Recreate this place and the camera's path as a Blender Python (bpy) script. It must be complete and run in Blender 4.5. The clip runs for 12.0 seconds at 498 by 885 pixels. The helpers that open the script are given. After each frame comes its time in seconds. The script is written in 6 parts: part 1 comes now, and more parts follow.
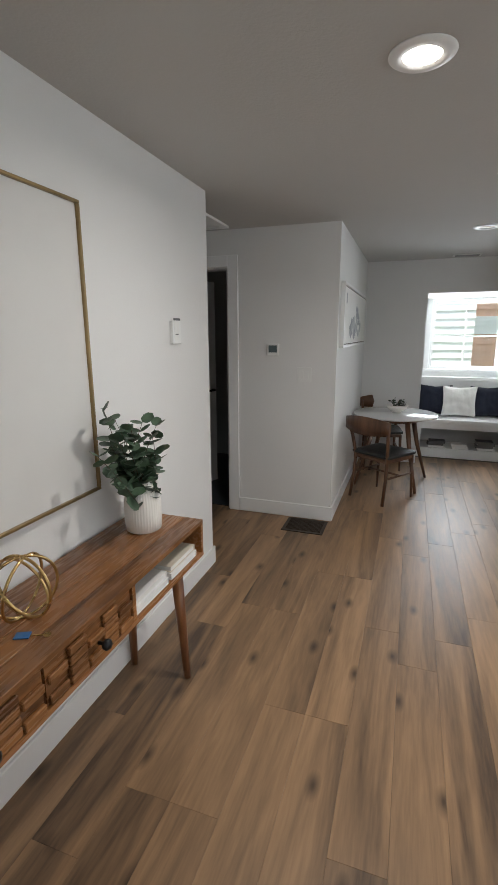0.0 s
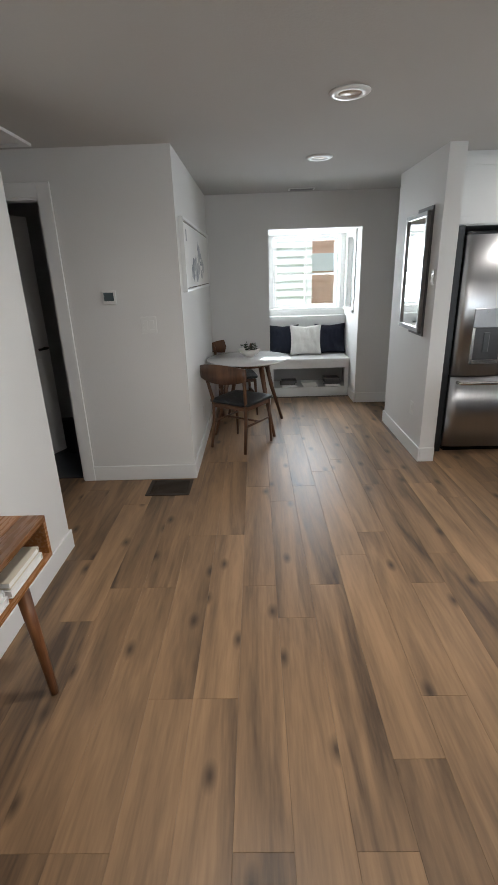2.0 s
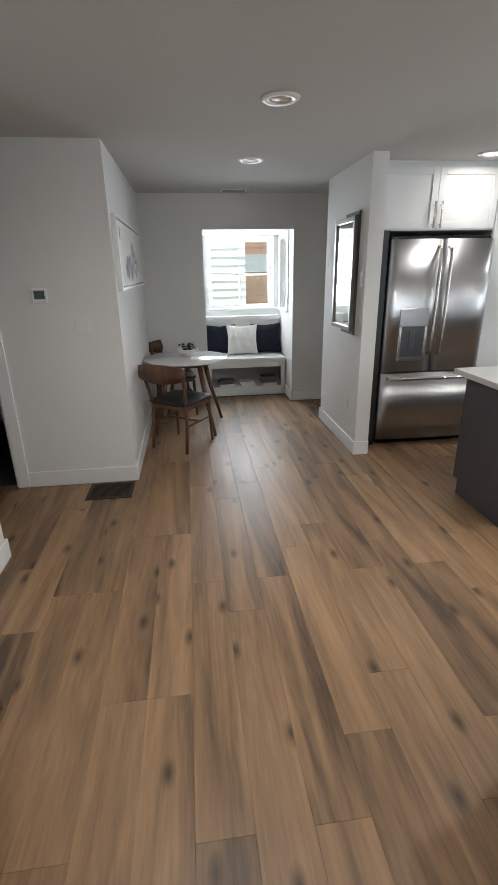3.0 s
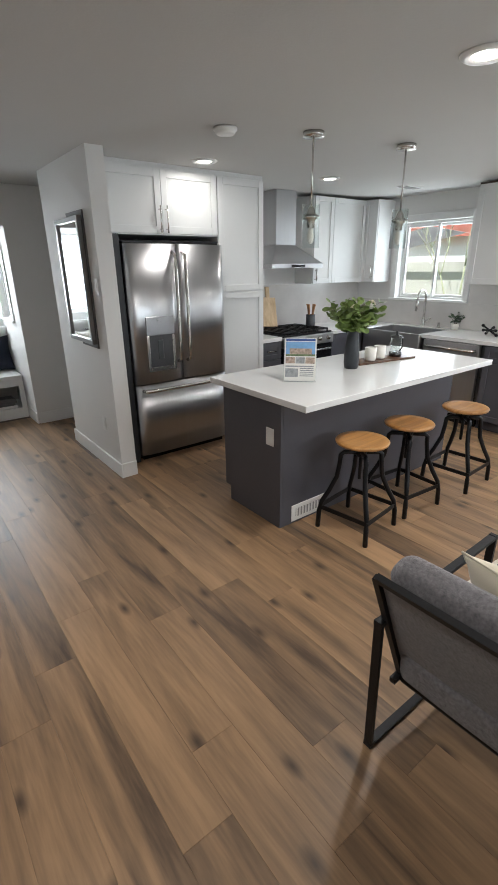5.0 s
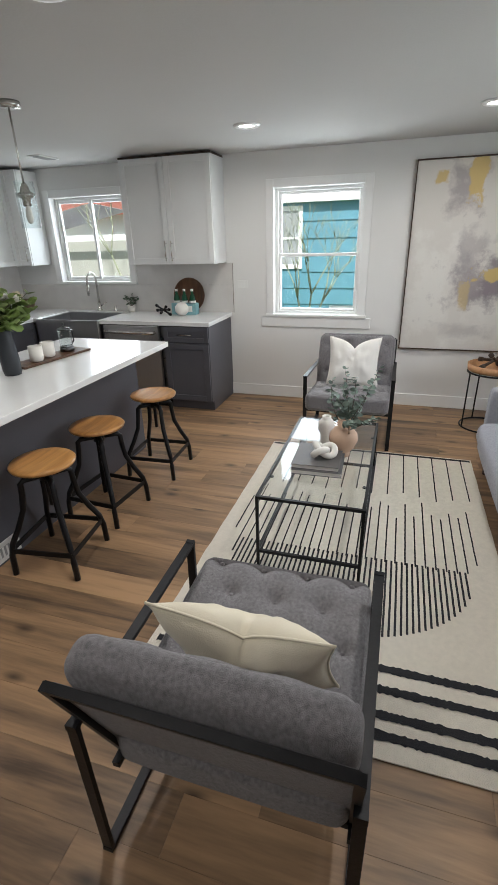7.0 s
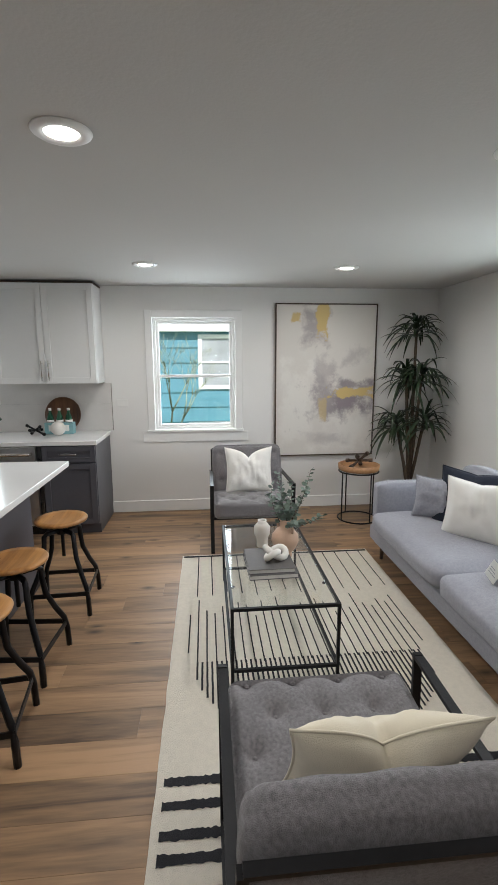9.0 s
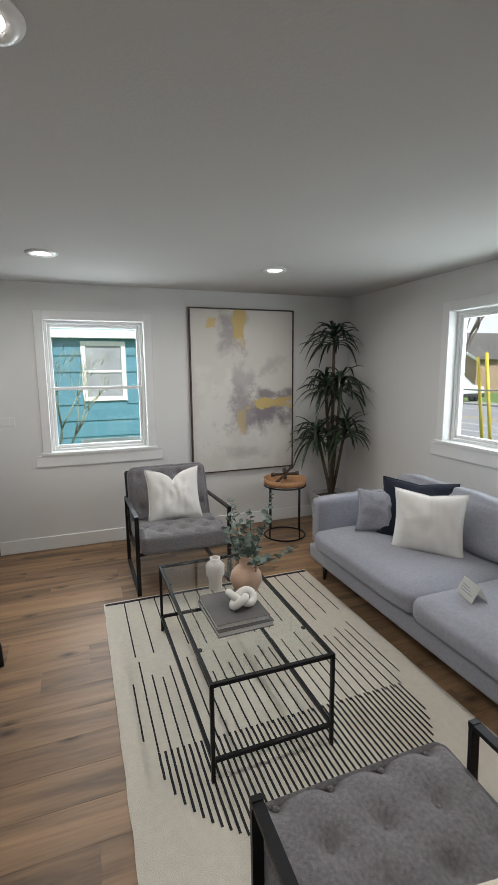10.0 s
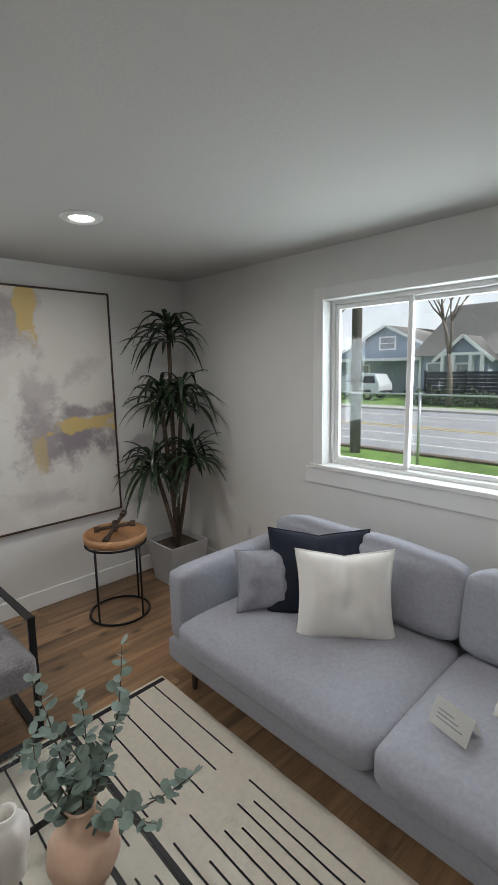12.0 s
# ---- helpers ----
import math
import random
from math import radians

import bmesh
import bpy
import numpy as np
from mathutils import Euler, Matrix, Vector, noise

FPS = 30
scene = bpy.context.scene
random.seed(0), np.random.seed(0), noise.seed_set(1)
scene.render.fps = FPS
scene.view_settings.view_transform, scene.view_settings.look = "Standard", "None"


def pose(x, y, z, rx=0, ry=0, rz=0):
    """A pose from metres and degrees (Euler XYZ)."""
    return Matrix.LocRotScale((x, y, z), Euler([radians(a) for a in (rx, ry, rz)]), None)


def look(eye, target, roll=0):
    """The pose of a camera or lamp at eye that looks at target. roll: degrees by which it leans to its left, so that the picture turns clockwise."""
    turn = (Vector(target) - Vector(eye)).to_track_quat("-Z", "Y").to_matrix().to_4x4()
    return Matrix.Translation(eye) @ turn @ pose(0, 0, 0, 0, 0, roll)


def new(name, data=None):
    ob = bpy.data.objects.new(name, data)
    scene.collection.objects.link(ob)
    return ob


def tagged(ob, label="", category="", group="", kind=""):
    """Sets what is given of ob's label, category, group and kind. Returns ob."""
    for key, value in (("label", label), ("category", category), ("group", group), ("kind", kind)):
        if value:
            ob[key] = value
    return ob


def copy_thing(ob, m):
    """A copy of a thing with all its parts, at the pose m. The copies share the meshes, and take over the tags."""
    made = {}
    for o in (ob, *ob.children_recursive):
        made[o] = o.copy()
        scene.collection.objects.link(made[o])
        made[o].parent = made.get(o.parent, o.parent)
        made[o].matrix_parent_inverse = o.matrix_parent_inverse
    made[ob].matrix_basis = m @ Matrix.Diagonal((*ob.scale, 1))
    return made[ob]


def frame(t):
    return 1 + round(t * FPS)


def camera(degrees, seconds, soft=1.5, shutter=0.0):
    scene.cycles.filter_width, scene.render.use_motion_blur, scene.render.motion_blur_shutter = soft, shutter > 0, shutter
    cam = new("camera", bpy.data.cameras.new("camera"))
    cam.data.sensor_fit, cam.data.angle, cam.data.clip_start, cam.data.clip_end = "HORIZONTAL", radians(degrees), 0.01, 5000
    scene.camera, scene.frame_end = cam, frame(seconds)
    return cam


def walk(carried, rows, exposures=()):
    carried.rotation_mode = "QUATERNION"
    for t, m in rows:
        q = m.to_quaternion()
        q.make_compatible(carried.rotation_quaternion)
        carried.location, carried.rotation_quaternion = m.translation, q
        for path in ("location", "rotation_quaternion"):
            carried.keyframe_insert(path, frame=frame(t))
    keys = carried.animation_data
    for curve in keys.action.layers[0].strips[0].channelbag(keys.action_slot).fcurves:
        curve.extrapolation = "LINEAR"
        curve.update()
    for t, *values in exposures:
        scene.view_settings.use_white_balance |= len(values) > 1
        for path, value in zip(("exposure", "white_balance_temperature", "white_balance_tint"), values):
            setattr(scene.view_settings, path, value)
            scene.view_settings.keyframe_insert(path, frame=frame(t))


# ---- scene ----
cam = camera(56.5, 12.0)
PATH = [
    (0, (-0.086, -0.081, 1.568), (-0.721, 1.76, 1.111), -0.1),
    (0.5, (-0.029, 0.025, 1.593), (-0.615, 1.874, 1.106), -0.4),
    (1, (-0.03, 0.2, 1.565), (-0.516, 2.062, 1.02), -0.8),
    (1.5, (-0.083, 0.221, 1.577), (-0.359, 2.103, 0.959), -1.5),
    (2, (-0.113, 0.178, 1.583), (-0.156, 2.054, 0.893), -1.9),
    (2.5, (-0.146, 0.162, 1.583), (-0.004, 2.024, 0.867), -2.0),
    (2.7, (-0.151, 0.136, 1.571), (0.022, 2.001, 0.87), -1.6),
    (4.3, (-0.063, 0.393, 1.633), (0.713, 2.097, 0.932), 0.0),
    (4.5, (-0.054, 0.451, 1.631), (0.863, 2.086, 0.934), -0.0),
    (5, (-0.027, 0.497, 1.631), (1.105, 1.983, 0.918), -0.7),
    (5.5, (0.031, 0.49, 1.64), (1.275, 1.884, 0.926), -1.0),
    (6, (0.177, 0.487, 1.653), (1.578, 1.704, 0.905), -0.9),
    (6.5, (0.338, 0.464, 1.659), (1.946, 1.357, 0.874), -1.1),
    (7, (0.417, 0.518, 1.648), (2.159, 1.076, 0.839), -1.6),
    (8.8, (0.268, 1.138, 1.633), (2.231, 1.043, 1.266), -0.2),
    (9, (0.301, 1.216, 1.629), (2.263, 1.037, 1.283), -0.2),
    (9.5, (0.468, 1.476, 1.641), (2.398, 1.068, 1.313), -0.4),
    (10, (0.812, 1.529, 1.64), (2.664, 0.843, 1.325), -0.5),
    (10.5, (1.172, 1.532, 1.644), (2.885, 0.547, 1.33), -0.6),
    (11, (1.508, 1.463, 1.638), (3.074, 0.253, 1.335), -0.9),
    (11.5, (1.779, 1.282, 1.635), (3.206, -0.087, 1.336), -0.8),
    (12, (2.016, 1.106, 1.672), (3.436, -0.266, 1.352), -1.1),
]
walk(cam, [(t, look(eye, target, roll)) for t, eye, target, roll in PATH],
     [(0, 0.95), (2.5, 1.0), (4.5, 0.95), (5.5, 0.80), (6.5, 0.69), (7, 0.54), (9, 0.52), (9.5, 0.40), (10.5, 0.12), (11.5, 0.14), (12, 0.1)])

# ---- world, sun, lamps ----
world = bpy.data.worlds.new("world")
scene.world = world
world.use_nodes = True
wn = world.node_tree
sky = wn.nodes.new("ShaderNodeTexSky")
sky.sky_type, sky.sun_disc = "NISHITA", False
sky.sun_elevation, sky.sun_rotation = radians(48), radians(254)
sky.air_density, sky.dust_density = 1.0, 2.0
wn.nodes["Background"].inputs["Strength"].default_value = 0.15
# broken white cloud over the blue
cloud_pos, cloud = wn.nodes.new("ShaderNodeTexCoord"), wn.nodes.new("ShaderNodeTexNoise")
cloud.inputs["Scale"].default_value, cloud.inputs["Detail"].default_value = 3.2, 6
cloud_ramp, cloud_mix = wn.nodes.new("ShaderNodeMapRange"), wn.nodes.new("ShaderNodeMix")
cloud_ramp.inputs["From Min"].default_value, cloud_ramp.inputs["From Max"].default_value = 0.36, 0.60
cloud_mix.data_type = "RGBA"
cloud_mix.inputs["B"].default_value = (6.2, 6.4, 6.8, 1)
wn.links.new(cloud_pos.outputs["Generated"], cloud.inputs["Vector"])
wn.links.new(cloud.outputs["Fac"], cloud_ramp.inputs["Value"])
wn.links.new(cloud_ramp.outputs[0], cloud_mix.inputs["Factor"])
wn.links.new(sky.outputs["Color"], cloud_mix.inputs["A"])
wn.links.new(cloud_mix.outputs["Result"], wn.nodes["Background"].inputs["Color"])
sun = new("sun", bpy.data.lights.new("sun", "SUN"))
sun.data.energy, sun.data.angle, sun.data.color = 4.5, radians(0.6), (1.0, 0.96, 0.9)
sun.matrix_world = look((0, 0, 20), (14, 4, 4))


def area(name, m, w, h, power, color=(0.86, 0.93, 1.0)):
    a = bpy.data.lights.new(name, "AREA")
    a.shape, a.size, a.size_y, a.energy, a.color = "RECTANGLE", w, h, power, color
    ob = new(name, a)
    ob.matrix_world = m
    return ob


H = 2.385           # ceiling height
XE, YS, XW = 5.30, -1.31, -1.30   # east, south and west wall faces
YF, YK = 5.86, 4.95  # far wall of the dining end, kitchen wall

# ---- materials ----
MATS = {}


def mat(name, color, rough=0.5, metal=0.0, var=0.12, scale=6.0, bump=0.1, bscale=60.0, c2=None, spec=0.5, isl=False, stretch=None, coat=0.0, sheen=0.0):
    """Node material: two scales of noise in the colour, a fine bump, roughness variation."""
    m = bpy.data.materials.new(name)
    m.use_nodes = True
    n, l = m.node_tree.nodes, m.node_tree.links
    b = n["Principled BSDF"]
    geo = n.new("ShaderNodeTexCoord")
    mp = n.new("ShaderNodeMapping")
    l.new(geo.outputs["Object"], mp.inputs["Vector"])
    if stretch:
        mp.inputs["Scale"].default_value = stretch
    t1 = n.new("ShaderNodeTexNoise")
    t1.inputs["Scale"].default_value, t1.inputs["Detail"].default_value = scale, 5
    l.new(mp.outputs["Vector"], t1.inputs["Vector"])
    t2 = n.new("ShaderNodeTexNoise")
    t2.inputs["Scale"].default_value, t2.inputs["Detail"].default_value = bscale, 4
    l.new(mp.outputs["Vector"], t2.inputs["Vector"])
    ramp = n.new("ShaderNodeValToRGB")
    c2 = c2 or tuple(c * (1 - 2 * var) for c in color)
    ramp.color_ramp.elements[0].color, ramp.color_ramp.elements[1].color = (*c2, 1), (*color, 1)
    ramp.color_ramp.elements[0].position, ramp.color_ramp.elements[1].position = 0.3, 0.65
    mix = n.new("ShaderNodeMath")
    mix.operation = "MULTIPLY_ADD"
    mix.inputs[1].default_value = 0.3
    l.new(t2.outputs["Fac"], mix.inputs[0])
    half = n.new("ShaderNodeMath")
    half.operation, half.inputs[1].default_value = "MULTIPLY", 0.7
    l.new(t1.outputs["Fac"], half.inputs[0])
    l.new(half.outputs[0], mix.inputs[2])
    l.new(mix.outputs[0], ramp.inputs["Fac"])
    l.new(ramp.outputs["Color"], b.inputs["Base Color"])
    rr = n.new("ShaderNodeMapRange")
    rr.inputs["To Min"].default_value, rr.inputs["To Max"].default_value = max(0.02, rough - 0.07), min(1, rough + 0.07)
    l.new(t1.outputs["Fac"], rr.inputs["Value"])
    l.new(rr.outputs[0], b.inputs["Roughness"])
    b.inputs["Metallic"].default_value = metal
    b.inputs["Specular IOR Level"].default_value = spec
    b.inputs["Coat Weight"].default_value = coat
    b.inputs["Sheen Weight"].default_value = sheen
    if bump:
        bp = n.new("ShaderNodeBump")
        bp.inputs["Strength"].default_value, bp.inputs["Distance"].default_value = bump, 0.01
        l.new(t2.outputs["Fac"], bp.inputs["Height"])
        l.new(bp.outputs["Normal"], b.inputs["Normal"])
    MATS[name] = m
    return m


def wood(name, dark, light, rough=0.45, scale=3.0, axis=1, knots=0.0, offset=40.0, tone=0.35, lo=0.45, hi=None):
    """Wood with stretched grain along one axis; each piece takes its own tone."""
    m = bpy.data.materials.new(name)
    m.use_nodes = True
    n, l = m.node_tree.nodes, m.node_tree.links
    b = n["Principled BSDF"]
    geo, info = n.new("ShaderNodeNewGeometry"), n.new("ShaderNodeObjectInfo")
    off = n.new("ShaderNodeVectorMath")
    off.operation = "MULTIPLY_ADD"
    comb = n.new("ShaderNodeCombineXYZ")
    for k in ("X", "Y", "Z"):
        l.new(info.outputs["Random"], comb.inputs[k])
    off.inputs[1].default_value = (offset, offset * 1.7, offset * 0.6)
    l.new(comb.outputs[0], off.inputs[0])
    l.new(geo.outputs["Position"], off.inputs[2])
    mp = n.new("ShaderNodeMapping")
    s = [9.0, 9.0, 9.0]
    s[axis] = 0.8
    mp.inputs["Scale"].default_value = s
    l.new(off.outputs[0], mp.inputs["Vector"])
    t1 = n.new("ShaderNodeTexNoise")
    t1.inputs["Scale"].default_value, t1.inputs["Detail"].default_value, t1.inputs["Distortion"].default_value = scale * 0.55, 6, 0.9
    l.new(mp.outputs[0], t1.inputs["Vector"])
    t2 = n.new("ShaderNodeTexNoise")
    t2.inputs["Scale"].default_value, t2.inputs["Detail"].default_value = scale * 5, 6
    l.new(mp.outputs[0], t2.inputs["Vector"])
    add = n.new("ShaderNodeMath")
    add.operation, add.inputs[1].default_value = "MULTIPLY_ADD", 0.28
    l.new(t2.outputs["Fac"], add.inputs[0])
    l.new(t1.outputs["Fac"], add.inputs[2])
    tone_n = n.new("ShaderNodeMath")
    tone_n.operation, tone_n.inputs[1].default_value = "MULTIPLY_ADD", tone
    l.new(info.outputs["Random"], tone_n.inputs[0])
    l.new(add.outputs[0], tone_n.inputs[2])
    ramp = n.new("ShaderNodeValToRGB")
    e = ramp.color_ramp.elements
    e[0].position, e[0].color = lo, (*dark, 1)
    e[1].position, e[1].color = hi or 0.82 + 0.75 * tone, (*light, 1)
    l.new(tone_n.outputs[0], ramp.inputs["Fac"])
    out = ramp.outputs["Color"]
    if knots:
        mk = n.new("ShaderNodeMapping")
        sk = [1.0, 1.0, 1.0]
        sk[axis] = 0.45
        mk.inputs["Scale"].default_value = sk
        l.new(off.outputs[0], mk.inputs["Vector"])
        vor = n.new("ShaderNodeTexVoronoi")
        vor.voronoi_dimensions = "2D"
        vor.inputs["Scale"].default_value = 3.4
        l.new(mk.outputs[0], vor.inputs["Vector"])
        kr = n.new("ShaderNodeMapRange")
        kr.inputs["From Min"].default_value, kr.inputs["From Max"].default_value = 0.01, 0.105
        kr.inputs["To Min"].default_value, kr.inputs["To Max"].default_value = knots, 0.0
        l.new(vor.outputs["Distance"], kr.inputs["Value"])
        mx = n.new("ShaderNodeMix")
        mx.data_type, mx.blend_type = "RGBA", "MIX"
        l.new(kr.outputs[0], mx.inputs["Factor"])
        l.new(out, mx.inputs["A"])
        mx.inputs["B"].default_value = (*[c * 0.45 for c in dark], 1)
        out = mx.outputs["Result"]
    l.new(out, b.inputs["Base Color"])
    rr = n.new("ShaderNodeMapRange")
    rr.inputs["To Min"].default_value, rr.inputs["To Max"].default_value = rough - 0.08, rough + 0.1
    l.new(t2.outputs["Fac"], rr.inputs["Value"])
    l.new(rr.outputs[0], b.inputs["Roughness"])
    bp = n.new("ShaderNodeBump")
    bp.inputs["Strength"].default_value, bp.inputs["Distance"].default_value = 0.12, 0.004
    l.new(t2.outputs["Fac"], bp.inputs["Height"])
    l.new(bp.outputs["Normal"], b.inputs["Normal"])
    MATS[name] = m
    return m


def glass(name, tint=(0.96, 0.98, 0.98), rough=0.0):
    """Thin clear pane: a see-through share and a Fresnel gloss."""
    m = bpy.data.materials.new(name)
    m.use_nodes = True
    n, l = m.node_tree.nodes, m.node_tree.links
    n.remove(n["Principled BSDF"])
    tr, gl, fr, mx = (n.new("ShaderNodeBsdfTransparent"), n.new("ShaderNodeBsdfGlossy"), n.new("ShaderNodeLayerWeight"), n.new("ShaderNodeMixShader"))
    pw, ad = n.new("ShaderNodeMath"), n.new("ShaderNodeMath")
    tr.inputs["Color"].default_value = (*tint, 1)
    gl.inputs["Roughness"].default_value = rough
    pw.operation, pw.inputs[1].default_value = "POWER", 5.0
    ad.operation, ad.inputs[1].default_value, ad.inputs[2].default_value = "MULTIPLY_ADD", 0.8, 0.035
    fr.inputs["Blend"].default_value = 0.5
    l.new(fr.outputs["Facing"], pw.inputs[0])
    l.new(pw.outputs[0], ad.inputs[0])
    l.new(ad.outputs[0], mx.inputs["Fac"])
    l.new(tr.outputs[0], mx.inputs[1])
    l.new(gl.outputs[0], mx.inputs[2])
    l.new(mx.outputs[0], n["Material Output"].inputs["Surface"])
    MATS[name] = m
    return m


def glow(name, color, strength):
    m = bpy.data.materials.new(name)
    m.use_nodes = True
    b = m.node_tree.nodes["Principled BSDF"]
    b.inputs["Base Color"].default_value = (*color, 1)
    b.inputs["Emission Color"].default_value, b.inputs["Emission Strength"].default_value = (*color, 1), strength
    MATS[name] = m
    return m


wall_paint = mat("wall_paint", (0.76, 0.755, 0.74), 0.8, var=0.015, scale=2, bump=0.08, bscale=140)
# ceiling colour held below its own off-white, which puts shade into the paint
shaded_ceiling_paint = mat("shaded_ceiling_paint", (0.56, 0.553, 0.538), 0.9, var=0.015, scale=1.5, bump=0.10, bscale=90, spec=0.2)
trim_paint = mat("trim_paint", (0.82, 0.82, 0.81), 0.35, var=0.015, bump=0.03, bscale=30)
white_lacquer = mat("white_lacquer", (0.74, 0.745, 0.74), 0.5, var=0.012, bump=0.02, bscale=40)
grey_lacquer = mat("grey_lacquer", (0.085, 0.085, 0.10), 0.42, var=0.06, bump=0.03, bscale=50)
quartz = mat("quartz", (0.78, 0.78, 0.77), 0.15, var=0.025, scale=3, bump=0.0, bscale=200)
backsplash = mat("backsplash", (0.66, 0.64, 0.62), 0.2, var=0.06, scale=4, bump=0.02, bscale=12)
steel = mat("steel", (0.52, 0.52, 0.53), 0.34, 1.0, var=0.06, scale=3, bump=0.03, bscale=40, stretch=(1, 1, 0.04))
dark_steel = mat("dark_steel", (0.13, 0.135, 0.14), 0.28, 1.0, var=0.08, bump=0.02)
nickel = mat("nickel", (0.62, 0.60, 0.57), 0.25, 1.0, var=0.04, bump=0.01)
black_metal = mat("black_metal", (0.018, 0.018, 0.02), 0.42, 0.6, var=0.15, bump=0.06, bscale=90)
black_gloss = mat("black_gloss", (0.012, 0.012, 0.014), 0.15, var=0.1, bump=0.0)
plastic_white = mat("plastic_white", (0.78, 0.78, 0.76), 0.35, var=0.01, bump=0.0)
# near-black that paints the shade in the gap beside the refrigerator
fridge_gap_shade = mat("fridge_gap_shade", (0.02, 0.022, 0.025), 0.5, var=0.1)
brass = mat("brass", (0.62, 0.43, 0.18), 0.28, 1.0, var=0.1, bump=0.03)
old_gold = mat("old_gold", (0.36, 0.26, 0.13), 0.38, 0.9, var=0.12, bump=0.05)
pane_glass = glass("pane_glass")
table_glass = glass("table_glass", (0.975, 0.985, 0.98))
mirror_mat = mat("mirror_mat", (0.88, 0.89, 0.89), 0.03, 1.0, var=0.0, bump=0.0)
canvas_white = mat("canvas_white", (0.70, 0.69, 0.665), 0.8, var=0.015, bump=0.12, bscale=400)
grey_fabric = mat("grey_fabric", (0.225, 0.212, 0.222), 0.95, var=0.28, scale=90, bump=0.5, bscale=420, sheen=0.25)
sofa_fabric = mat("sofa_fabric", (0.34, 0.345, 0.39), 0.95, var=0.10, scale=60, bump=0.4, bscale=500, sheen=0.2)
white_fabric = mat("white_fabric", (0.80, 0.78, 0.74), 0.92, var=0.03, scale=14, bump=0.3, bscale=320, sheen=0.2)
cream_fabric = mat("cream_fabric", (0.78, 0.71, 0.56), 0.9, var=0.04, scale=12, bump=0.3, bscale=320, sheen=0.2)
navy_fabric = mat("navy_fabric", (0.010, 0.014, 0.030), 0.9, var=0.15, scale=30, bump=0.4, bscale=400)
rug_cream = mat("rug_cream", (0.77, 0.71, 0.61), 0.98, var=0.05, scale=40, bump=0.7, bscale=350)
rug_black = mat("rug_black", (0.025, 0.025, 0.03), 0.98, var=0.2, scale=60, bump=0.7, bscale=350)
floor_wood = wood("floor_wood", (0.078, 0.049, 0.030), (0.415, 0.250, 0.133), 0.42, 1.7, 1, knots=0.85, tone=0.2, lo=0.47, hi=0.96)
console_wood = wood("console_wood", (0.040, 0.015, 0.007), (0.31, 0.135, 0.048), 0.26, 2.0, 1, tone=0.4)
walnut = wood("walnut", (0.045, 0.02, 0.011), (0.17, 0.08, 0.04), 0.35, 3.0, 2, tone=0.15)
stool_wood = wood("stool_wood", (0.20, 0.08, 0.02), (0.60, 0.31, 0.105), 0.3, 2.5, 0, tone=0.2)
console_leg_wood = wood("console_leg_wood", (0.06, 0.018, 0.008), (0.34, 0.14, 0.05), 0.3, 2.0, 2, tone=0.1)
tray_wood = wood("tray_wood", (0.26, 0.12, 0.05), (0.50, 0.27, 0.13), 0.5, 3, 0, tone=0.15)
dark_wood = wood("dark_wood", (0.02, 0.012, 0.008), (0.09, 0.05, 0.03), 0.5, 3, 0, tone=0.15)
leaf_green = mat("leaf_green", (0.075, 0.13, 0.075), 0.45, var=0.3, scale=25, bump=0.1)
leaf_dark = mat("leaf_dark", (0.022, 0.045, 0.018), 0.4, var=0.3, scale=20, bump=0.1)
leaf_pale = mat("leaf_pale", (0.20, 0.27, 0.23), 0.55, var=0.2, scale=25, bump=0.1)
stem_brown = mat("stem_brown", (0.10, 0.07, 0.045), 0.8, var=0.3, scale=30, bump=0.4)
ceramic_white = mat("ceramic_white", (0.80, 0.77, 0.72), 0.5, var=0.03, bump=0.08, bscale=80)
ceramic_peach = mat("ceramic_peach", (0.62, 0.42, 0.30), 0.6, var=0.06, bump=0.1, bscale=80)
ceramic_black = mat("ceramic_black", (0.03, 0.035, 0.042), 0.45, var=0.1, bump=0.05)
paper = mat("paper", (0.80, 0.79, 0.76), 0.75, var=0.02, bump=0.02)
book_grey = mat("book_grey", (0.13, 0.125, 0.13), 0.6, var=0.15, scale=5)
soil = mat("soil", (0.12, 0.09, 0.065), 0.95, var=0.4, scale=50, bump=0.8, bscale=120)
planter_grey = mat("planter_grey", (0.50, 0.50, 0.51), 0.7, var=0.08, bump=0.15)
tile_dark = mat("tile_dark", (0.025, 0.032, 0.04), 0.3, var=0.25, scale=4)
lamp_lens = glow("lamp_lens", (1.0, 0.95, 0.87), 14.0)


# ---- mesh helpers ----
def vbox(bm, x0, x1, y0, y1, z0, z1, bev=0.0, seg=2):
    r = bmesh.ops.create_cube(bm, size=1.0, matrix=Matrix.LocRotScale(((x0 + x1) / 2, (y0 + y1) / 2, (z0 + z1) / 2), None, (abs(x1 - x0), abs(y1 - y0), abs(z1 - z0))))
    if bev:
        bmesh.ops.bevel(bm, geom=list({e for v in r["verts"] for e in v.link_edges}), offset=bev, segments=seg, profile=0.5, affect="EDGES")
    return bm


def box(x0, x1, y0, y1, z0, z1, bev=0.0, seg=2):
    return vbox(bmesh.new(), x0, x1, y0, y1, z0, z1, bev, seg)


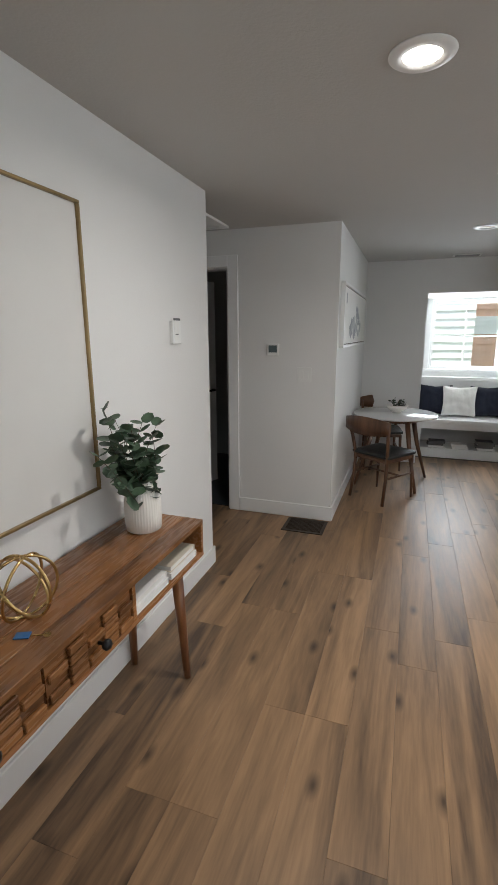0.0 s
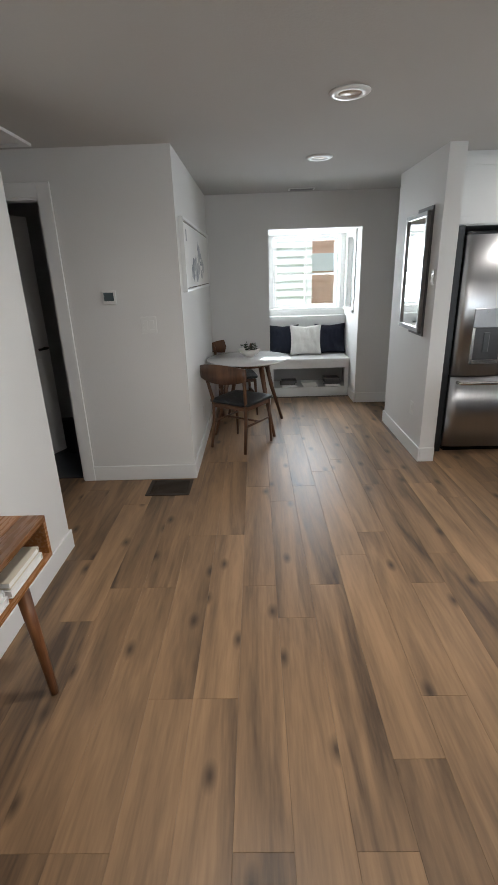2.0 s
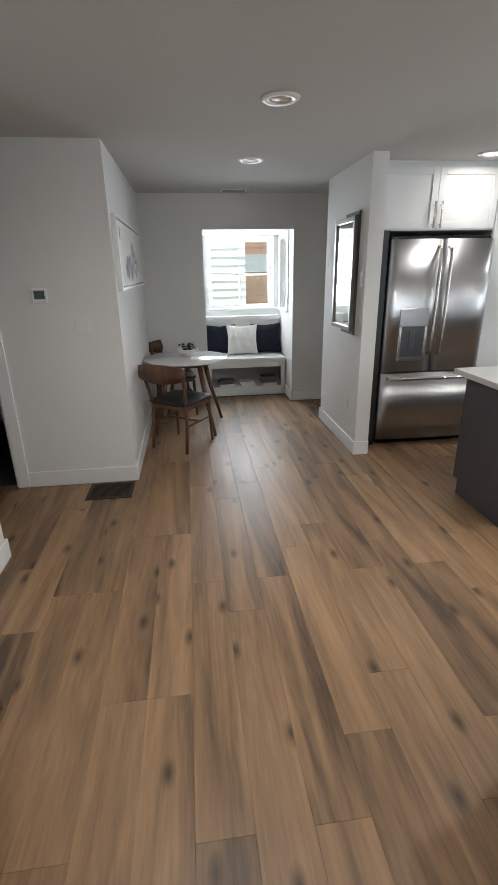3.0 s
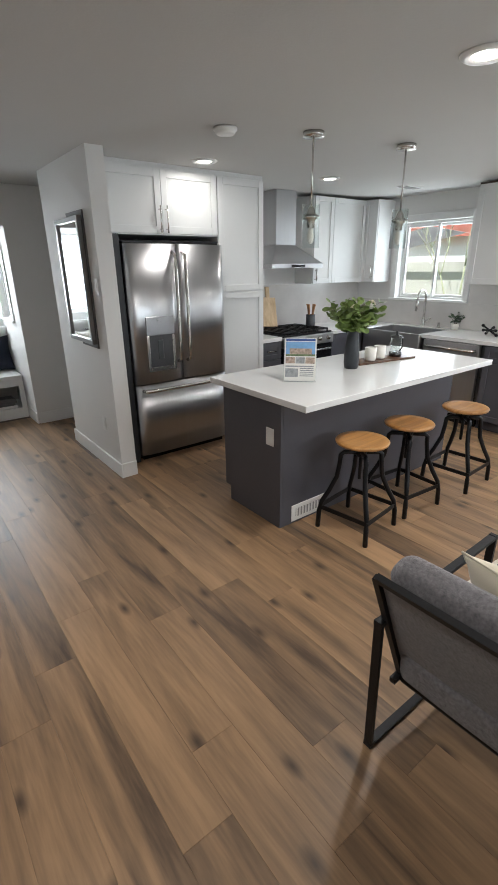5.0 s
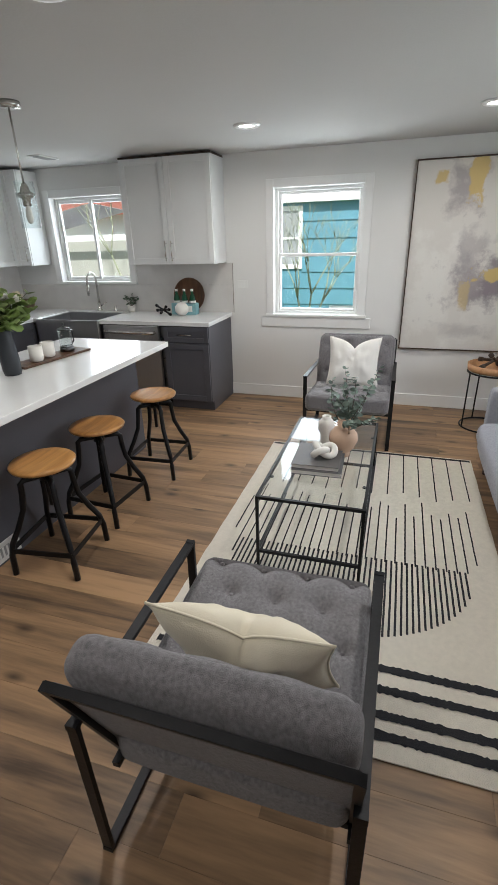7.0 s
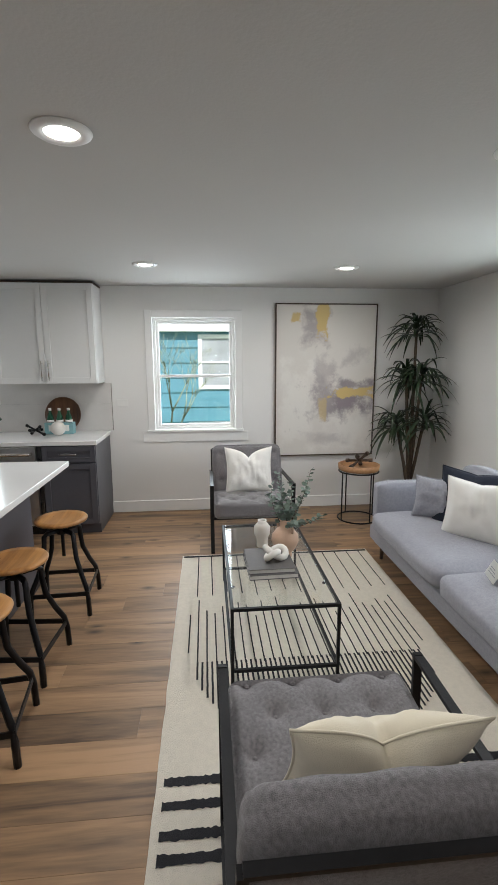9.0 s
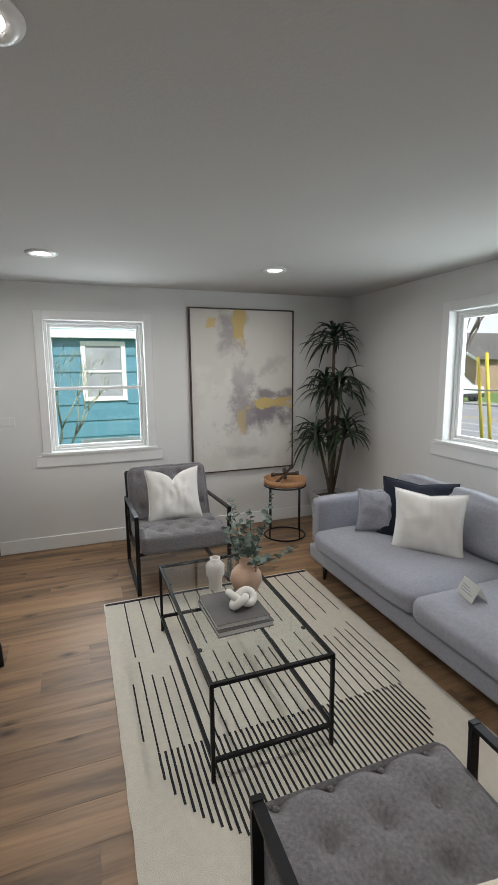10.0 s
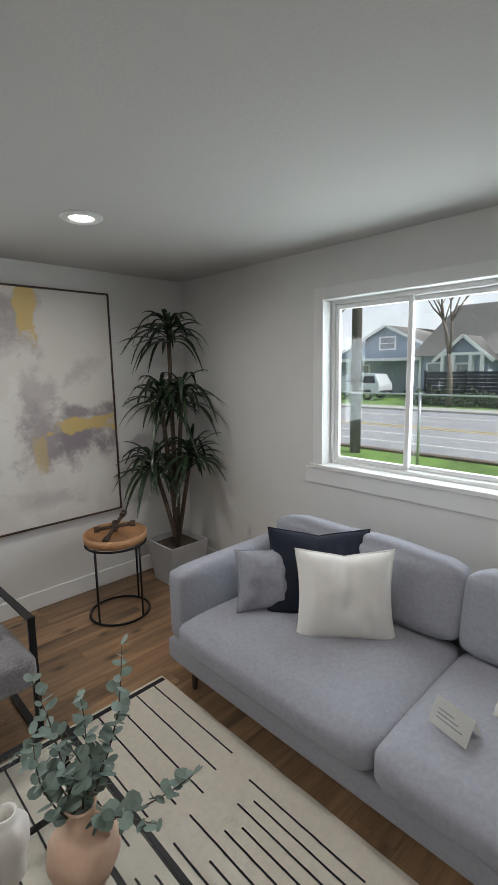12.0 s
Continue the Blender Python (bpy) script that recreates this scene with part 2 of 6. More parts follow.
def tube(bm, pts, r, seg=8, closed=False, taper=None):
    """A round bar along points; taper gives the radius at the end."""
    pts = [Vector(p) for p in pts]
    n, rings = len(pts), []
    up = Vector((0.123, 0.321, 0.94)).normalized()
    for i, p in enumerate(pts):
        d = (pts[(i + 1) % n] - pts[i - 1]) if closed else (pts[min(i + 1, n - 1)] - pts[max(i - 1, 0)])
        d.normalize()
        a = d.cross(up)
        if a.length < 0.05:
            a = d.cross(Vector((1, 0, 0)))
        a.normalize()
        b = d.cross(a)
        rr = r if taper is None else r + (taper - r) * i / (n - 1)
        rings.append([bm.verts.new(p + rr * (a * math.cos(k * math.tau / seg) + b * math.sin(k * math.tau / seg))) for k in range(seg)])
    for i in range(n if closed else n - 1):
        q, w = rings[i], rings[(i + 1) % n]
        for k in range(seg):
            f = bm.faces.new((q[k], q[(k + 1) % seg], w[(k + 1) % seg], w[k]))
            f.smooth = True
    if not closed:
        bm.faces.new(rings[0][::-1])
        bm.faces.new(rings[-1])
    return bm


def bar(bm, p0, p1, w, h=None):
    """A square bar between two points, w across and h the other way."""
    p0, p1 = Vector(p0), Vector(p1)
    d = p1 - p0
    m = Matrix.Translation((p0 + p1) / 2) @ d.to_track_quat("Z", "Y").to_matrix().to_4x4() @ Matrix.Diagonal((w, h or w, d.length, 1))
    bmesh.ops.create_cube(bm, size=1.0, matrix=m)
    return bm


def lathe(bm, prof, seg=32, cx=0, cy=0, flutes=0, depth=0.0, caps=True):
    rings = []
    for r, z in prof:
        ring = []
        for k in range(seg):
            a = k * math.tau / seg
            q = r * (1 + depth * math.cos(flutes * a)) if flutes else r
            ring.append(bm.verts.new((cx + q * math.cos(a), cy + q * math.sin(a), z)))
        rings.append(ring)
    for u, v in zip(rings, rings[1:]):
        for k in range(seg):
            f = bm.faces.new((u[k], u[(k + 1) % seg], v[(k + 1) % seg], v[k]))
            f.smooth = True
    if caps and prof[0][0] > 1e-4:
        bm.faces.new(rings[0][::-1])
    if caps and prof[-1][0] > 1e-4:
        bm.faces.new(rings[-1])
    bmesh.ops.remove_doubles(bm, verts=bm.verts, dist=1e-5)
    return bm


def pillow(w, h, t, n=30, wrinkle=0.018, seed=0, pinch=0.10, dent=0.0):
    """A stuffed cushion in the xz plane, thickness along y, with pulled-in sides, folds and pointed corners."""
    bm = bmesh.new()
    grids = []
    for side in (-1, 1):
        g = []
        for i in range(n + 1):
            row = []
            for j in range(n + 1):
                u, v = 2 * i / n - 1, 2 * j / n - 1
                th = ((1 - abs(u) ** 2.6) * (1 - abs(v) ** 2.6)) ** 0.55
                x = u * w / 2 * (1 - pinch * (1 - v * v))
                z = v * h / 2 * (1 - pinch * (1 - u * u))
                if dent and v > 0:
                    z -= dent * v * math.exp(-abs(u) / 0.3)
                f = noise.noise((u * 2.2 + seed, v * 2.2, side + seed)) * wrinkle + noise.noise((u * 5 + seed, v * 1.5 + u * 2, side * 3.0)) * wrinkle * 0.7
                row.append(bm.verts.new((x, side * (t / 2 * th + f * th), z)))
            g.append(row)
        grids.append(g)
    for s, g in enumerate(grids):
        for i in range(n):
            for j in range(n):
                q = (g[i][j], g[i + 1][j], g[i + 1][j + 1], g[i][j + 1])
                bm.faces.new(q if s == 0 else q[::-1]).smooth = True
    bmesh.ops.remove_doubles(bm, verts=bm.verts, dist=1e-4)
    bmesh.ops.recalc_face_normals(bm, faces=bm.faces)
    return bm


def seam(w, h, r=0.004, pinch=0.10, dent=0.0):
    """The piping that runs round such a cushion."""
    pts = []
    for k in range(4):
        for i in range(14):
            s = 2 * i / 14 - 1
            u, v = ((s, -1), (1, s), (-s, 1), (-1, -s))[k]
            z = v * h / 2 * (1 - pinch * (1 - u * u))
            if dent and v > 0:
                z -= dent * v * math.exp(-abs(u) / 0.3)
            pts.append((u * w / 2 * (1 - pinch * (1 - v * v)), 0, z))
    return tube(bmesh.new(), pts, r, 6, closed=True)


def soft_box(x0, x1, y0, y1, z0, z1, r=0.05, puff=0.02, n=10, seed=0, tufts=()):
    """An upholstered block: rounded edges, swollen faces; tufts are (x, y) dimples in its top."""
    bm = bmesh.new()
    c = Vector(((x0 + x1) / 2, (y0 + y1) / 2, (z0 + z1) / 2))
    hx, hy, hz = (x1 - x0) / 2, (y1 - y0) / 2, (z1 - z0) / 2
    bmesh.ops.create_cube(bm, size=2.0)
    bmesh.ops.subdivide_edges(bm, edges=bm.edges[:], cuts=n, use_grid_fill=True)
    for v in bm.verts:
        u = v.co.copy()
        p = Vector((u.x * hx, u.y * hy, u.z * hz))
        core = Vector((max(-hx + r, min(hx - r, p.x)), max(-hy + r, min(hy - r, p.y)), max(-hz + r, min(hz - r, p.z))))
        d = p - core
        if d.length > 1e-6:
            p = core + d.normalized() * r
        b = (1 - u.x ** 4) * (1 - u.y ** 4)
        p.z += puff * b * (1 if u.z > 0 else -0.2) * abs(u.z)
        p.y += puff * 0.5 * (1 - u.x ** 4) * (1 - u.z ** 4) * u.y
        p.x += puff * 0.5 * (1 - u.y ** 4) * (1 - u.z ** 4) * u.x
        p += Vector((0, 0, 1)) * noise.noise((p.x * 4 + seed, p.y * 4, p.z * 4 + seed)) * puff * 0.35
        q = p + c
        if u.z > 0.9:
            for tx, ty in tufts:
                q.z -= 0.050 * math.exp(-math.hypot(q.x - tx, q.y - ty) / 0.034)
        v.co = q
    for f in bm.faces:
        f.smooth = True
    return bm


def blade(bm, p, d, up, length, width, droop, n=6):
    """A long narrow leaf from p along d, that droops."""
    p, d, up = Vector(p), Vector(d).normalized(), Vector(up)
    s = d.cross(up).normalized()
    prev = None
    for i in range(n + 1):
        t = i / n
        c = p + d * length * t * (1 - 0.25 * droop * t) - Vector((0, 0, 1)) * droop * length * t * t
        w = width * (math.sin(math.pi * min(0.98, 0.12 + 0.86 * t)) ** 0.7) / 2
        a, b, m = bm.verts.new(c - s * w), bm.verts.new(c + s * w), bm.verts.new(c - Vector((0, 0, w * 0.5)))
        if prev:
            bm.faces.new((prev[0], prev[2], m, a)).smooth = True
            bm.faces.new((prev[2], prev[1], b, m)).smooth = True
        prev = (a, b, m)
    return bm


def oval_leaf(bm, p, d, up, size):
    """A small round leaf, six-sided and slightly cupped."""
    p, d = Vector(p), Vector(d).normalized()
    s = d.cross(Vector(up))
    s = s.normalized() if s.length > 0.01 else d.orthogonal().normalized()
    nrm = s.cross(d)
    mid = bm.verts.new(p + d * size * 0.5 - nrm * size * 0.08)
    ring = [bm.verts.new(p + d * size * (0.5 - 0.5 * math.cos(a)) + s * size * 0.4 * math.sin(a)) for a in [k * math.tau / 8 for k in range(8)]]
    for k in range(8):
        bm.faces.new((ring[k], ring[(k + 1) % 8], mid)).smooth = True
    return bm


def finish(name, bm, material, parent=None):
    me = bpy.data.meshes.new(name)
    bmesh.ops.recalc_face_normals(bm, faces=bm.faces)
    bm.to_mesh(me)
    bm.free()
    me.materials.append(material)
    ob = new(name, me)
    if parent:
        ob.parent = parent
    return ob


def part(name, bm, material, parent, label=""):
    ob = finish(name, bm, material, parent)
    return tagged(ob, label) if label else ob


def thing(name, m, label, category, group=""):
    ob = new(name)
    ob.empty_display_size = 0.1
    ob.matrix_world = m
    return tagged(ob, label, category, group)


def single(name, bm, material, m, label, category, group=""):
    ob = finish(name, bm, material)
    ob.matrix_world = m
    return tagged(ob, label, category, group)


def structure(name, bm, material, label="", category=""):
    return tagged(finish(name, bm, material), label, category, kind="structure")


def smooth(ob):
    for p in ob.data.polygons:
        p.use_smooth = True
    return ob

# ---- large structure ----
def wall(name, axis, at, thick, a0, a1, z0, z1, holes, label):
    """A wall across x ("x": its face at x=at, running in y) or y, with openings (b0, b1, z0, z1) through it."""
    bm = bmesh.new()
    cuts = sorted({a0, a1, *[h[0] for h in holes], *[h[1] for h in holes]})
    for p, q in zip(cuts, cuts[1:]):
        spans, mid = [(z0, z1)], (p + q) / 2
        for h in holes:
            if h[0] < mid < h[1]:
                spans = [s for lo, hi in spans for s in ((lo, min(hi, h[2])), (max(lo, h[3]), hi)) if s[1] - s[0] > 1e-4]
        for lo, hi in spans:
            if axis == "x":
                vbox(bm, at, at + thick, p, q, lo, hi)
            else:
                vbox(bm, p, q, at, at + thick, lo, hi)
    return structure(name, bm, wall_paint, label, "wall")


LW = (0.905, 1.765, 0.90, 2.075)     # living-room window in the east wall: y, y, z, z
KW = (3.42, 4.33, 1.22, 2.10)        # kitchen window
FW = (2.48, 3.82, 1.03, 2.075)       # street window in the south wall: x, x, z, z
NW = (0.14, 1.02, 1.09, 2.0)         # window of the seat nook
WT = 0.16
wall("wall_east", "x", XE, WT, YS - WT, YK + 0.1, -0.4, H + 0.1, [LW, KW], "white painted wall with two windows")
wall("wall_south", "y", YS - WT, WT, XW, XE, -0.4, H + 0.1, [FW], "white painted wall with the street window")
wall("wall_west", "x", XW - 0.12, 0.12, YS - WT, 2.66, 0, H, [], "white painted wall behind the console")
wall("wall_kitchen", "y", YK, 0.1, 1.26, XE, 0, H, [], "white painted kitchen wall")
wall("partition", "x", 1.26, 0.125, 3.91, YK, 0, H, [], "white painted end wall beside the refrigerator")
DOOR = (-2.33, -1.56, 0, 2.10)
wall("wall_stub_south", "y", 3.67, 0.11, -3.1, -0.645, 0, H, [DOOR], "white painted wall with an open doorway")
wall("wall_stub_east", "x", -0.755, 0.11, 3.78, YF, 0, H, [], "white painted wall beside the dining table")
wall("wall_hall_south", "y", 2.54, 0.12, -3.1, XW - 0.12, 0, H, [], "white painted hall wall")
wall("wall_hall_west", "x", -3.2, 0.1, 2.54, 3.78, 0, H, [], "white painted hall wall")
NX0, NX1, NY = 0.05, 1.10, 6.80
wall("wall_far", "y", YF, 0.12, -0.755, XE + WT, 0, H, [(NX0, NX1, 0, 2.02)], "white painted wall with a window-seat nook")
wall("nook_wall_back", "y", NY, 0.16, NX0 - 0.12, NX1 + 0.12, -0.4, 2.3, [NW], "white painted wall of the nook")
wall("nook_wall_west", "x", NX0 - 0.12, 0.12, YF + 0.12, NY, -0.4, 2.3, [], "white painted side of the nook")
SW = (6.2, 6.66, 1.10, 1.96)
wall("nook_wall_east", "x", NX1, 0.12, YF + 0.12, NY, -0.4, 2.3, [SW], "white painted side of the nook")
wall("wall_back_hall", "x", XE, WT, YK + 0.1, YF + 0.12, -0.4, H + 0.1, [], "white painted wall closing the back hall")
structure("nook_ceiling", box(NX0, NX1, YF + 0.12, NY, 2.022, 2.3), shaded_ceiling_paint, "white nook ceiling", "ceiling")
structure("ceiling", box(-3.2, XE, YS - WT, YF + 0.12, H, H + 0.1), shaded_ceiling_paint, "smooth off-white ceiling", "ceiling")
structure("roof_deck", box(-3.4, XE + 0.7, YS - 0.7, NY + 0.5, H + 0.12, H + 0.2), planter_grey, "plain roof over the rooms", "roof")
structure("floor", box(-3.2, XE, YS - WT, NY, -0.14, -0.008), dark_wood, "wood-look plank floor", "floor")
# bathroom behind the open door
wall("bath_wall_west", "x", -2.9, 0.1, 3.78, 5.5, 0, H, [], "dim bathroom wall")
wall("bath_wall_north", "y", 5.5, 0.1, -2.9, -0.755, 0, H, [], "dim bathroom wall")
structure("bath_floor", box(-2.8, -0.755, 3.72, 5.5, -0.007, 0.006), tile_dark, "dark tiled bathroom floor", "floor")


def base(name, *runs):
    for x0, x1, y0, y1 in runs:
        structure(name, box(x0, x1, y0, y1, 0.0, 0.125, 0.004, 1), trim_paint, "white painted baseboard", "baseboard")


B = 0.015
base("baseboard", (XW, XW + B, YS, 2.66 + B), (XW - 0.12, XW, 2.66, 2.66 + B), (-1.47, -0.645 + B, 3.67 - B, 3.67), (-0.645, -0.645 + B, 3.67, YF),
     (-0.645 + B, NX0, YF - B, YF), (NX1 + B, XE, YF - B, YF), (NX1 - B, NX1, YF - B, 6.22), (1.26 - B, 1.26, 3.91 - B, YK + 0.1 + B), (1.26, 1.385, 3.91 - B, 3.91),
     (1.26, XE, YK + 0.1, YK + 0.1 + B), (XE - B, XE, YS + B, 2.255), (XW + B, XE - B, YS, YS + B))


def window(name, m, w, h, kind, apron=True, depth=0.16, split=0.5):
    """A white vinyl window in an opening w x h; local x to the right as seen from inside, y outward, z up from the opening's foot."""
    ob = tagged(thing(name, m, "white vinyl window with plain white casing", "window"), kind="structure")
    fr = bmesh.new()
    d0, d1, f = depth * 0.45, depth * 0.95, 0.028
    for x0, x1, z0, z1 in ((0, f, 0, h), (w - f, w, 0, h), (f, w - f, 0, f), (f, w - f, h - f, h)):
        vbox(fr, x0, x1, d0, d1, z0, z1, 0.003, 1)
    part("window_frame", fr, trim_paint, ob)
    panes = []
    s = 0.028
    if kind == "hung":
        mid = h * 0.5
        panes = [(f, w - f, f, mid, d0 + 0.012), (f, w - f, mid - 0.03, h - f, d0 + 0.045)]
    elif kind == "slide":
        mid = w * split
        panes = [(f, mid + 0.02, f, h - f, d0 + 0.012), (mid - 0.02, w - f, f, h - f, d0 + 0.045)]
    elif kind == "hung2":
        mid = h * 0.5
        panes = [(f, w / 2 + 0.01, f, mid, d0 + 0.012), (w / 2 - 0.01, w - f, f, mid, d0 + 0.03), (f, w / 2 + 0.01, mid - 0.025, h - f, d0 + 0.045), (w / 2 - 0.01, w - f, mid - 0.025, h - f, d0 + 0.05)]
        s = 0.02
    else:
        panes = [(f, w - f, f, h - f, d0 + 0.02)]
    for x0, x1, z0, z1, y in panes:
        sash = bmesh.new()
        for a0, a1, c0, c1 in ((x0, x0 + s, z0, z1), (x1 - s, x1, z0, z1), (x0 + s, x1 - s, z0, z0 + s), (x0 + s, x1 - s, z1 - s, z1)):
            vbox(sash, a0, a1, y, y + 0.028, c0, c1, 0.003, 1)
        so = part("sash", sash, trim_paint, ob)
        p = part("pane", box(x0 + s - 0.003, x1 - s + 0.003, y + 0.012, y + 0.016, z0 + s - 0.003, z1 - s + 0.003), pane_glass, so)
        p.visible_shadow = False
    # casing on the room side, stool and apron
    c = 0.075
    cs = bmesh.new()
    for x0, x1, z0, z1 in ((-c, 0, 0, h + c), (w, w + c, 0, h + c), (0, w, h, h + c)):
        vbox(cs, x0, x1, -0.014, 0, z0, z1, 0.003, 1)
    part("casing", cs, trim_paint, ob)
    part("window_sill", box(-c - 0.01, w + c + 0.01, -0.03, d0 - 0.001, -0.022, 0.005, 0.003, 1), trim_paint, ob)
    if apron:
        part("apron", box(-c - 0.06, w + c + 0.06, -0.016, 0, -0.125, -0.022, 0.003, 1), trim_paint, ob)
    return ob


window("window_1", pose(XE, LW[1], LW[2], 0, 0, -90), LW[1] - LW[0], LW[3] - LW[2], "hung")
window("window_2", pose(XE, KW[1], KW[2], 0, 0, -90), KW[1] - KW[0], KW[3] - KW[2], "slide", apron=False)
window("window_3", pose(FW[1], YS, FW[2], 0, 0, 180), FW[1] - FW[0], FW[3] - FW[2], "slide", split=0.39)
window("window_4", pose(NW[0], NY, NW[2]), NW[1] - NW[0], NW[3] - NW[2], "hung2")
window("window_5", pose(NX1, SW[1], SW[2], 0, 0, -90), SW[1] - SW[0], SW[3] - SW[2], "fixed", apron=False, depth=0.12)

# door casing and the open door of the bathroom
dc = bmesh.new()
for x0, x1, z0, z1 in ((-1.56, -1.47, 0, 2.19), (-2.42, -2.33, 0, 2.19), (-2.33, -1.56, 2.10, 2.19)):
    vbox(dc, x0, x1, 3.654, 3.67, z0, z1, 0.003, 1)
for x0, x1, z0, z1 in ((-1.575, -1.56, 0, 2.10), (-2.33, -2.315, 0, 2.10), (-2.315, -1.575, 2.085, 2.10)):
    vbox(dc, x0, x1, 3.672, 3.778, z0, z1)
structure("trim_door", dc, trim_paint, "white painted door casing", "trim")
dr = tagged(thing("door_1", pose(-2.31, 3.76, 0.01, 0, 0, 68), "white panel door standing open into the bathroom", "door"), kind="structure")
part("door_leaf", box(0, 0.73, -0.035, 0, 0, 2.06, 0.003, 1), trim_paint, dr)
for z0, z1 in ((0.2, 0.9), (1.1, 1.9)):
    part("panel", box(0.12, 0.61, -0.043, -0.035, z0, z1, 0.004, 1), trim_paint, dr)
hb = bmesh.new()
tube(hb, [(0.67, -0.035, 0.99), (0.67, -0.085, 0.99), (0.66, -0.09, 0.99), (0.56, -0.09, 0.99)], 0.01, 8)
lathe(hb, [(0.028, -0.004), (0.028, 0.004)], 16)
part("door_handle", hb, black_metal, dr, "black lever handle")
# attic hatch in the hall ceiling
ah = bmesh.new()
for x0, x1, y0, y1 in ((-2.2, -1.5, 2.95, 3.0), (-2.2, -1.5, 3.5, 3.55), (-2.2, -2.15, 3.0, 3.5), (-1.55, -1.5, 3.0, 3.5)):
    vbox(ah, x0, x1, y0, y1, H - 0.018, H - 0.0005)
vbox(ah, -2.15, -1.55, 3.0, 3.5, H - 0.008, H - 0.0005)
structure("trim_hatch", ah, trim_paint, "white framed attic hatch", "trim")


# ---- recessed lights ----
def downlight(x, y, lit):
    ob = thing("recessed_light", pose(x, y, H), "round recessed ceiling light, " + ("lit" if lit else "switched off"), "ceiling light", "recessed ceiling lights")
    part("trim_ring", lathe(bmesh.new(), [(0.055, -0.002), (0.06, -0.010), (0.085, -0.012), (0.098, -0.004), (0.10, -0.0005)], 40), trim_paint, ob)
    part("lens", lathe(bmesh.new(), [(0.0001, -0.0065), (0.058, -0.0045), (0.058, -0.003)], 32), lamp_lens if lit else lens_off, ob)
    if lit:
        a = bpy.data.lights.new("lamp", "AREA")
        a.shape, a.size, a.energy, a.color = "DISK", 0.12, lit, (1.0, 0.972, 0.94)
        a.spread = radians(168)
        lo = new("lamp", a)
        lo.matrix_world = pose(x, y, H - 0.02)
    return ob


lens_off = mat("lens_off", (0.62, 0.52, 0.42), 0.4, var=0.05)
for x, y in ((-0.12, 1.62), (2.05, 1.68), (4.2, 1.68), (4.22, 0.045), (2.05, 0.045), (2.2, 3.94), (3.58, 3.94)):
    downlight(x, y, 6.8 if y < 3 else 2.4 if x > 3 else 1.5)
for x, y in ((0.37, 2.87), (0.40, 4.23)):
    downlight(x, y, False)
# daylight of the sky in the window openings
area("sky_light", look((XE + 0.3, 1.33, 1.5), (0, 1.33, 1.3)), 0.95, 1.2, 22)
area("sky_light", look((XE + 0.3, 3.87, 1.7), (0, 3.87, 1.5)), 0.95, 0.9, 14)
area("sky_light", look((3.15, YS - 0.3, 1.6), (3.15, 4, 1.3)), 1.35, 1.1, 26)
area("sky_light", look((0.58, NY + 0.3, 1.6), (0.58, 0, 1.3)), 0.95, 0.95, 28)


# ---- entry: console table and what stands on it ----
def console_table():
    ob = thing("console_table", pose(-1.285, 0.30, 0), "glossy reddish wooden console table with carved drawers and tapered legs", "console table")
    L, D, T = 1.42, 0.355, 0.745
    for k in range(4):
        part("top_board", box(D * k / 4 + 0.0006, D * (k + 1) / 4 - 0.0006, 0, L, T - 0.022, T, 0.002, 1), console_wood, ob)
    part("bottom_board", box(0, D, 0, L, T - 0.175, T - 0.155, 0.002, 1), console_wood, ob)
    for y in (0, L - 0.02, 0.84):
        part("side_panel", box(0.002, D - 0.002, y + 0.0005, y + 0.0195, T - 0.155, T - 0.022), console_wood, ob)
    part("back_panel", box(0.002, 0.012, 0.02, L - 0.02, T - 0.155, T - 0.022), console_wood, ob)
    for i in range(2):
        y0 = 0.025 + i * 0.41
        dr = part("drawer", box(0.02, D - 0.01, y0, y0 + 0.40, T - 0.152, T - 0.026), console_wood, ob)
        for j in range(5):
            for k in range(4):
                if (j + k) % 2 == 0 or j in (1, 3):
                    z = T - 0.150 + k * 0.031
                    part("carved_block", box(D - 0.01, D + 0.002 + 0.004 * ((j * 7 + k * 3) % 3), y0 + 0.005 + j * 0.079, y0 + 0.079 + j * 0.079, z, z + 0.027, 0.003, 1), console_wood, dr)
        kb = bmesh.new()
        lathe(kb, [(0.006, 0), (0.006, 0.018), (0.016, 0.022), (0.018, 0.034), (0.010, 0.042), (0.0001, 0.043)], 16)
        bmesh.ops.transform(kb, matrix=pose(D + 0.01, y0 + 0.2, T - 0.09, 0, 90, 0), verts=kb.verts)
        part("knob", kb, black_metal, dr, "small black knob")
    for x, sx in ((0.05, -1), (D - 0.06, 1)):
        for y, sy in ((0.12, -1), (L - 0.16, 1)):
            part("leg", tube(bmesh.new(), [(x, y, T - 0.175), (x + 0.02 * sx, y + 0.03 * sy, 0)], 0.027, 14, taper=0.016), console_leg_wood, ob)
    return ob


console_table()
fr = thing("framed_canvas", pose(XW + 0.003, 0.395, 0.94), "blank off-white canvas in a thin antique-gold frame", "picture")
part("canvas", box(0.002, 0.018, 0.011, 1.049, 0.011, 1.09), canvas_white, fr)
for y0, y1, z0, z1 in ((0, 1.06, 0, 0.011), (0, 1.06, 1.09, 1.101), (0, 0.011, 0.011, 1.09), (1.049, 1.06, 0.011, 1.09)):
    part("frame_bar", box(0, 0.032, y0, y1, z0, z1, 0.002, 1), old_gold, fr)


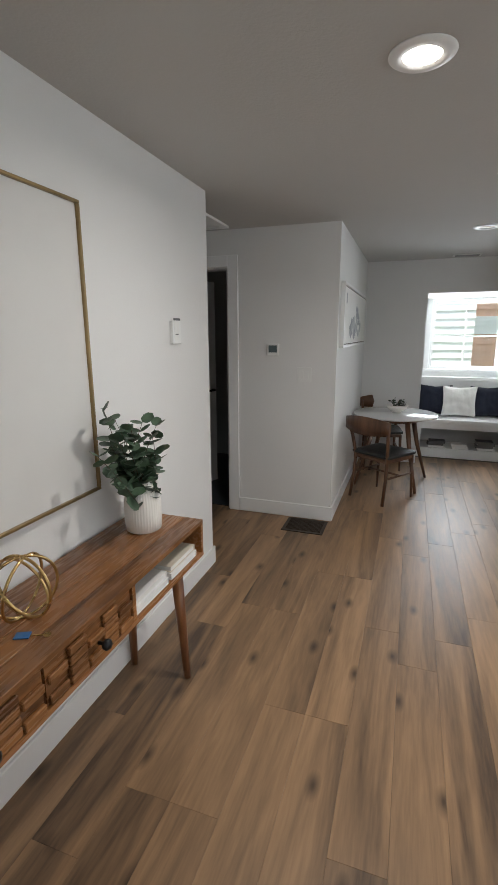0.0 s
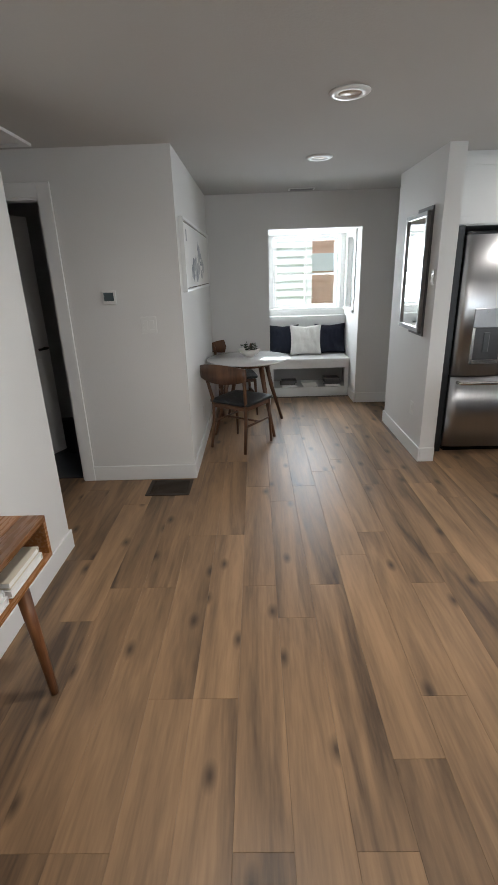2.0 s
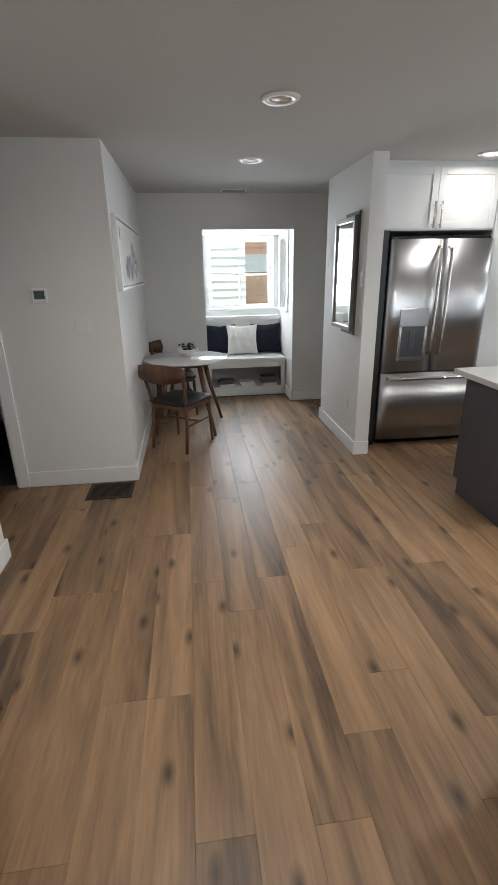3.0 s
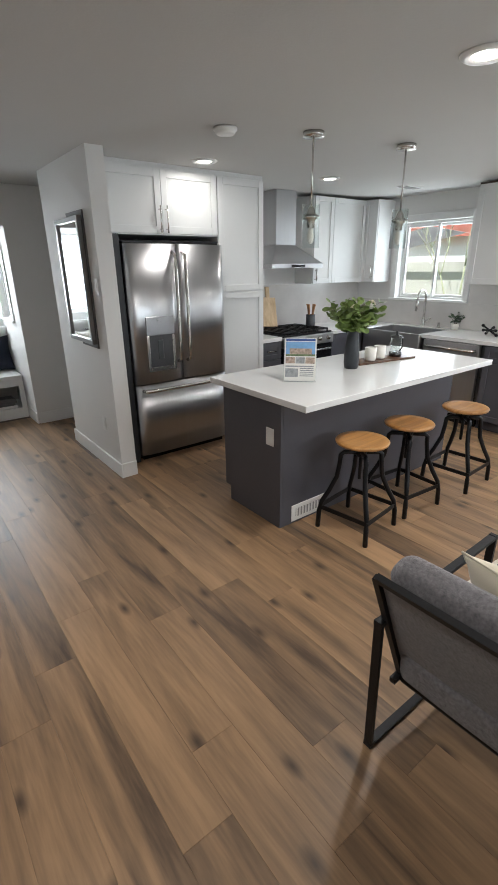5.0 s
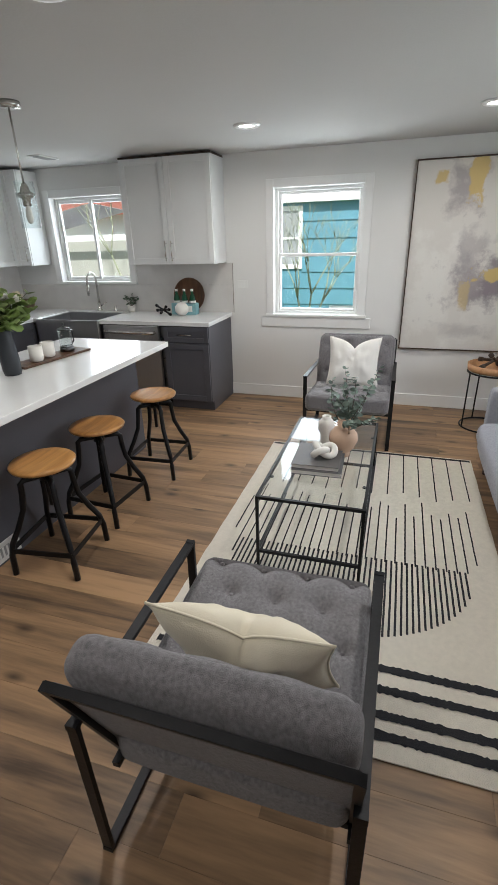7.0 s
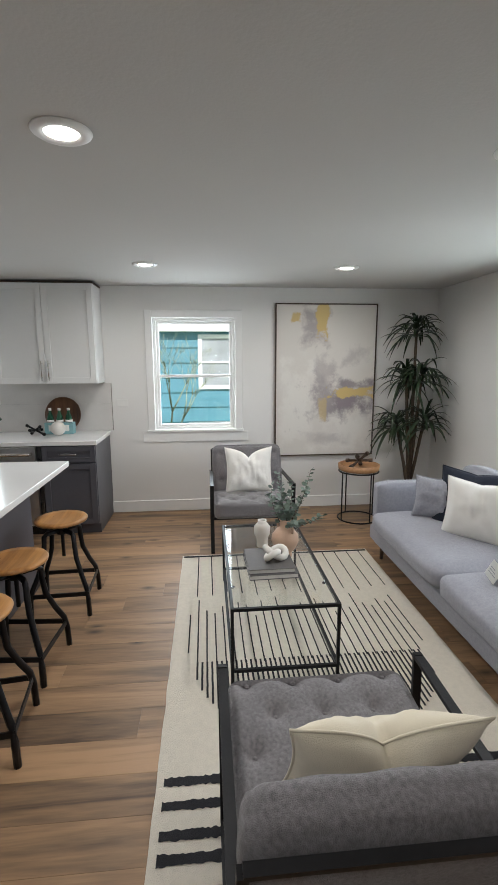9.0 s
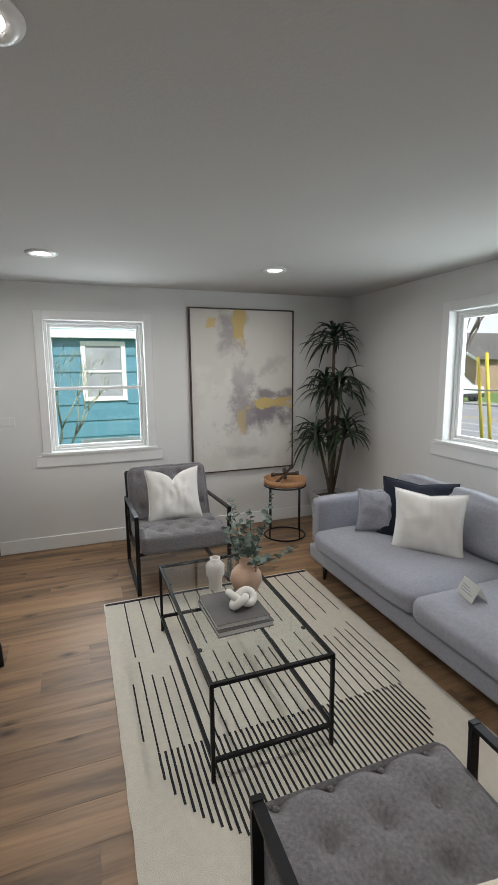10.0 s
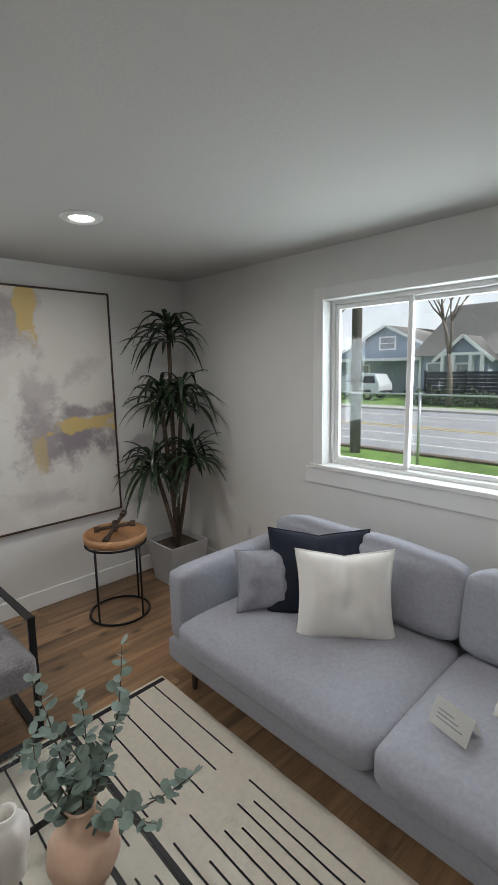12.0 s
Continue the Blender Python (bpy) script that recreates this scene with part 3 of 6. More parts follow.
def sprig(bm_l, bm_s, base_p, tip, leaf, n, rng, bow=0.04, oval=True):
    """A stem with paired round leaves."""
    p0, p1 = Vector(base_p), Vector(tip)
    side = Vector((rng.uniform(-1, 1), rng.uniform(-1, 1), 0.2)).normalized() * bow
    pts = [p0.lerp(p1, t) + side * math.sin(t * math.pi) for t in [i / 8 for i in range(9)]]
    tube(bm_s, pts, 0.0025, 5, taper=0.001)
    for i in range(n):
        t = 0.22 + 0.78 * i / (n - 1)
        c = p0.lerp(p1, t) + side * math.sin(t * math.pi)
        for s in (0, 1):
            a = rng.uniform(0, math.tau)
            d = Vector((math.cos(a + s * math.pi), math.sin(a + s * math.pi), rng.uniform(-0.1, 0.7)))
            oval_leaf(bm_l, c, d, (rng.uniform(-1.3, 1.3), rng.uniform(-1.3, 1.3), 1), leaf * rng.uniform(0.7, 1.15) * (1.1 - 0.4 * t))


def bunch(name, m, label, tips, z0, leaf, n, material, seed):
    rng = random.Random(seed)
    ob = thing(name, m, label, "plant")
    for t in tips:
        bl, bs = bmesh.new(), bmesh.new()
        sprig(bl, bs, (rng.uniform(-0.012, 0.012), rng.uniform(-0.012, 0.012), z0), t, leaf, n, rng)
        st = part("stem", bs, stem_brown, ob)
        part("leaves", bl, material, st)
    return ob


V1 = pose(-1.13, 1.545, 0.745)
single("vase", lathe(bmesh.new(), [(0.064, 0), (0.074, 0.006), (0.078, 0.05), (0.077, 0.13), (0.068, 0.17), (0.048, 0.198), (0.036, 0.206), (0.034, 0.218), (0.028, 0.216), (0.026, 0.05), (0.0001, 0.048)], 160, flutes=40, depth=0.012), ceramic_white, V1, "ribbed cream ceramic vase on the console", "vase")
bunch("eucalyptus", V1, "green eucalyptus branches in the ribbed vase",
      [(-0.04, -0.17, 0.55), (-0.02, -0.13, 0.50), (0.02, -0.30, 0.40), (0.03, -0.10, 0.46), (0.02, 0.0, 0.47), (0.06, 0.04, 0.45), (0.02, 0.07, 0.40), (-0.05, -0.02, 0.42), (0.07, -0.12, 0.34), (0.06, 0.0, 0.34), (-0.04, -0.14, 0.40), (0.03, -0.18, 0.42), (0.05, 0.04, 0.30)], 0.06, 0.078, 9, leaf_green, 3)
orb = thing("orb_sculpture", pose(-1.11, 0.86, 0.745), "open ball of interlocking brass rings", "ornament")
for k, (rx, ry) in enumerate(((90, 15), (70, 100), (40, 40), (110, 60))):
    rb = tube(bmesh.new(), [(0.098 * math.cos(a), 0.098 * math.sin(a), 0) for a in [i * math.tau / 40 for i in range(40)]], 0.0048, 8, closed=True)
    bmesh.ops.transform(rb, matrix=pose(0, 0, 0.103, rx, ry, k * 40), verts=rb.verts)
    part("ring", rb, brass, orb)
kt = thing("door_key", pose(-1.03, 0.80, 0.745, 0, 0, 25), "brass door key with a blue tag", "key")
kb = bmesh.new()
vbox(kb, -0.006, 0.03, -0.002, 0.002, 0.001, 0.003)
lathe(kb, [(0.011, 0.001), (0.011, 0.003)], 16, 0.038, 0)
part("key_blade", kb, brass, kt)
part("key_tag", box(-0.05, -0.008, -0.015, 0.015, 0.001, 0.005, 0.001, 1), mat("tag_blue", (0.03, 0.16, 0.42), 0.4, var=0.2), kt)
single("small_dish", lathe(bmesh.new(), [(0.03, 0), (0.05, 0.03), (0.052, 0.06), (0.046, 0.06), (0.028, 0.008), (0.0001, 0.008)], 24), black_gloss, pose(-1.02, 0.60, 0.745), "small black dish on the console", "dish")


def book(m, w, d, t, cover, label, parts=True):
    """A closed book with a hard cover and a block of pages, its spine at y = 0."""
    ob = thing("book", m, label, "book")
    part("back_cover", box(0, w, 0, d, 0, 0.003, 0.001, 1), cover, ob)
    part("front_cover", box(0, w, 0, d, t - 0.003, t, 0.001, 1), cover, ob)
    part("spine", box(0, w, -0.003, 0.0, 0, t, 0.001, 1), cover, ob)
    part("page_block", box(0.004, w - 0.004, 0.001, d - 0.005, 0.0035, t - 0.0035), paper, ob)
    return ob


cream_cover = mat("cream_cover", (0.66, 0.60, 0.48), 0.6, var=0.05)
white_cover = mat("white_cover", (0.78, 0.77, 0.75), 0.5, var=0.03)
for y, ln, lab in ((1.17, 0.235, "white"), (1.43, 0.23, "cream")):
    book(pose(-0.94, y + ln, 0.592, 0, 0, 180), 0.19, ln, 0.028, white_cover, "white-covered book lying in the console shelf")
    book(pose(-0.945, y + ln - 0.006, 0.622, 0, 0, 180), 0.18, ln - 0.012, 0.026, white_cover if lab == "white" else cream_cover, lab + "-covered book on top of another book")

# ---- wall fittings ----
def plate(name, m, label, cat, w=0.075, h=0.118, keys=1):
    """A cover plate on a wall; local y points into the room."""
    ob = thing(name, m, label, cat)
    part("cover_plate", box(-w / 2, w / 2, 0.0005, 0.006, -h / 2, h / 2, 0.003, 2), plastic_white, ob)
    for k in range(keys):
        x = (k - (keys - 1) / 2) * 0.045
        part("rocker", box(x - 0.016, x + 0.016, 0.006, 0.009, -0.033, 0.033, 0.002, 1), plastic_white, ob)
    return ob


kp = thing("alarm_keypad", pose(XW, 2.2, 1.575, 0, 0, -90), "white wall keypad with a paper note stuck over it", "keypad")
part("housing", box(-0.045, 0.045, 0.0005, 0.022, -0.06, 0.06, 0.004, 2), plastic_white, kp)
part("note", box(-0.02, 0.03, 0.0225, 0.0235, -0.04, 0.075), paper, kp)
part("note_line", box(-0.012, 0.022, 0.0238, 0.0244, -0.012, -0.007), book_grey, kp)
part("tape", box(-0.035, 0.04, 0.0238, 0.0246, 0.062, 0.074), book_grey, kp)
th = thing("thermostat", pose(-1.165, 3.67, 1.44, 0, 0, 180), "white square thermostat with a grey screen", "thermostat")
part("housing", box(-0.05, 0.05, 0.0005, 0.02, -0.048, 0.048, 0.005, 2), plastic_white, th)
part("screen", box(-0.035, 0.035, 0.0205, 0.022, -0.022, 0.035), mat("screen_grey", (0.10, 0.13, 0.14), 0.2, var=0.05), th)
plate("light_switch", pose(-0.9, 3.67, 1.24, 0, 0, 180), "white double light switch plate", "switch", 0.115, 0.118, 2)
plate("outlet", pose(-0.645, 4.55, 0.32, 0, 0, -90), "white wall outlet beside the dining chairs", "outlet")
plate("light_switch", pose(1.26, 3.99, 1.5, 0, 0, 90), "white light switch on the end wall", "switch")
plate("outlet", pose(1.26, 4.19, 0.40, 0, 0, 90), "white wall outlet on the end wall", "outlet")
plate("outlet", pose(XE, 2.10, 1.2, 0, 0, 90), "white wall outlet beside the kitchen counter", "outlet", 0.115, 0.075, 1)
plate("outlet", pose(4.55, YS, 0.39), "white wall outlet below the street window", "outlet")
fv = thing("floor_register", pose(-0.825, 3.49, 0), "brown metal floor register", "vent")
vb = bmesh.new()
for x0, x1, y0, y1 in ((-0.17, 0.17, -0.14, -0.115), (-0.17, 0.17, 0.115, 0.14), (-0.17, -0.145, -0.115, 0.115), (0.145, 0.17, -0.115, 0.115)):
    vbox(vb, x0, x1, y0, y1, 0.0005, 0.006)
vent_brown = mat("vent_brown", (0.045, 0.032, 0.022), 0.5, 0.3)
part("frame", vb, vent_brown, fv)
for k in range(14):
    part("slat", box(-0.145, 0.145, -0.112 + k * 0.0165, -0.104 + k * 0.0165, 0.001, 0.005), vent_brown, fv)

# ---- dining end ----
pic = thing("framed_picture", pose(-0.645, 3.78, 1.455), "white framed ink painting of a grey rock form", "picture")
PW_, PH_ = 1.84, 0.515
for y0, y1, z0, z1 in ((0, PW_, 0, 0.02), (0, PW_, PH_ - 0.02, PH_), (0, 0.02, 0.02, PH_ - 0.02), (PW_ - 0.02, PW_, 0.02, PH_ - 0.02)):
    part("frame_bar", box(0.001, 0.035, y0, y1, z0, z1, 0.002, 1), trim_paint, pic)
part("inner_line", box(0.012, 0.02, 0.021, PW_ - 0.021, 0.021, PH_ - 0.021), dark_wood, pic)
part("sheet", box(0.02, 0.024, 0.03, PW_ - 0.03, 0.03, PH_ - 0.03), paper, pic)
ink = mat("ink", (0.24, 0.26, 0.28), 0.8, var=0.35, scale=9, c2=(0.62, 0.62, 0.62), bump=0)
rng = random.Random(5)
for k in range(26):
    u = rng.random()
    z = 0.12 + 0.22 * rng.random() * (1 - abs(u - 0.55) * 1.3)
    ib = bmesh.new()
    r = rng.uniform(0.03, 0.075)
    vs = [ib.verts.new((0.0252 + 0.0002 * k, 0.40 + 0.85 * u + 1.4 * r * math.cos(a) * rng.uniform(0.5, 1.2), z + r * 1.1 * math.sin(a) * rng.uniform(0.4, 1.2))) for a in [i * math.tau / 11 for i in range(11)]]
    ib.faces.new(vs)
    part("brush_mark", ib, ink, pic)
part("brush_mark", box(0.0251, 0.0256, 0.16, 0.21, 0.36, 0.44), ink, pic)

tb = thing("dining_table", pose(-0.205, 5.0, 0), "round white-topped dining table with walnut legs", "table")
part("tabletop", lathe(bmesh.new(), [(0.0001, 0.728), (0.40, 0.728), (0.425, 0.735), (0.432, 0.743), (0.428, 0.75), (0.0001, 0.75)], 64), quartz, tb)
for k in range(4):
    a = radians(30 + 90 * k) - radians(85)
    c, s = math.cos(a), math.sin(a)
    part("leg", tube(bmesh.new(), [(0.22 * c, 0.22 * s, 0.726), (0.30 * c, 0.30 * s, 0.4), (0.44 * c, 0.44 * s, 0)], 0.028, 12, taper=0.015), walnut, tb)
part("apron", lathe(bmesh.new(), [(0.22, 0.68), (0.25, 0.68), (0.25, 0.727), (0.22, 0.727)], 40), walnut, tb)


def dining_chair(m):
    ob = thing("dining_chair", m, "walnut dining chair with a curved back and black seat", "chair", "chairs round the dining table")
    for sx in (-1, 1):
        part("front_leg", tube(bmesh.new(), [(sx * 0.19, 0.19, 0.43), (sx * 0.205, 0.205, 0)], 0.018, 10, taper=0.011), walnut, ob)
        part("back_leg", tube(bmesh.new(), [(sx * 0.195, -0.23, 0), (sx * 0.185, -0.19, 0.25), (sx * 0.185, -0.185, 0.45), (sx * 0.205, -0.22, 0.62), (sx * 0.225, -0.26, 0.77)], 0.016, 10), walnut, ob)
        part("side_stretcher", tube(bmesh.new(), [(sx * 0.19, 0.195, 0.25), (sx * 0.187, -0.19, 0.25)], 0.010, 8), walnut, ob)
        part("side_rail", box(sx * 0.19 - 0.01, sx * 0.19 + 0.01, -0.18, 0.19, 0.40, 0.435), walnut, ob)
    part("front_rail", box(-0.18, 0.18, 0.18, 0.20, 0.40, 0.435), walnut, ob)
    part("back_rail", box(-0.18, 0.18, -0.195, -0.175, 0.40, 0.435), walnut, ob)
    part("stretcher", tube(bmesh.new(), [(-0.19, 0.02, 0.25), (0.19, 0.02, 0.25)], 0.010, 8), walnut, ob)
    part("seat", soft_box(-0.22, 0.22, -0.20, 0.225, 0.436, 0.476, 0.018, 0.012, 8), mat("black_vinyl", (0.015, 0.017, 0.018), 0.45, var=0.1, bump=0.2, bscale=200) if "black_vinyl" not in MATS else MATS["black_vinyl"], ob)
    bb = bmesh.new()
    prev = None
    for i in range(15):
        u = i / 7 - 1
        y = -0.262 - 0.055 * (1 - u * u)
        hh = 0.055 + 0.03 * (1 - u * u)
        x = u * 0.25
        ring = [bb.verts.new((x, y + dy, 0.745 + dz)) for dy, dz in ((-0.010, -hh), (0.010, -hh * 0.9), (0.016, 0), (0.008, hh), (-0.008, hh), (-0.014, 0))]
        if prev:
            for k in range(6):
                bb.faces.new((prev[k], prev[(k + 1) % 6], ring[(k + 1) % 6], ring[k])).smooth = True
        else:
            bb.faces.new(ring)
        prev = ring
    bb.faces.new(prev[::-1])
    part("backrest", bb, walnut, ob)
    return ob


dining_chair(pose(-0.275, 4.465, 0, 0, 0, -34))
dining_chair(pose(-0.36, 5.58, 0, 0, 0, 190))
BW = pose(-0.19, 5.08, 0.75)
single("bowl", lathe(bmesh.new(), [(0.045, 0), (0.05, 0.01), (0.095, 0.04), (0.115, 0.075), (0.108, 0.078), (0.085, 0.042), (0.0001, 0.016)], 32), ceramic_white, BW, "white bowl on the dining table", "bowl")
bunch("succulents", BW, "small dark green succulents in the white bowl", [(0.07 * math.cos(k), 0.07 * math.sin(k), 0.11 + 0.01 * (k % 3)) for k in range(8)], 0.03, 0.04, 4, leaf_dark, 11)

# ---- window seat ----
bs = thing("window_seat", pose(NX0, 6.22, 0), "white built-in window seat with an open cubby", "bench")
W_ = NX1 - NX0 - B
part("seat_top", box(0.002, W_ - 0.002, -0.02, NY - 6.22 - 0.002, 0.455, 0.50, 0.004, 1), trim_paint, bs)
part("kick_board", box(0.002, W_ - 0.002, 0, 0.02, 0, 0.10), trim_paint, bs)
part("shelf_floor", box(0.002, W_ - 0.002, 0.0, 0.5, 0.101, 0.12), trim_paint, bs)
part("front_rail", box(0.002, W_ - 0.002, 0, 0.02, 0.375, 0.454), trim_paint, bs)
for x in (0.002, W_ - 0.052):
    part("stile", box(x, x + 0.05, 0, 0.02, 0.121, 0.374), trim_paint, bs)
part("back_board", box(0.002, W_ - 0.002, 0.42, 0.44, 0.121, 0.454), mat("cubby_grey", (0.5, 0.49, 0.48), 0.6, var=0.04), bs)
part("back_ledge", box(0.002, W_ + B - 0.004, 0.42, NY - 6.22 - 0.002, 0.96, 1.0), trim_paint, bs)
part("back_panel", box(0.002, W_ + B - 0.004, 0.46, 0.48, 0.501, 0.959), trim_paint, bs)
for x, w, c, n in ((0.16, 0.20, book_grey, 3), (0.45, 0.19, white_cover, 2), (0.74, 0.20, book_grey, 4)):
    for k in range(n):
        book(pose(NX0 + x - 0.02 * (k % 2), 6.26, 0.1205 + k * 0.0285, 0, 0, 0), w, 0.16, 0.027, c if k != 0 else white_cover, "hardcover book stacked in the window-seat cubby")


def throw_pillow(m, w, h, t, material, label, seed=0, dent=0.0, piping=None):
    ob = thing("throw_pillow", m, label, "pillow")
    part("cover", pillow(w, h, t, seed=seed, dent=dent), material, ob)
    part("piping", seam(w, h, 0.004, dent=dent), piping or material, ob)
    return ob


for x, matl, lab, z, sd in ((0.20, navy_fabric, "dark navy throw pillow on the window seat", -4, 1), (0.84, navy_fabric, "dark navy throw pillow on the window seat", 5, 2), (0.50, white_fabric, "fluffy white throw pillow on the window seat", 0, 3)):
    throw_pillow(pose(NX0 + x, 6.60 if matl is navy_fabric else 6.53, 0.70, -12, 0, z), 0.42, 0.40, 0.13, matl, lab, sd, 0.01)

# mirror on the end wall
mi = thing("wall_mirror", pose(1.26, 4.63, 1.07, 0, 0, 180), "rectangular wall mirror in a silver-grey frame", "mirror")
for y0, y1, z0, z1 in ((0, 0.52, 0, 0.035), (0, 0.52, 0.875, 0.91), (0, 0.035, 0.035, 0.875), (0.485, 0.52, 0.035, 0.875)):
    part("frame_bar", box(0.012, 0.045, y0, y1, z0, z1, 0.003, 1), mat("frame_silver", (0.34, 0.34, 0.34), 0.35, 0.8, var=0.1) if "frame_silver" not in MATS else MATS["frame_silver"], mi)
part("mirror_glass", box(0.02, 0.03, 0.035, 0.485, 0.035, 0.875), mirror_mat, mi)
part("back_board", box(0.001, 0.012, 0.20, 0.545, -0.03, 0.945), book_grey, mi)


# ---- kitchen ----
def pull(ob, x, y0, z, length, upright=True, out=(0, -1)):
    """A bar pull on two posts. (x, y0, z) is its middle on the door face; out is the way it stands off."""
    bm = bmesh.new()
    ox, oy = out
    d = Vector((0, 0, 1)) if upright else Vector((-oy, ox, 0))
    c = Vector((x + 0.032 * ox, y0 + 0.032 * oy, z))
    tube(bm, [c - d * length / 2, c + d * length / 2], 0.006, 10)
    for s in (-1, 1):
        e = c + d * s * length * 0.36
        tube(bm, [e, e - Vector((ox, oy, 0)) * 0.032], 0.0045, 8)
    return part("handle", bm, nickel, ob, "brushed nickel bar handle")


def shaker(name, x0, x1, z0, z1, y, material, ob, rail=0.055, t=0.02):
    """A shaker door facing -y: stiles, rails and a recessed panel."""
    bm = bmesh.new()
    g = 0.0015
    x0, x1, z0, z1 = x0 + g, x1 - g, z0 + g, z1 - g
    for a0, a1, c0, c1 in ((x0, x0 + rail, z0, z1), (x1 - rail, x1, z0, z1), (x0 + rail, x1 - rail, z0, z0 + rail), (x0 + rail, x1 - rail, z1 - rail, z1)):
        vbox(bm, a0, a1, y - t, y, c0, c1, 0.0015, 1)
    vbox(bm, x0 + rail, x1 - rail, y - t + 0.011, y, z0 + rail, z1 - rail)
    return part(name, bm, material, ob)


def cab(name, m, label, w, d, z0, z1, material, doors, drawers=(), toe=0.0, handles=()):
    """A cabinet unit: its front at local y=0 facing -y, its back at y=d. doors and drawers: (x0, x1, z0, z1)."""
    ob = thing(name, m, label, "cabinet")
    part("body", box(0, w, 0, d, z0 + toe, z1, 0.001, 1), material, ob)
    if toe:
        part("toe_kick", box(0.002, w - 0.002, 0.05, d, z0, z0 + toe), material, ob)
    made = [shaker("door", *q, -0.001, material, ob) for q in doors] + [shaker("drawer", *q, -0.001, material, ob, 0.045) for q in drawers]
    for i, x, z, ln, up in handles:
        pull(made[i], x, -0.021, z, ln, up)
    return ob


CT = 0.91
G = 0.003
# over-fridge cabinet, pantry; the bay's dark shade block follows the refrigerator
FX0, FX1 = 1.39, 2.465
cab("wall_cabinet", pose(FX0, 4.2, 0), "white shaker cabinet over the refrigerator", FX1 - FX0, YK - 4.2 - G, 1.87, 2.36, white_lacquer,
    [(0.012, 0.545, 1.88, 2.34), (0.545, 1.073, 1.88, 2.34)], handles=[(0, 0.515, 1.985, 0.2, True), (1, 0.575, 1.985, 0.2, True)])
cab("pantry_cabinet", pose(FX1 + G, 4.2, 0), "tall white shaker pantry cabinet", 0.515, YK - 4.2 - G, 0, 2.36, white_lacquer,
    [(0.004, 0.511, 0.11, 1.40), (0.004, 0.511, 1.41, 2.34)], toe=0.1)
structure("trim_cabinet_filler", box(FX0, FX1 + 0.52, 4.205, YK - G, 2.362, H - 0.001), white_lacquer, "white filler above the cabinets", "trim")
# refrigerator
fr = thing("refrigerator", pose(1.53, 4.085, 0), "stainless french-door refrigerator with a water dispenser", "refrigerator")
FWD = 0.915
part("body", box(0.008, FWD - 0.008, 0.07, 0.80, 0.03, 1.80, 0.004, 1), dark_steel, fr)
part("base_grille", box(0.03, FWD - 0.03, 0.06, 0.2, 0.002, 0.06), black_gloss, fr)
part("hinge_cover", box(0.02, FWD - 0.02, 0.04, 0.20, 1.801, 1.825, 0.006, 1), black_gloss, fr)
def curved_front(x0, x1, z0, z1, bow=0.012, hole=None):
    bm = bmesh.new()
    n = 12
    rows = []
    for i in range(n + 1):
        u = i / n
        x = x0 + (x1 - x0) * u
        e = min(u, 1 - u)
        y = 0.0 - bow * (1 - (2 * u - 1) ** 2) + (0.014 * (1 - min(1, e * n)) ** 2)
        rows.append([bm.verts.new((x, y, z0)), bm.verts.new((x, y, z1)), bm.verts.new((x, 0.068, z1)), bm.verts.new((x, 0.068, z0))])
    for p, q in zip(rows, rows[1:]):
        for k in range(4):
            bm.faces.new((p[k], q[k], q[(k + 1) % 4], p[(k + 1) % 4])).smooth = k == 0
    bm.faces.new(rows[0])
    bm.faces.new(rows[-1][::-1])
    return bm
dl = part("door", curved_front(0.002, FWD / 2 - 0.002, 0.70, 1.80), steel, fr)
d2 = part("door", curved_front(FWD / 2 + 0.002, FWD - 0.002, 0.70, 1.80), steel, fr)
fz = part("freezer_drawer", curved_front(0.002, FWD - 0.002, 0.06, 0.69, 0.008), steel, fr)
for d, x in ((dl, FWD / 2 - 0.045), (d2, FWD / 2 + 0.045)):
    hb = bmesh.new()
    tube(hb, [(x, -0.005, 0.86), (x, -0.052, 0.88), (x, -0.06, 1.0), (x, -0.06, 1.6), (x, -0.052, 1.72), (x, -0.005, 1.74)], 0.014, 12)
    part("handle", hb, nickel, d, "long curved steel handle")
hb = bmesh.new()
tube(hb, [(0.06, -0.004, 0.645), (0.07, -0.055, 0.645), (0.2, -0.062, 0.645), (FWD - 0.2, -0.062, 0.645), (FWD - 0.07, -0.055, 0.645), (FWD - 0.06, -0.004, 0.645)], 0.016, 12)
part("handle", hb, nickel, fz, "long steel drawer handle")
dp = part("dispenser", box(0.125, 0.385, -0.018, 0.0, 1.10, 1.25, 0.004, 1), mat("dispenser_steel", (0.36, 0.36, 0.37), 0.3, 0.9, var=0.05), dl)
db = bmesh.new()
for x0, x1, z0, z1 in ((0.125, 0.15, 0.80, 1.10), (0.36, 0.385, 0.80, 1.10), (0.15, 0.36, 0.80, 0.835)):
    vbox(db, x0, x1, -0.018, 0.0, z0, z1, 0.002, 1)
part("dispenser_frame", db, nickel, dl)
part("dispenser_recess", box(0.15, 0.36, -0.0135, -0.003, 0.836, 1.099), mat("recess_grey", (0.09, 0.09, 0.095), 0.35, 0.5), dl)
part("dispenser_paddle", box(0.22, 0.27, -0.022, -0.0138, 0.90, 1.06, 0.004, 1), dark_steel, dl)
# solid dark block added in the open gap, its colour standing for shade
structure("trim_fridge_bay", box(1.388, 1.52, 4.12, YK - G, 0.001, 1.868), fridge_gap_shade, "near-black block painting the shade in the gap beside the refrigerator", "trim")

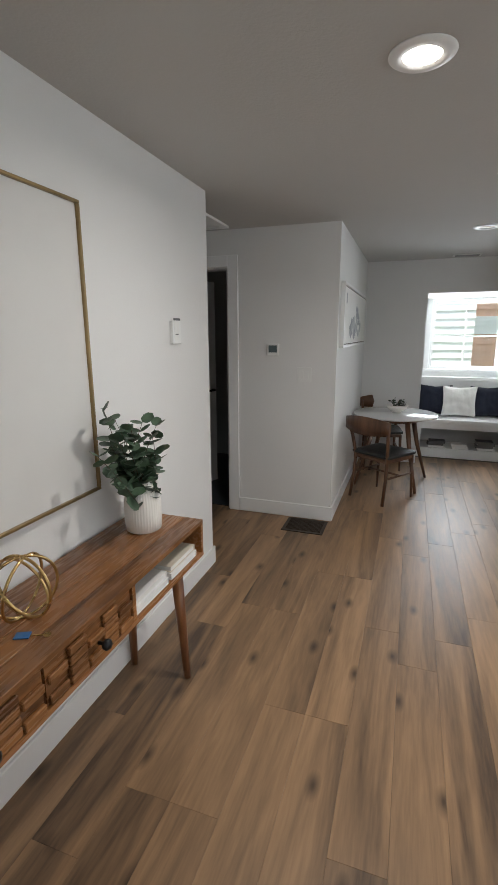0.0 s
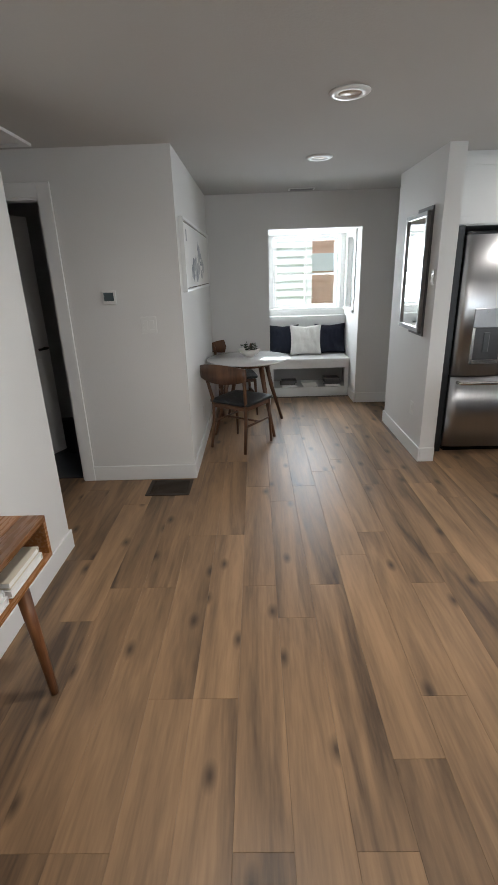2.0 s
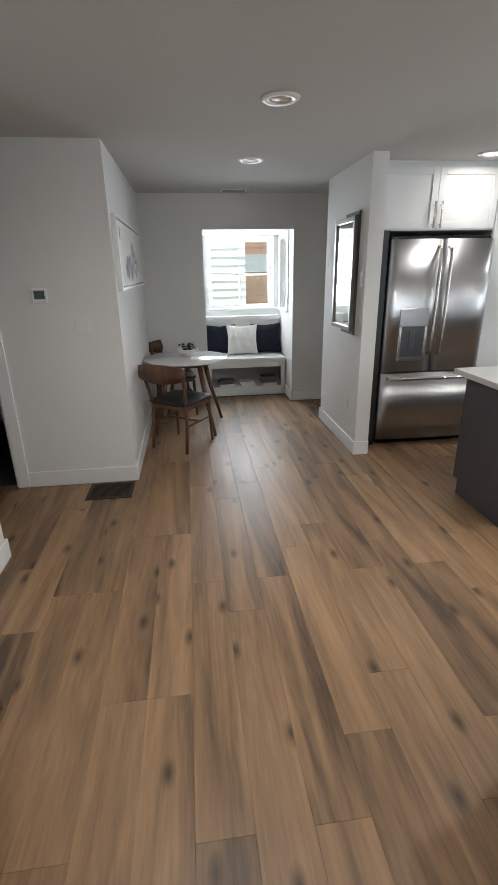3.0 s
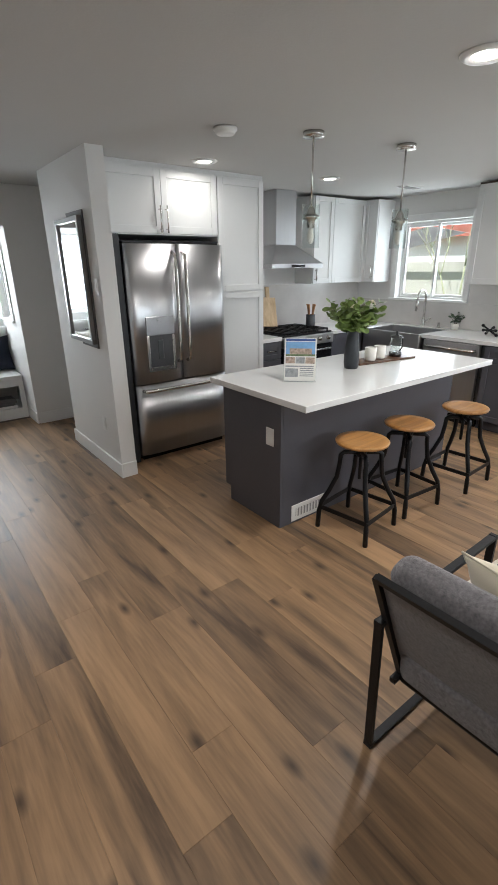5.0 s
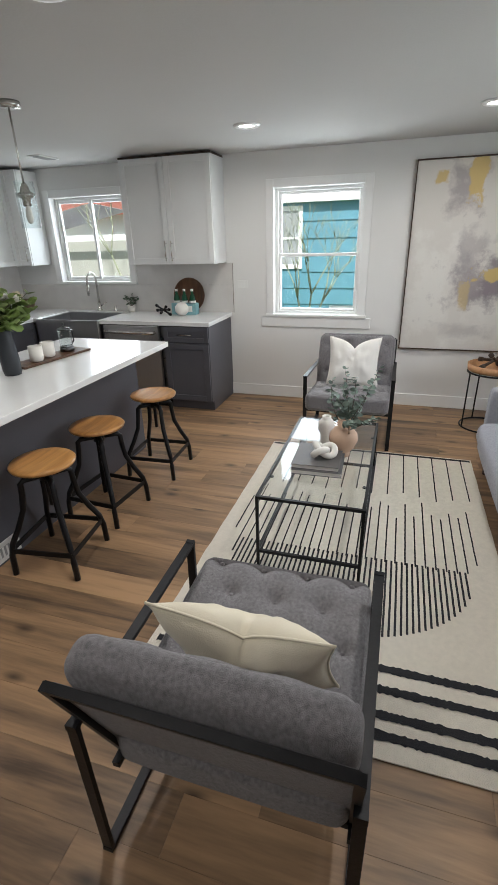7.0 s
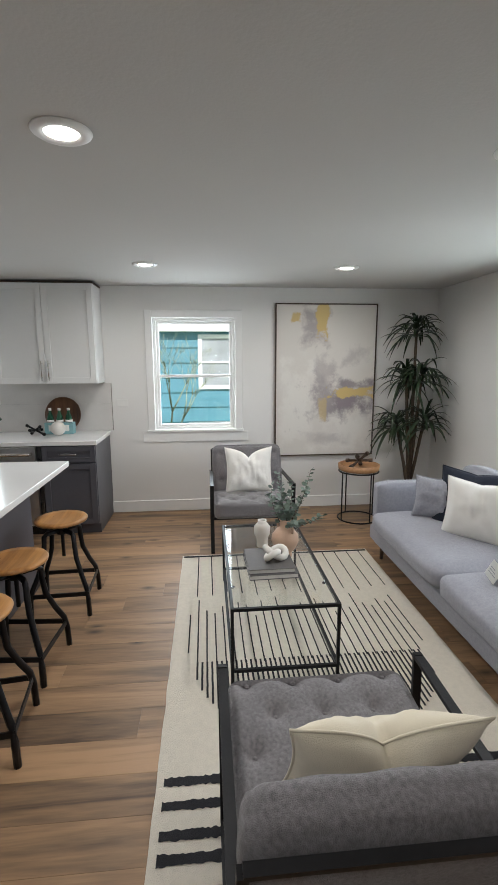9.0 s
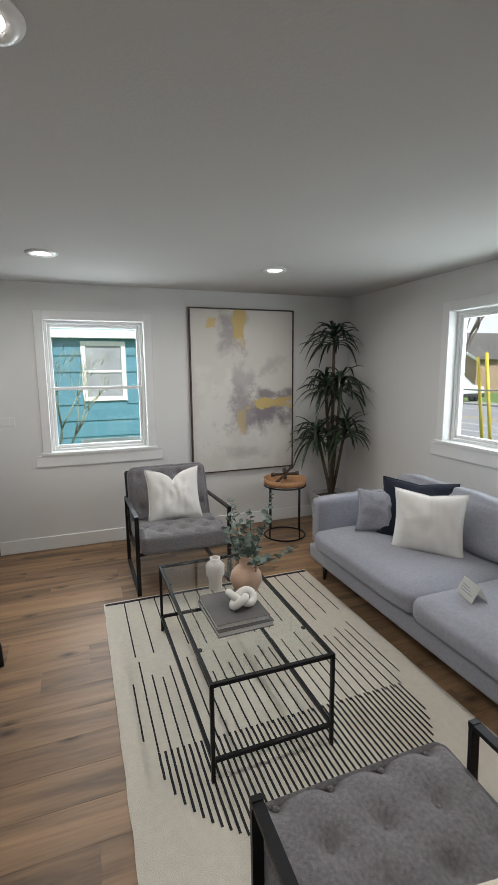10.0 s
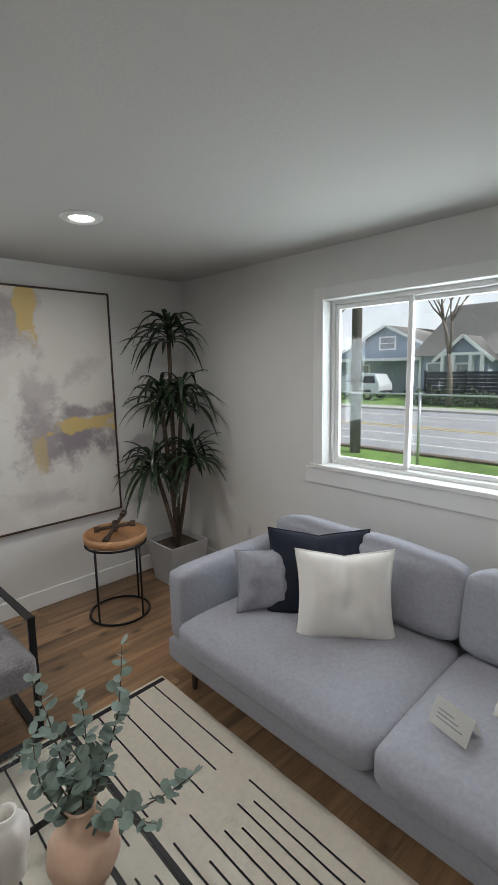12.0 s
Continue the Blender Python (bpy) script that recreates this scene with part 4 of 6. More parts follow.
# base run on the kitchen wall
YB = 4.30
cab("base_cabinet", pose(2.99, YB, 0), "slate grey base cabinet with drawers beside the range", 0.325, YK - YB - G, 0, 0.868, grey_lacquer,
    [(0.004, 0.321, 0.11, 0.68)], [(0.004, 0.321, 0.69, 0.862)], toe=0.1, handles=[(1, 0.16, 0.78, 0.12, False)])
cab("base_cabinet", pose(4.095, YB, 0), "slate grey corner base cabinet", 0.55, YK - YB - G, 0, 0.868, grey_lacquer,
    [(0.004, 0.546, 0.11, 0.862)], toe=0.1)
ct = thing("countertop", pose(0, 0, 0), "polished white quartz countertop", "countertop")
part("slab", box(2.988, 3.318, YB - 0.025, YK - G, 0.87, CT, 0.003, 1), quartz, ct)
part("slab", box(4.092, XE - G, YB - 0.025, YK - G, 0.87, CT, 0.003, 1), quartz, ct)
XB = 4.64
part("slab", box(XB - 0.025, XE - G, 2.235, 3.455, 0.87, CT, 0.003, 1), quartz, ct)
part("slab", box(XE - 0.13, XE - G, 3.455, YB - 0.025, 0.87, CT, 0.003, 1), quartz, ct)
part("slab", box(XB - 0.025, XE - 0.13, 4.225, YB - 0.025, 0.87, CT, 0.003, 1), quartz, ct)
structure("trim_backsplash_north", box(2.985, XE - 0.01, YK - 0.012, YK - 0.001, CT + 0.001, 1.41), backsplash, "pale stone backsplash", "backsplash")
structure("trim_backsplash_east", box(XE - 0.012, XE - 0.001, 2.21, YK - 0.013, CT + 0.001, 1.195), backsplash, "pale stone backsplash", "backsplash")
structure("trim_backsplash_east_upper", box(XE - 0.012, XE - 0.001, 2.21, 3.33, 1.196, 1.41), backsplash, "pale stone backsplash", "backsplash")
structure("trim_backsplash_edge", box(XE - 0.013, XE, 2.204, 2.2095, CT, 1.412), nickel, "thin metal edge of the backsplash", "trim")

# range
rg = thing("range", pose(3.325, YB - 0.02, 0), "stainless gas range with black grates and oven door", "range")
RW = 0.76
part("body", box(0.001, RW - 0.001, 0.03, 0.64, 0.02, 0.90), dark_steel, rg)
part("cooktop", box(0.0, RW, 0.0, 0.645, 0.9005, 0.918, 0.004, 1), black_gloss, rg)
part("control_panel", box(0.0, RW, -0.035, 0.029, 0.79, 0.899, 0.008, 2), steel, rg)
for k in range(5):
    kb = lathe(bmesh.new(), [(0.022, 0), (0.022, 0.01), (0.017, 0.03), (0.0001, 0.032)], 18)
    bmesh.ops.transform(kb, matrix=pose(0.1 + k * 0.14, -0.035, 0.85, 90, 0, 0), verts=kb.verts)
    part("knob", kb, nickel, rg)
od = part("oven_door", box(0.004, RW - 0.004, -0.012, 0.029, 0.24, 0.78, 0.004, 1), black_gloss, rg)
hb = tube(bmesh.new(), [(0.06, -0.012, 0.73), (0.06, -0.06, 0.73), (RW - 0.06, -0.06, 0.73), (RW - 0.06, -0.012, 0.73)], 0.013, 10)
part("handle", hb, nickel, od, "steel oven handle")
part("storage_drawer", box(0.004, RW - 0.004, -0.012, 0.029, 0.05, 0.232, 0.004, 1), steel, rg)
for k in range(3):
    gb = bmesh.new()
    x0 = 0.02 + k * 0.243
    for i in range(4):
        vbox(gb, x0 + i * 0.073, x0 + i * 0.073 + 0.012, 0.04, 0.60, 0.932, 0.948)
    for y in (0.04, 0.31, 0.588):
        vbox(gb, x0, x0 + 0.231, y, y + 0.012, 0.9335, 0.9465)
    for x in (x0, x0 + 0.219):
        for y in (0.04, 0.588):
            vbox(gb, x, x + 0.012, y, y + 0.012, 0.918, 0.932)
    part("grate", gb, black_metal, rg)
for x, y in ((0.14, 0.17), (0.14, 0.46), (0.38, 0.31), (0.62, 0.17), (0.62, 0.46)):
    part("burner", lathe(bmesh.new(), [(0.045, 0.918), (0.045, 0.928), (0.03, 0.931), (0.0001, 0.931)], 20, x, y), black_metal, rg)

# hood
hd = thing("range_hood", pose(3.325, YK - G, 0), "stainless pyramid range hood with a tall chimney", "range hood")
hb = bmesh.new()
lo = [hb.verts.new(p) for p in ((0, -0.48, 1.60), (RW, -0.48, 1.60), (RW, 0, 1.60), (0, 0, 1.60))]
mi_ = [hb.verts.new((v.co.x, v.co.y, 1.645)) for v in lo]
hi = [hb.verts.new(p) for p in ((0.24, -0.27, 1.84), (RW - 0.24, -0.27, 1.84), (RW - 0.24, 0, 1.84), (0.24, 0, 1.84))]
for a, b in ((lo, mi_), (mi_, hi)):
    for k in range(4):
        hb.faces.new((a[k], a[(k + 1) % 4], b[(k + 1) % 4], b[k]))
hb.faces.new(lo[::-1])
hb.faces.new(hi)
part("canopy", hb, steel, hd)
part("chimney", box(0.235, RW - 0.235, -0.272, 0, 1.841, H - 0.002, 0.003, 1), steel, hd)
part("control_strip", box(0.28, 0.48, -0.483, -0.4805, 1.612, 1.632), black_gloss, hd)

# upper cabinets
UZ0, UZ1, UY = 1.42, 2.355, 4.655
cab("wall_cabinet", pose(4.10, UY, 0), "white upper cabinet beside the range hood", XE - 4.10 - 0.31, YK - UY - G, UZ0, UZ1, white_lacquer,
    [(0.003, 0.32, UZ0, UZ1), (0.32, XE - 4.10 - 0.313, UZ0, UZ1)], handles=[(0, 0.03, UZ0 + 0.1, 0.14, True)])
cab("wall_cabinet", pose(XE - 0.305, UY - 0.003 + 0.29, 0, 0, 0, -90), "white upper corner cabinet beside the sink window", 0.495, 0.30, UZ0, UZ1, white_lacquer,
    [(0.292, 0.492, UZ0, UZ1)], handles=[(0, 0.47, UZ0 + 0.12, 0.16, True)])
cab("wall_cabinet", pose(XE - 0.325, 3.215, 0, 0, 0, -90), "white double-door upper cabinet over the counter", 0.945, 0.32, UZ0, UZ1, white_lacquer,
    [(0.003, 0.472, UZ0, UZ1), (0.472, 0.942, UZ0, UZ1)], handles=[(0, 0.44, UZ0 + 0.125, 0.19, True), (1, 0.505, UZ0 + 0.125, 0.19, True)])
# dark box added over the cabinet to draw the shadow under the ceiling
structure("trim_crown_gap", box(XE - 0.33, XE - G, 2.268, 3.217, 2.356, 2.372), dark_wood, "dark strip painted in as the shadow above the upper cabinet", "trim")

# sink run on the east wall
cab("base_cabinet", pose(XB, 2.735, 0, 0, 0, -90), "slate grey base cabinet with one drawer and door", 0.485, XE - XB - G, 0, 0.868, grey_lacquer,
    [(0.004, 0.481, 0.11, 0.70)], [(0.004, 0.481, 0.71, 0.862)], toe=0.1, handles=[(1, 0.24, 0.79, 0.16, False)])
dw = thing("dishwasher", pose(XB, 3.45, 0, 0, 0, -90), "stainless dishwasher with a bar handle", "dishwasher")
part("body", box(0.005, 0.70, 0.02, 0.6, 0.1, 0.866), dark_steel, dw)
dwd = part("door", box(0.04, 0.665, -0.025, 0.0195, 0.11, 0.862, 0.006, 2), steel, dw)
part("handle", tube(bmesh.new(), [(0.08, -0.02, 0.80), (0.08, -0.075, 0.80), (0.625, -0.075, 0.80), (0.625, -0.02, 0.80)], 0.016, 10), nickel, dwd, "thick steel bar handle")
part("toe_kick", box(0.01, 0.70, 0.05, 0.6, 0.002, 0.098), black_gloss, dw)
cab("base_cabinet", pose(XB, 4.225, 0, 0, 0, -90), "slate grey sink base cabinet", 0.77, XE - XB - G, 0, 0.62, grey_lacquer,
    [(0.004, 0.385, 0.11, 0.615), (0.385, 0.766, 0.11, 0.615)], toe=0.1)
sk = thing("farmhouse_sink", pose(XB - 0.05, 4.222, 0, 0, 0, -90), "stainless farmhouse sink with an apron front", "sink")
sb = bmesh.new()
SD = 0.575
for x0, x1, y0, y1, z0, z1 in ((0, 0.764, 0, 0.02, 0.63, 0.905), (0, 0.764, SD - 0.02, SD, 0.63, 0.905), (0, 0.02, 0.02, SD - 0.02, 0.63, 0.905), (0.744, 0.764, 0.02, SD - 0.02, 0.63, 0.905)):
    vbox(sb, x0, x1, y0, y1, z0, z1, 0.004, 1)
part("basin_wall", sb, steel, sk)
part("basin_floor", box(0.02, 0.744, 0.02, SD - 0.02, 0.631, 0.65), steel, sk)
fc = thing("faucet", pose(5.22, 3.83, CT), "brushed nickel gooseneck pull-down faucet", "faucet")
part("base", lathe(bmesh.new(), [(0.028, 0), (0.028, 0.012), (0.022, 0.02), (0.02, 0.09), (0.0001, 0.09)], 20), nickel, fc)
part("neck", tube(bmesh.new(), [(0, 0, 0.08), (0, 0, 0.34)] + [(-0.085 + 0.085 * math.cos(a), 0.0, 0.34 + 0.085 * math.sin(a)) for a in [math.pi * k / 8 for k in range(1, 8)]] + [(-0.17, 0, 0.34), (-0.172, 0, 0.29)], 0.012, 10), nickel, fc)
part("spray_head", tube(bmesh.new(), [(-0.172, 0, 0.30), (-0.175, 0, 0.19)], 0.017, 12, taper=0.014), nickel, fc)
part("lever", tube(bmesh.new(), [(0, -0.02, 0.06), (0, -0.05, 0.065), (-0.01, -0.10, 0.10)], 0.008, 8), nickel, fc)
single("soap_dispenser", lathe(bmesh.new(), [(0.02, 0), (0.02, 0.01), (0.012, 0.015), (0.012, 0.06), (0.0001, 0.062)], 16), nickel, pose(5.22, 3.62, CT), "small nickel soap dispenser by the sink", "dispenser")

# things on the counters
cb_ = bmesh.new()
vbox(cb_, -0.11, 0.11, 0, 0.018, 0.0, 0.34, 0.008, 2)
vbox(cb_, -0.03, 0.03, 0.001, 0.017, 0.33, 0.46, 0.007, 2)
single("cutting_board", cb_, wood("pale_wood", (0.42, 0.27, 0.14), (0.68, 0.50, 0.30), 0.55, 3, 2, tone=0.1), pose(3.60, YK - 0.15, 0.951, -14, 4, 0), "pale wooden cutting board with a handle leaning on the backsplash", "cutting board")
cr = thing("utensil_crock", pose(4.17, 4.72, CT), "dark crock holding wooden utensils", "crock")
part("pot", lathe(bmesh.new(), [(0.05, 0), (0.056, 0.01), (0.056, 0.15), (0.05, 0.15), (0.048, 0.02), (0.0001, 0.02)], 24), ceramic_black, cr)
for k in range(4):
    a = k * 1.7
    part("spoon", tube(bmesh.new(), [(0.015 * math.cos(a), 0.015 * math.sin(a), 0.03), (0.04 * math.cos(a), 0.04 * math.sin(a), 0.22), (0.05 * math.cos(a), 0.05 * math.sin(a), 0.27)], 0.007, 8, taper=0.018), tray_wood, cr)
single("bowl", lathe(bmesh.new(), [(0.04, 0), (0.075, 0.04), (0.085, 0.085), (0.065, 0.13), (0.05, 0.138), (0.045, 0.13), (0.06, 0.06), (0.0001, 0.02)], 28), mat("bronze_glaze", (0.16, 0.12, 0.07), 0.3, 0.5, var=0.3), pose(5.08, 4.72, CT), "small round bronze-glazed bowl on the corner counter", "bowl")
pp = pose(5.2, 3.40, CT)
single("plant_pot", lathe(bmesh.new(), [(0.035, 0), (0.045, 0.07), (0.04, 0.07), (0.0001, 0.06)], 20), ceramic_white, pp, "small white pot beside the sink", "pot")
bunch("potted_herb", pp, "little green herb in the white pot", [(0.07 * math.cos(k * 1.3), 0.07 * math.sin(k * 1.3), 0.14 + 0.02 * (k % 3)) for k in range(6)], 0.055, 0.04, 5, leaf_green, 21)
rt = single("round_tray", lathe(bmesh.new(), [(0.0001, 0), (0.175, 0), (0.18, 0.012), (0.18, 0.025), (0.17, 0.025), (0.165, 0.01), (0.0001, 0.01)], 40), walnut, pose(5.262, 2.70, CT + 0.18, 0, -82, 0), "round dark wooden tray leaning on the backsplash", "tray")
bc = thing("bottle_carrier", pose(5.12, 2.70, CT, 0, 0, 90), "pale blue carton carrier with green bottles", "bottle carrier")
part("carton", box(-0.14, 0.14, -0.045, 0.045, 0.0, 0.115, 0.003, 1), mat("carton_blue", (0.25, 0.48, 0.52), 0.6, var=0.15, scale=12), bc)
part("label_patch", box(-0.10, 0.10, 0.0455, 0.0465, 0.03, 0.09), paper, bc)
bottle_green = mat("bottle_green", (0.012, 0.07, 0.035), 0.08, var=0.1, bump=0)
for k in range(3):
    bt = part("bottle", lathe(bmesh.new(), [(0.034, 0.116), (0.034, 0.15), (0.028, 0.18), (0.014, 0.215), (0.013, 0.25), (0.0001, 0.25)], 18, (k - 1) * 0.09, 0), bottle_green, bc)
    part("cap", lathe(bmesh.new(), [(0.0145, 0.235), (0.0145, 0.257), (0.0001, 0.258)], 14, (k - 1) * 0.09, 0), paper, bt)
    part("bottle_label", lathe(bmesh.new(), [(0.0348, 0.118), (0.0348, 0.142)], 18, (k - 1) * 0.09, 0), paper, bt)
single("decor_ball", lathe(bmesh.new(), [(0.0001 + 0.07 * math.sin(a), 0.07 - 0.07 * math.cos(a)) for a in [math.pi * k / 16 for k in range(17)]], 28), ceramic_white, pose(5.0, 2.685, CT), "matte white ceramic ball on the counter", "ornament")


def jack(name, m, s, material, label):
    ob = thing(name, m, label, "ornament")
    for a, b in (((-1, -0.15, 0.05), (1, 0.15, 1.05)), ((-0.9, 0.4, 1.0), (0.9, -0.4, 0.1)), ((0.05, -1, 0.45), (-0.05, 1, 0.65))):
        a, b = Vector(a) * s, Vector(b) * s
        bm = bmesh.new()
        tube(bm, [a, b], s * 0.10, 8)
        for e, o in ((a, b), (b, a)):
            tube(bm, [e, e.lerp(o, 0.12)], s * 0.16, 8)
        part("rod", bm, material, ob)
    return ob


jack("jack_ornament", pose(5.0, 2.90, CT + 0.004, 0, 0, 70), 0.095, black_metal, "black crossed-rod ornament on the counter")

# island
isl = thing("kitchen_island", pose(0, 0, 0), "slate grey kitchen island with an end panel", "island")
IX0, IX1, IY0, IY1 = 1.745, 3.66, 2.5, 3.11
part("body", box(IX0 + 0.02, IX1, IY0 + 0.02, IY1, 0.10, 0.868), grey_lacquer, isl)
part("toe_kick", box(IX0 + 0.02, IX1, IY0 + 0.02, IY1 - 0.07, 0.0, 0.10), grey_lacquer, isl)
ep = bmesh.new()
vs = [(IY0, 0), (IY1 - 0.06, 0), (IY1 - 0.06, 0.11), (IY1, 0.11), (IY1, 0.868), (IY0, 0.868)]
for f_ in (ep.faces.new([ep.verts.new((IX0, y, z)) for y, z in vs]),):
    r_ = bmesh.ops.extrude_face_region(ep, geom=[f_])
    bmesh.ops.translate(ep, verts=[v for v in r_["geom"] if isinstance(v, bmesh.types.BMVert)], vec=(0.019, 0, 0))
part("end_panel", ep, grey_lacquer, isl)
part("back_panel", box(IX0 + 0.0205, IX1, IY0, IY0 + 0.019, 0, 0.868), grey_lacquer, isl)
it = single("island_countertop", box(0, 2.055, 0, 0.96, 0, 0.04, 0.004, 2), quartz, pose(1.69, 2.235, 0.87), "thick polished white quartz island top", "countertop")
plate("outlet", pose(IX0, 2.60, 0.62, 0, 0, 90), "white outlet on the end of the island", "outlet")
iv = thing("wall_register", pose(2.0, IY0, 0.075, 0, 0, 180), "white toe register in the island back", "vent")
part("frame", box(-0.155, 0.155, 0.0005, 0.008, -0.06, 0.06, 0.003, 1), plastic_white, iv)
part("grille", box(-0.12, 0.12, 0.008, 0.0095, -0.03, 0.03), mat("grille_grey", (0.35, 0.35, 0.35), 0.5), iv)
for k in range(9):
    part("slat", box(-0.118 + k * 0.028, -0.106 + k * 0.028, 0.0096, 0.012, -0.03, 0.03), plastic_white, iv)


def stool(m):
    ob = thing("bar_stool", m, "round oak-topped stool on a black bent-metal frame", "stool", "stools at the island")
    S = 0.615
    part("seat", lathe(bmesh.new(), [(0.0001, S - 0.03), (0.14, S - 0.03), (0.163, S - 0.022), (0.168, S - 0.010), (0.16, S - 0.001), (0.12, S - 0.004), (0.0001, S - 0.008)], 40), stool_wood, ob)
    part("screw_post", tube(bmesh.new(), [(0, 0, S - 0.03), (0, 0, S - 0.27)], 0.012, 10), black_metal, ob)
    part("hub", lathe(bmesh.new(), [(0.02, S - 0.115), (0.035, S - 0.11), (0.035, S - 0.075), (0.05, S - 0.04), (0.05, S - 0.031)], 20), black_metal, ob)
    for k in range(4):
        a = radians(45 + 90 * k)
        c, s = math.cos(a), math.sin(a)
        lb = bmesh.new()
        pr = [(0.03, S - 0.085), (0.11, S - 0.085), (0.128, S - 0.10), (0.132, S - 0.16), (0.145, S - 0.25), (0.19, S - 0.35), (0.235, S - 0.43), (0.25, S - 0.50), (0.255, 0.0)]
        tube(lb, [(r * c, r * s, z) for r, z in pr], 0.016, 8)
        part("leg", lb, black_metal, ob)
    for k in range(4):
        a, b = radians(45 + 90 * k), radians(135 + 90 * k)
        part("foot_rail", bar(bmesh.new(), (0.25 * math.cos(a), 0.25 * math.sin(a), 0.15), (0.25 * math.cos(b), 0.25 * math.sin(b), 0.15), 0.008, 0.028), black_metal, ob)
    return ob


st = stool(pose(2.17, 2.215, 0, 0, 0, 8))
copy_thing(st, pose(2.69, 2.235, 0, 0, 0, -4))
copy_thing(st, pose(3.34, 2.19, 0, 0, 0, 3))

# on the island
pl = thing("flyer_stand", pose(2.065, 2.685, CT, -12, 0, -46), "property flyer in a clear upright stand", "flyer")
part("stand", box(-0.108, 0.108, 0, 0.002, 0.0, 0.285), pane_glass, pl)
part("foot", box(-0.108, 0.108, -0.06, 0.001, 0.0, 0.002), pane_glass, pl)
part("sheet", box(-0.104, 0.104, -0.0025, -0.0005, 0.004, 0.282), paper, pl)
def patch(x0, x1, z0, z1, m_, k=0):
    part("print", box(x0, x1, -0.0034 - 0.0002 * k, -0.0026, z0, z1), m_, pl)
print_blue = mat("print_blue", (0.05, 0.10, 0.30), 0.5, var=0.05)
print_sky = mat("print_sky", (0.22, 0.45, 0.78), 0.5, var=0.15, scale=12)
print_house = mat("print_house", (0.55, 0.42, 0.34), 0.5, var=0.3, scale=60)
print_lawn = mat("print_lawn", (0.20, 0.26, 0.14), 0.5, var=0.3, scale=60)
print_grey = mat("print_grey", (0.42, 0.44, 0.46), 0.5, var=0.25, scale=50)
patch(-0.095, 0.095, 0.262, 0.277, print_blue)
patch(-0.095, 0.095, 0.165, 0.258, print_sky)
patch(-0.07, 0.075, 0.178, 0.215, print_house, 1)
patch(-0.095, 0.095, 0.165, 0.178, print_lawn, 1)
for k in range(3):
    patch(-0.095 + k * 0.065, -0.035 + k * 0.065, 0.118, 0.158, print_house if k != 1 else print_grey)
patch(-0.095, -0.01, 0.03, 0.085, print_grey)
for k in range(6):
    patch(0.0, 0.09, 0.035 + k * 0.012, 0.041 + k * 0.012, print_grey)
patch(-0.095, 0.09, 0.095, 0.104, print_grey)
vp = pose(2.655, 2.755, CT)
single("vase", lathe(bmesh.new(), [(0.048, 0), (0.055, 0.03), (0.057, 0.10), (0.042, 0.25), (0.040, 0.30), (0.034, 0.30), (0.034, 0.03), (0.0001, 0.02)], 12), ceramic_black, vp, "faceted matte black vase on the island", "vase")
bq = bunch("bouquet", vp, "green and white flower bouquet in the black vase",
           [(0.17 * math.cos(k * 0.785) * (0.55 + 0.45 * (k % 2)), 0.17 * math.sin(k * 0.785) * (0.55 + 0.45 * (k % 2)), 0.37 + 0.05 * (k % 3)) for k in range(24)], 0.24, 0.085, 6, mat("leaf_fresh", (0.23, 0.33, 0.09), 0.5, var=0.35, scale=20), 31)
rng = random.Random(8)
for k in range(5):
    fb = bmesh.new()
    c = Vector((rng.uniform(-0.02, 0.10), rng.uniform(-0.09, 0.05), rng.uniform(0.41, 0.46)))
    for i in range(16):
        a, e = i * 2.4, 0.2 + 1.2 * i / 16
        oval_leaf(fb, c, (math.cos(a) * math.cos(e), math.sin(a) * math.cos(e), math.sin(e)), (0, 0, 1), 0.045)
    part("flower", fb, white_fabric if k % 2 else cream_fabric, bq)
tr = single("serving_tray", box(-0.30, 0.30, -0.085, 0.085, 0, 0.016, 0.004, 2), walnut, pose(3.07, 2.80, CT, 0, 0, -8), "narrow dark wooden serving tray on the island", "tray")
for x, y in ((2.93, 2.80), (3.06, 2.81)):
    cp = single("cup", lathe(bmesh.new(), [(0.038, 0), (0.044, 0.01), (0.046, 0.10), (0.042, 0.10), (0.04, 0.015), (0.0001, 0.012)], 28), ceramic_white, pose(x, y, CT + 0.0165), "handleless speckled white cup on the tray", "cup")
ca = thing("coffee_press", pose(3.235, 2.79, CT + 0.0165), "glass coffee press with a dark base", "coffee press")
part("glass_body", lathe(bmesh.new(), [(0.044, 0.0), (0.044, 0.15), (0.042, 0.15), (0.042, 0.003)], 28, caps=False), pane_glass, ca)
part("base", lathe(bmesh.new(), [(0.05, 0.0), (0.05, 0.03), (0.0455, 0.035)], 28), dark_steel, ca)
part("lid", lathe(bmesh.new(), [(0.046, 0.151), (0.046, 0.16), (0.02, 0.17), (0.008, 0.172), (0.008, 0.2), (0.0001, 0.2)], 24), dark_steel, ca)
part("handle", tube(bmesh.new(), [(0.044, 0, 0.14), (0.085, 0, 0.135), (0.09, 0, 0.06), (0.05, 0, 0.03)], 0.006, 8), dark_steel, ca)


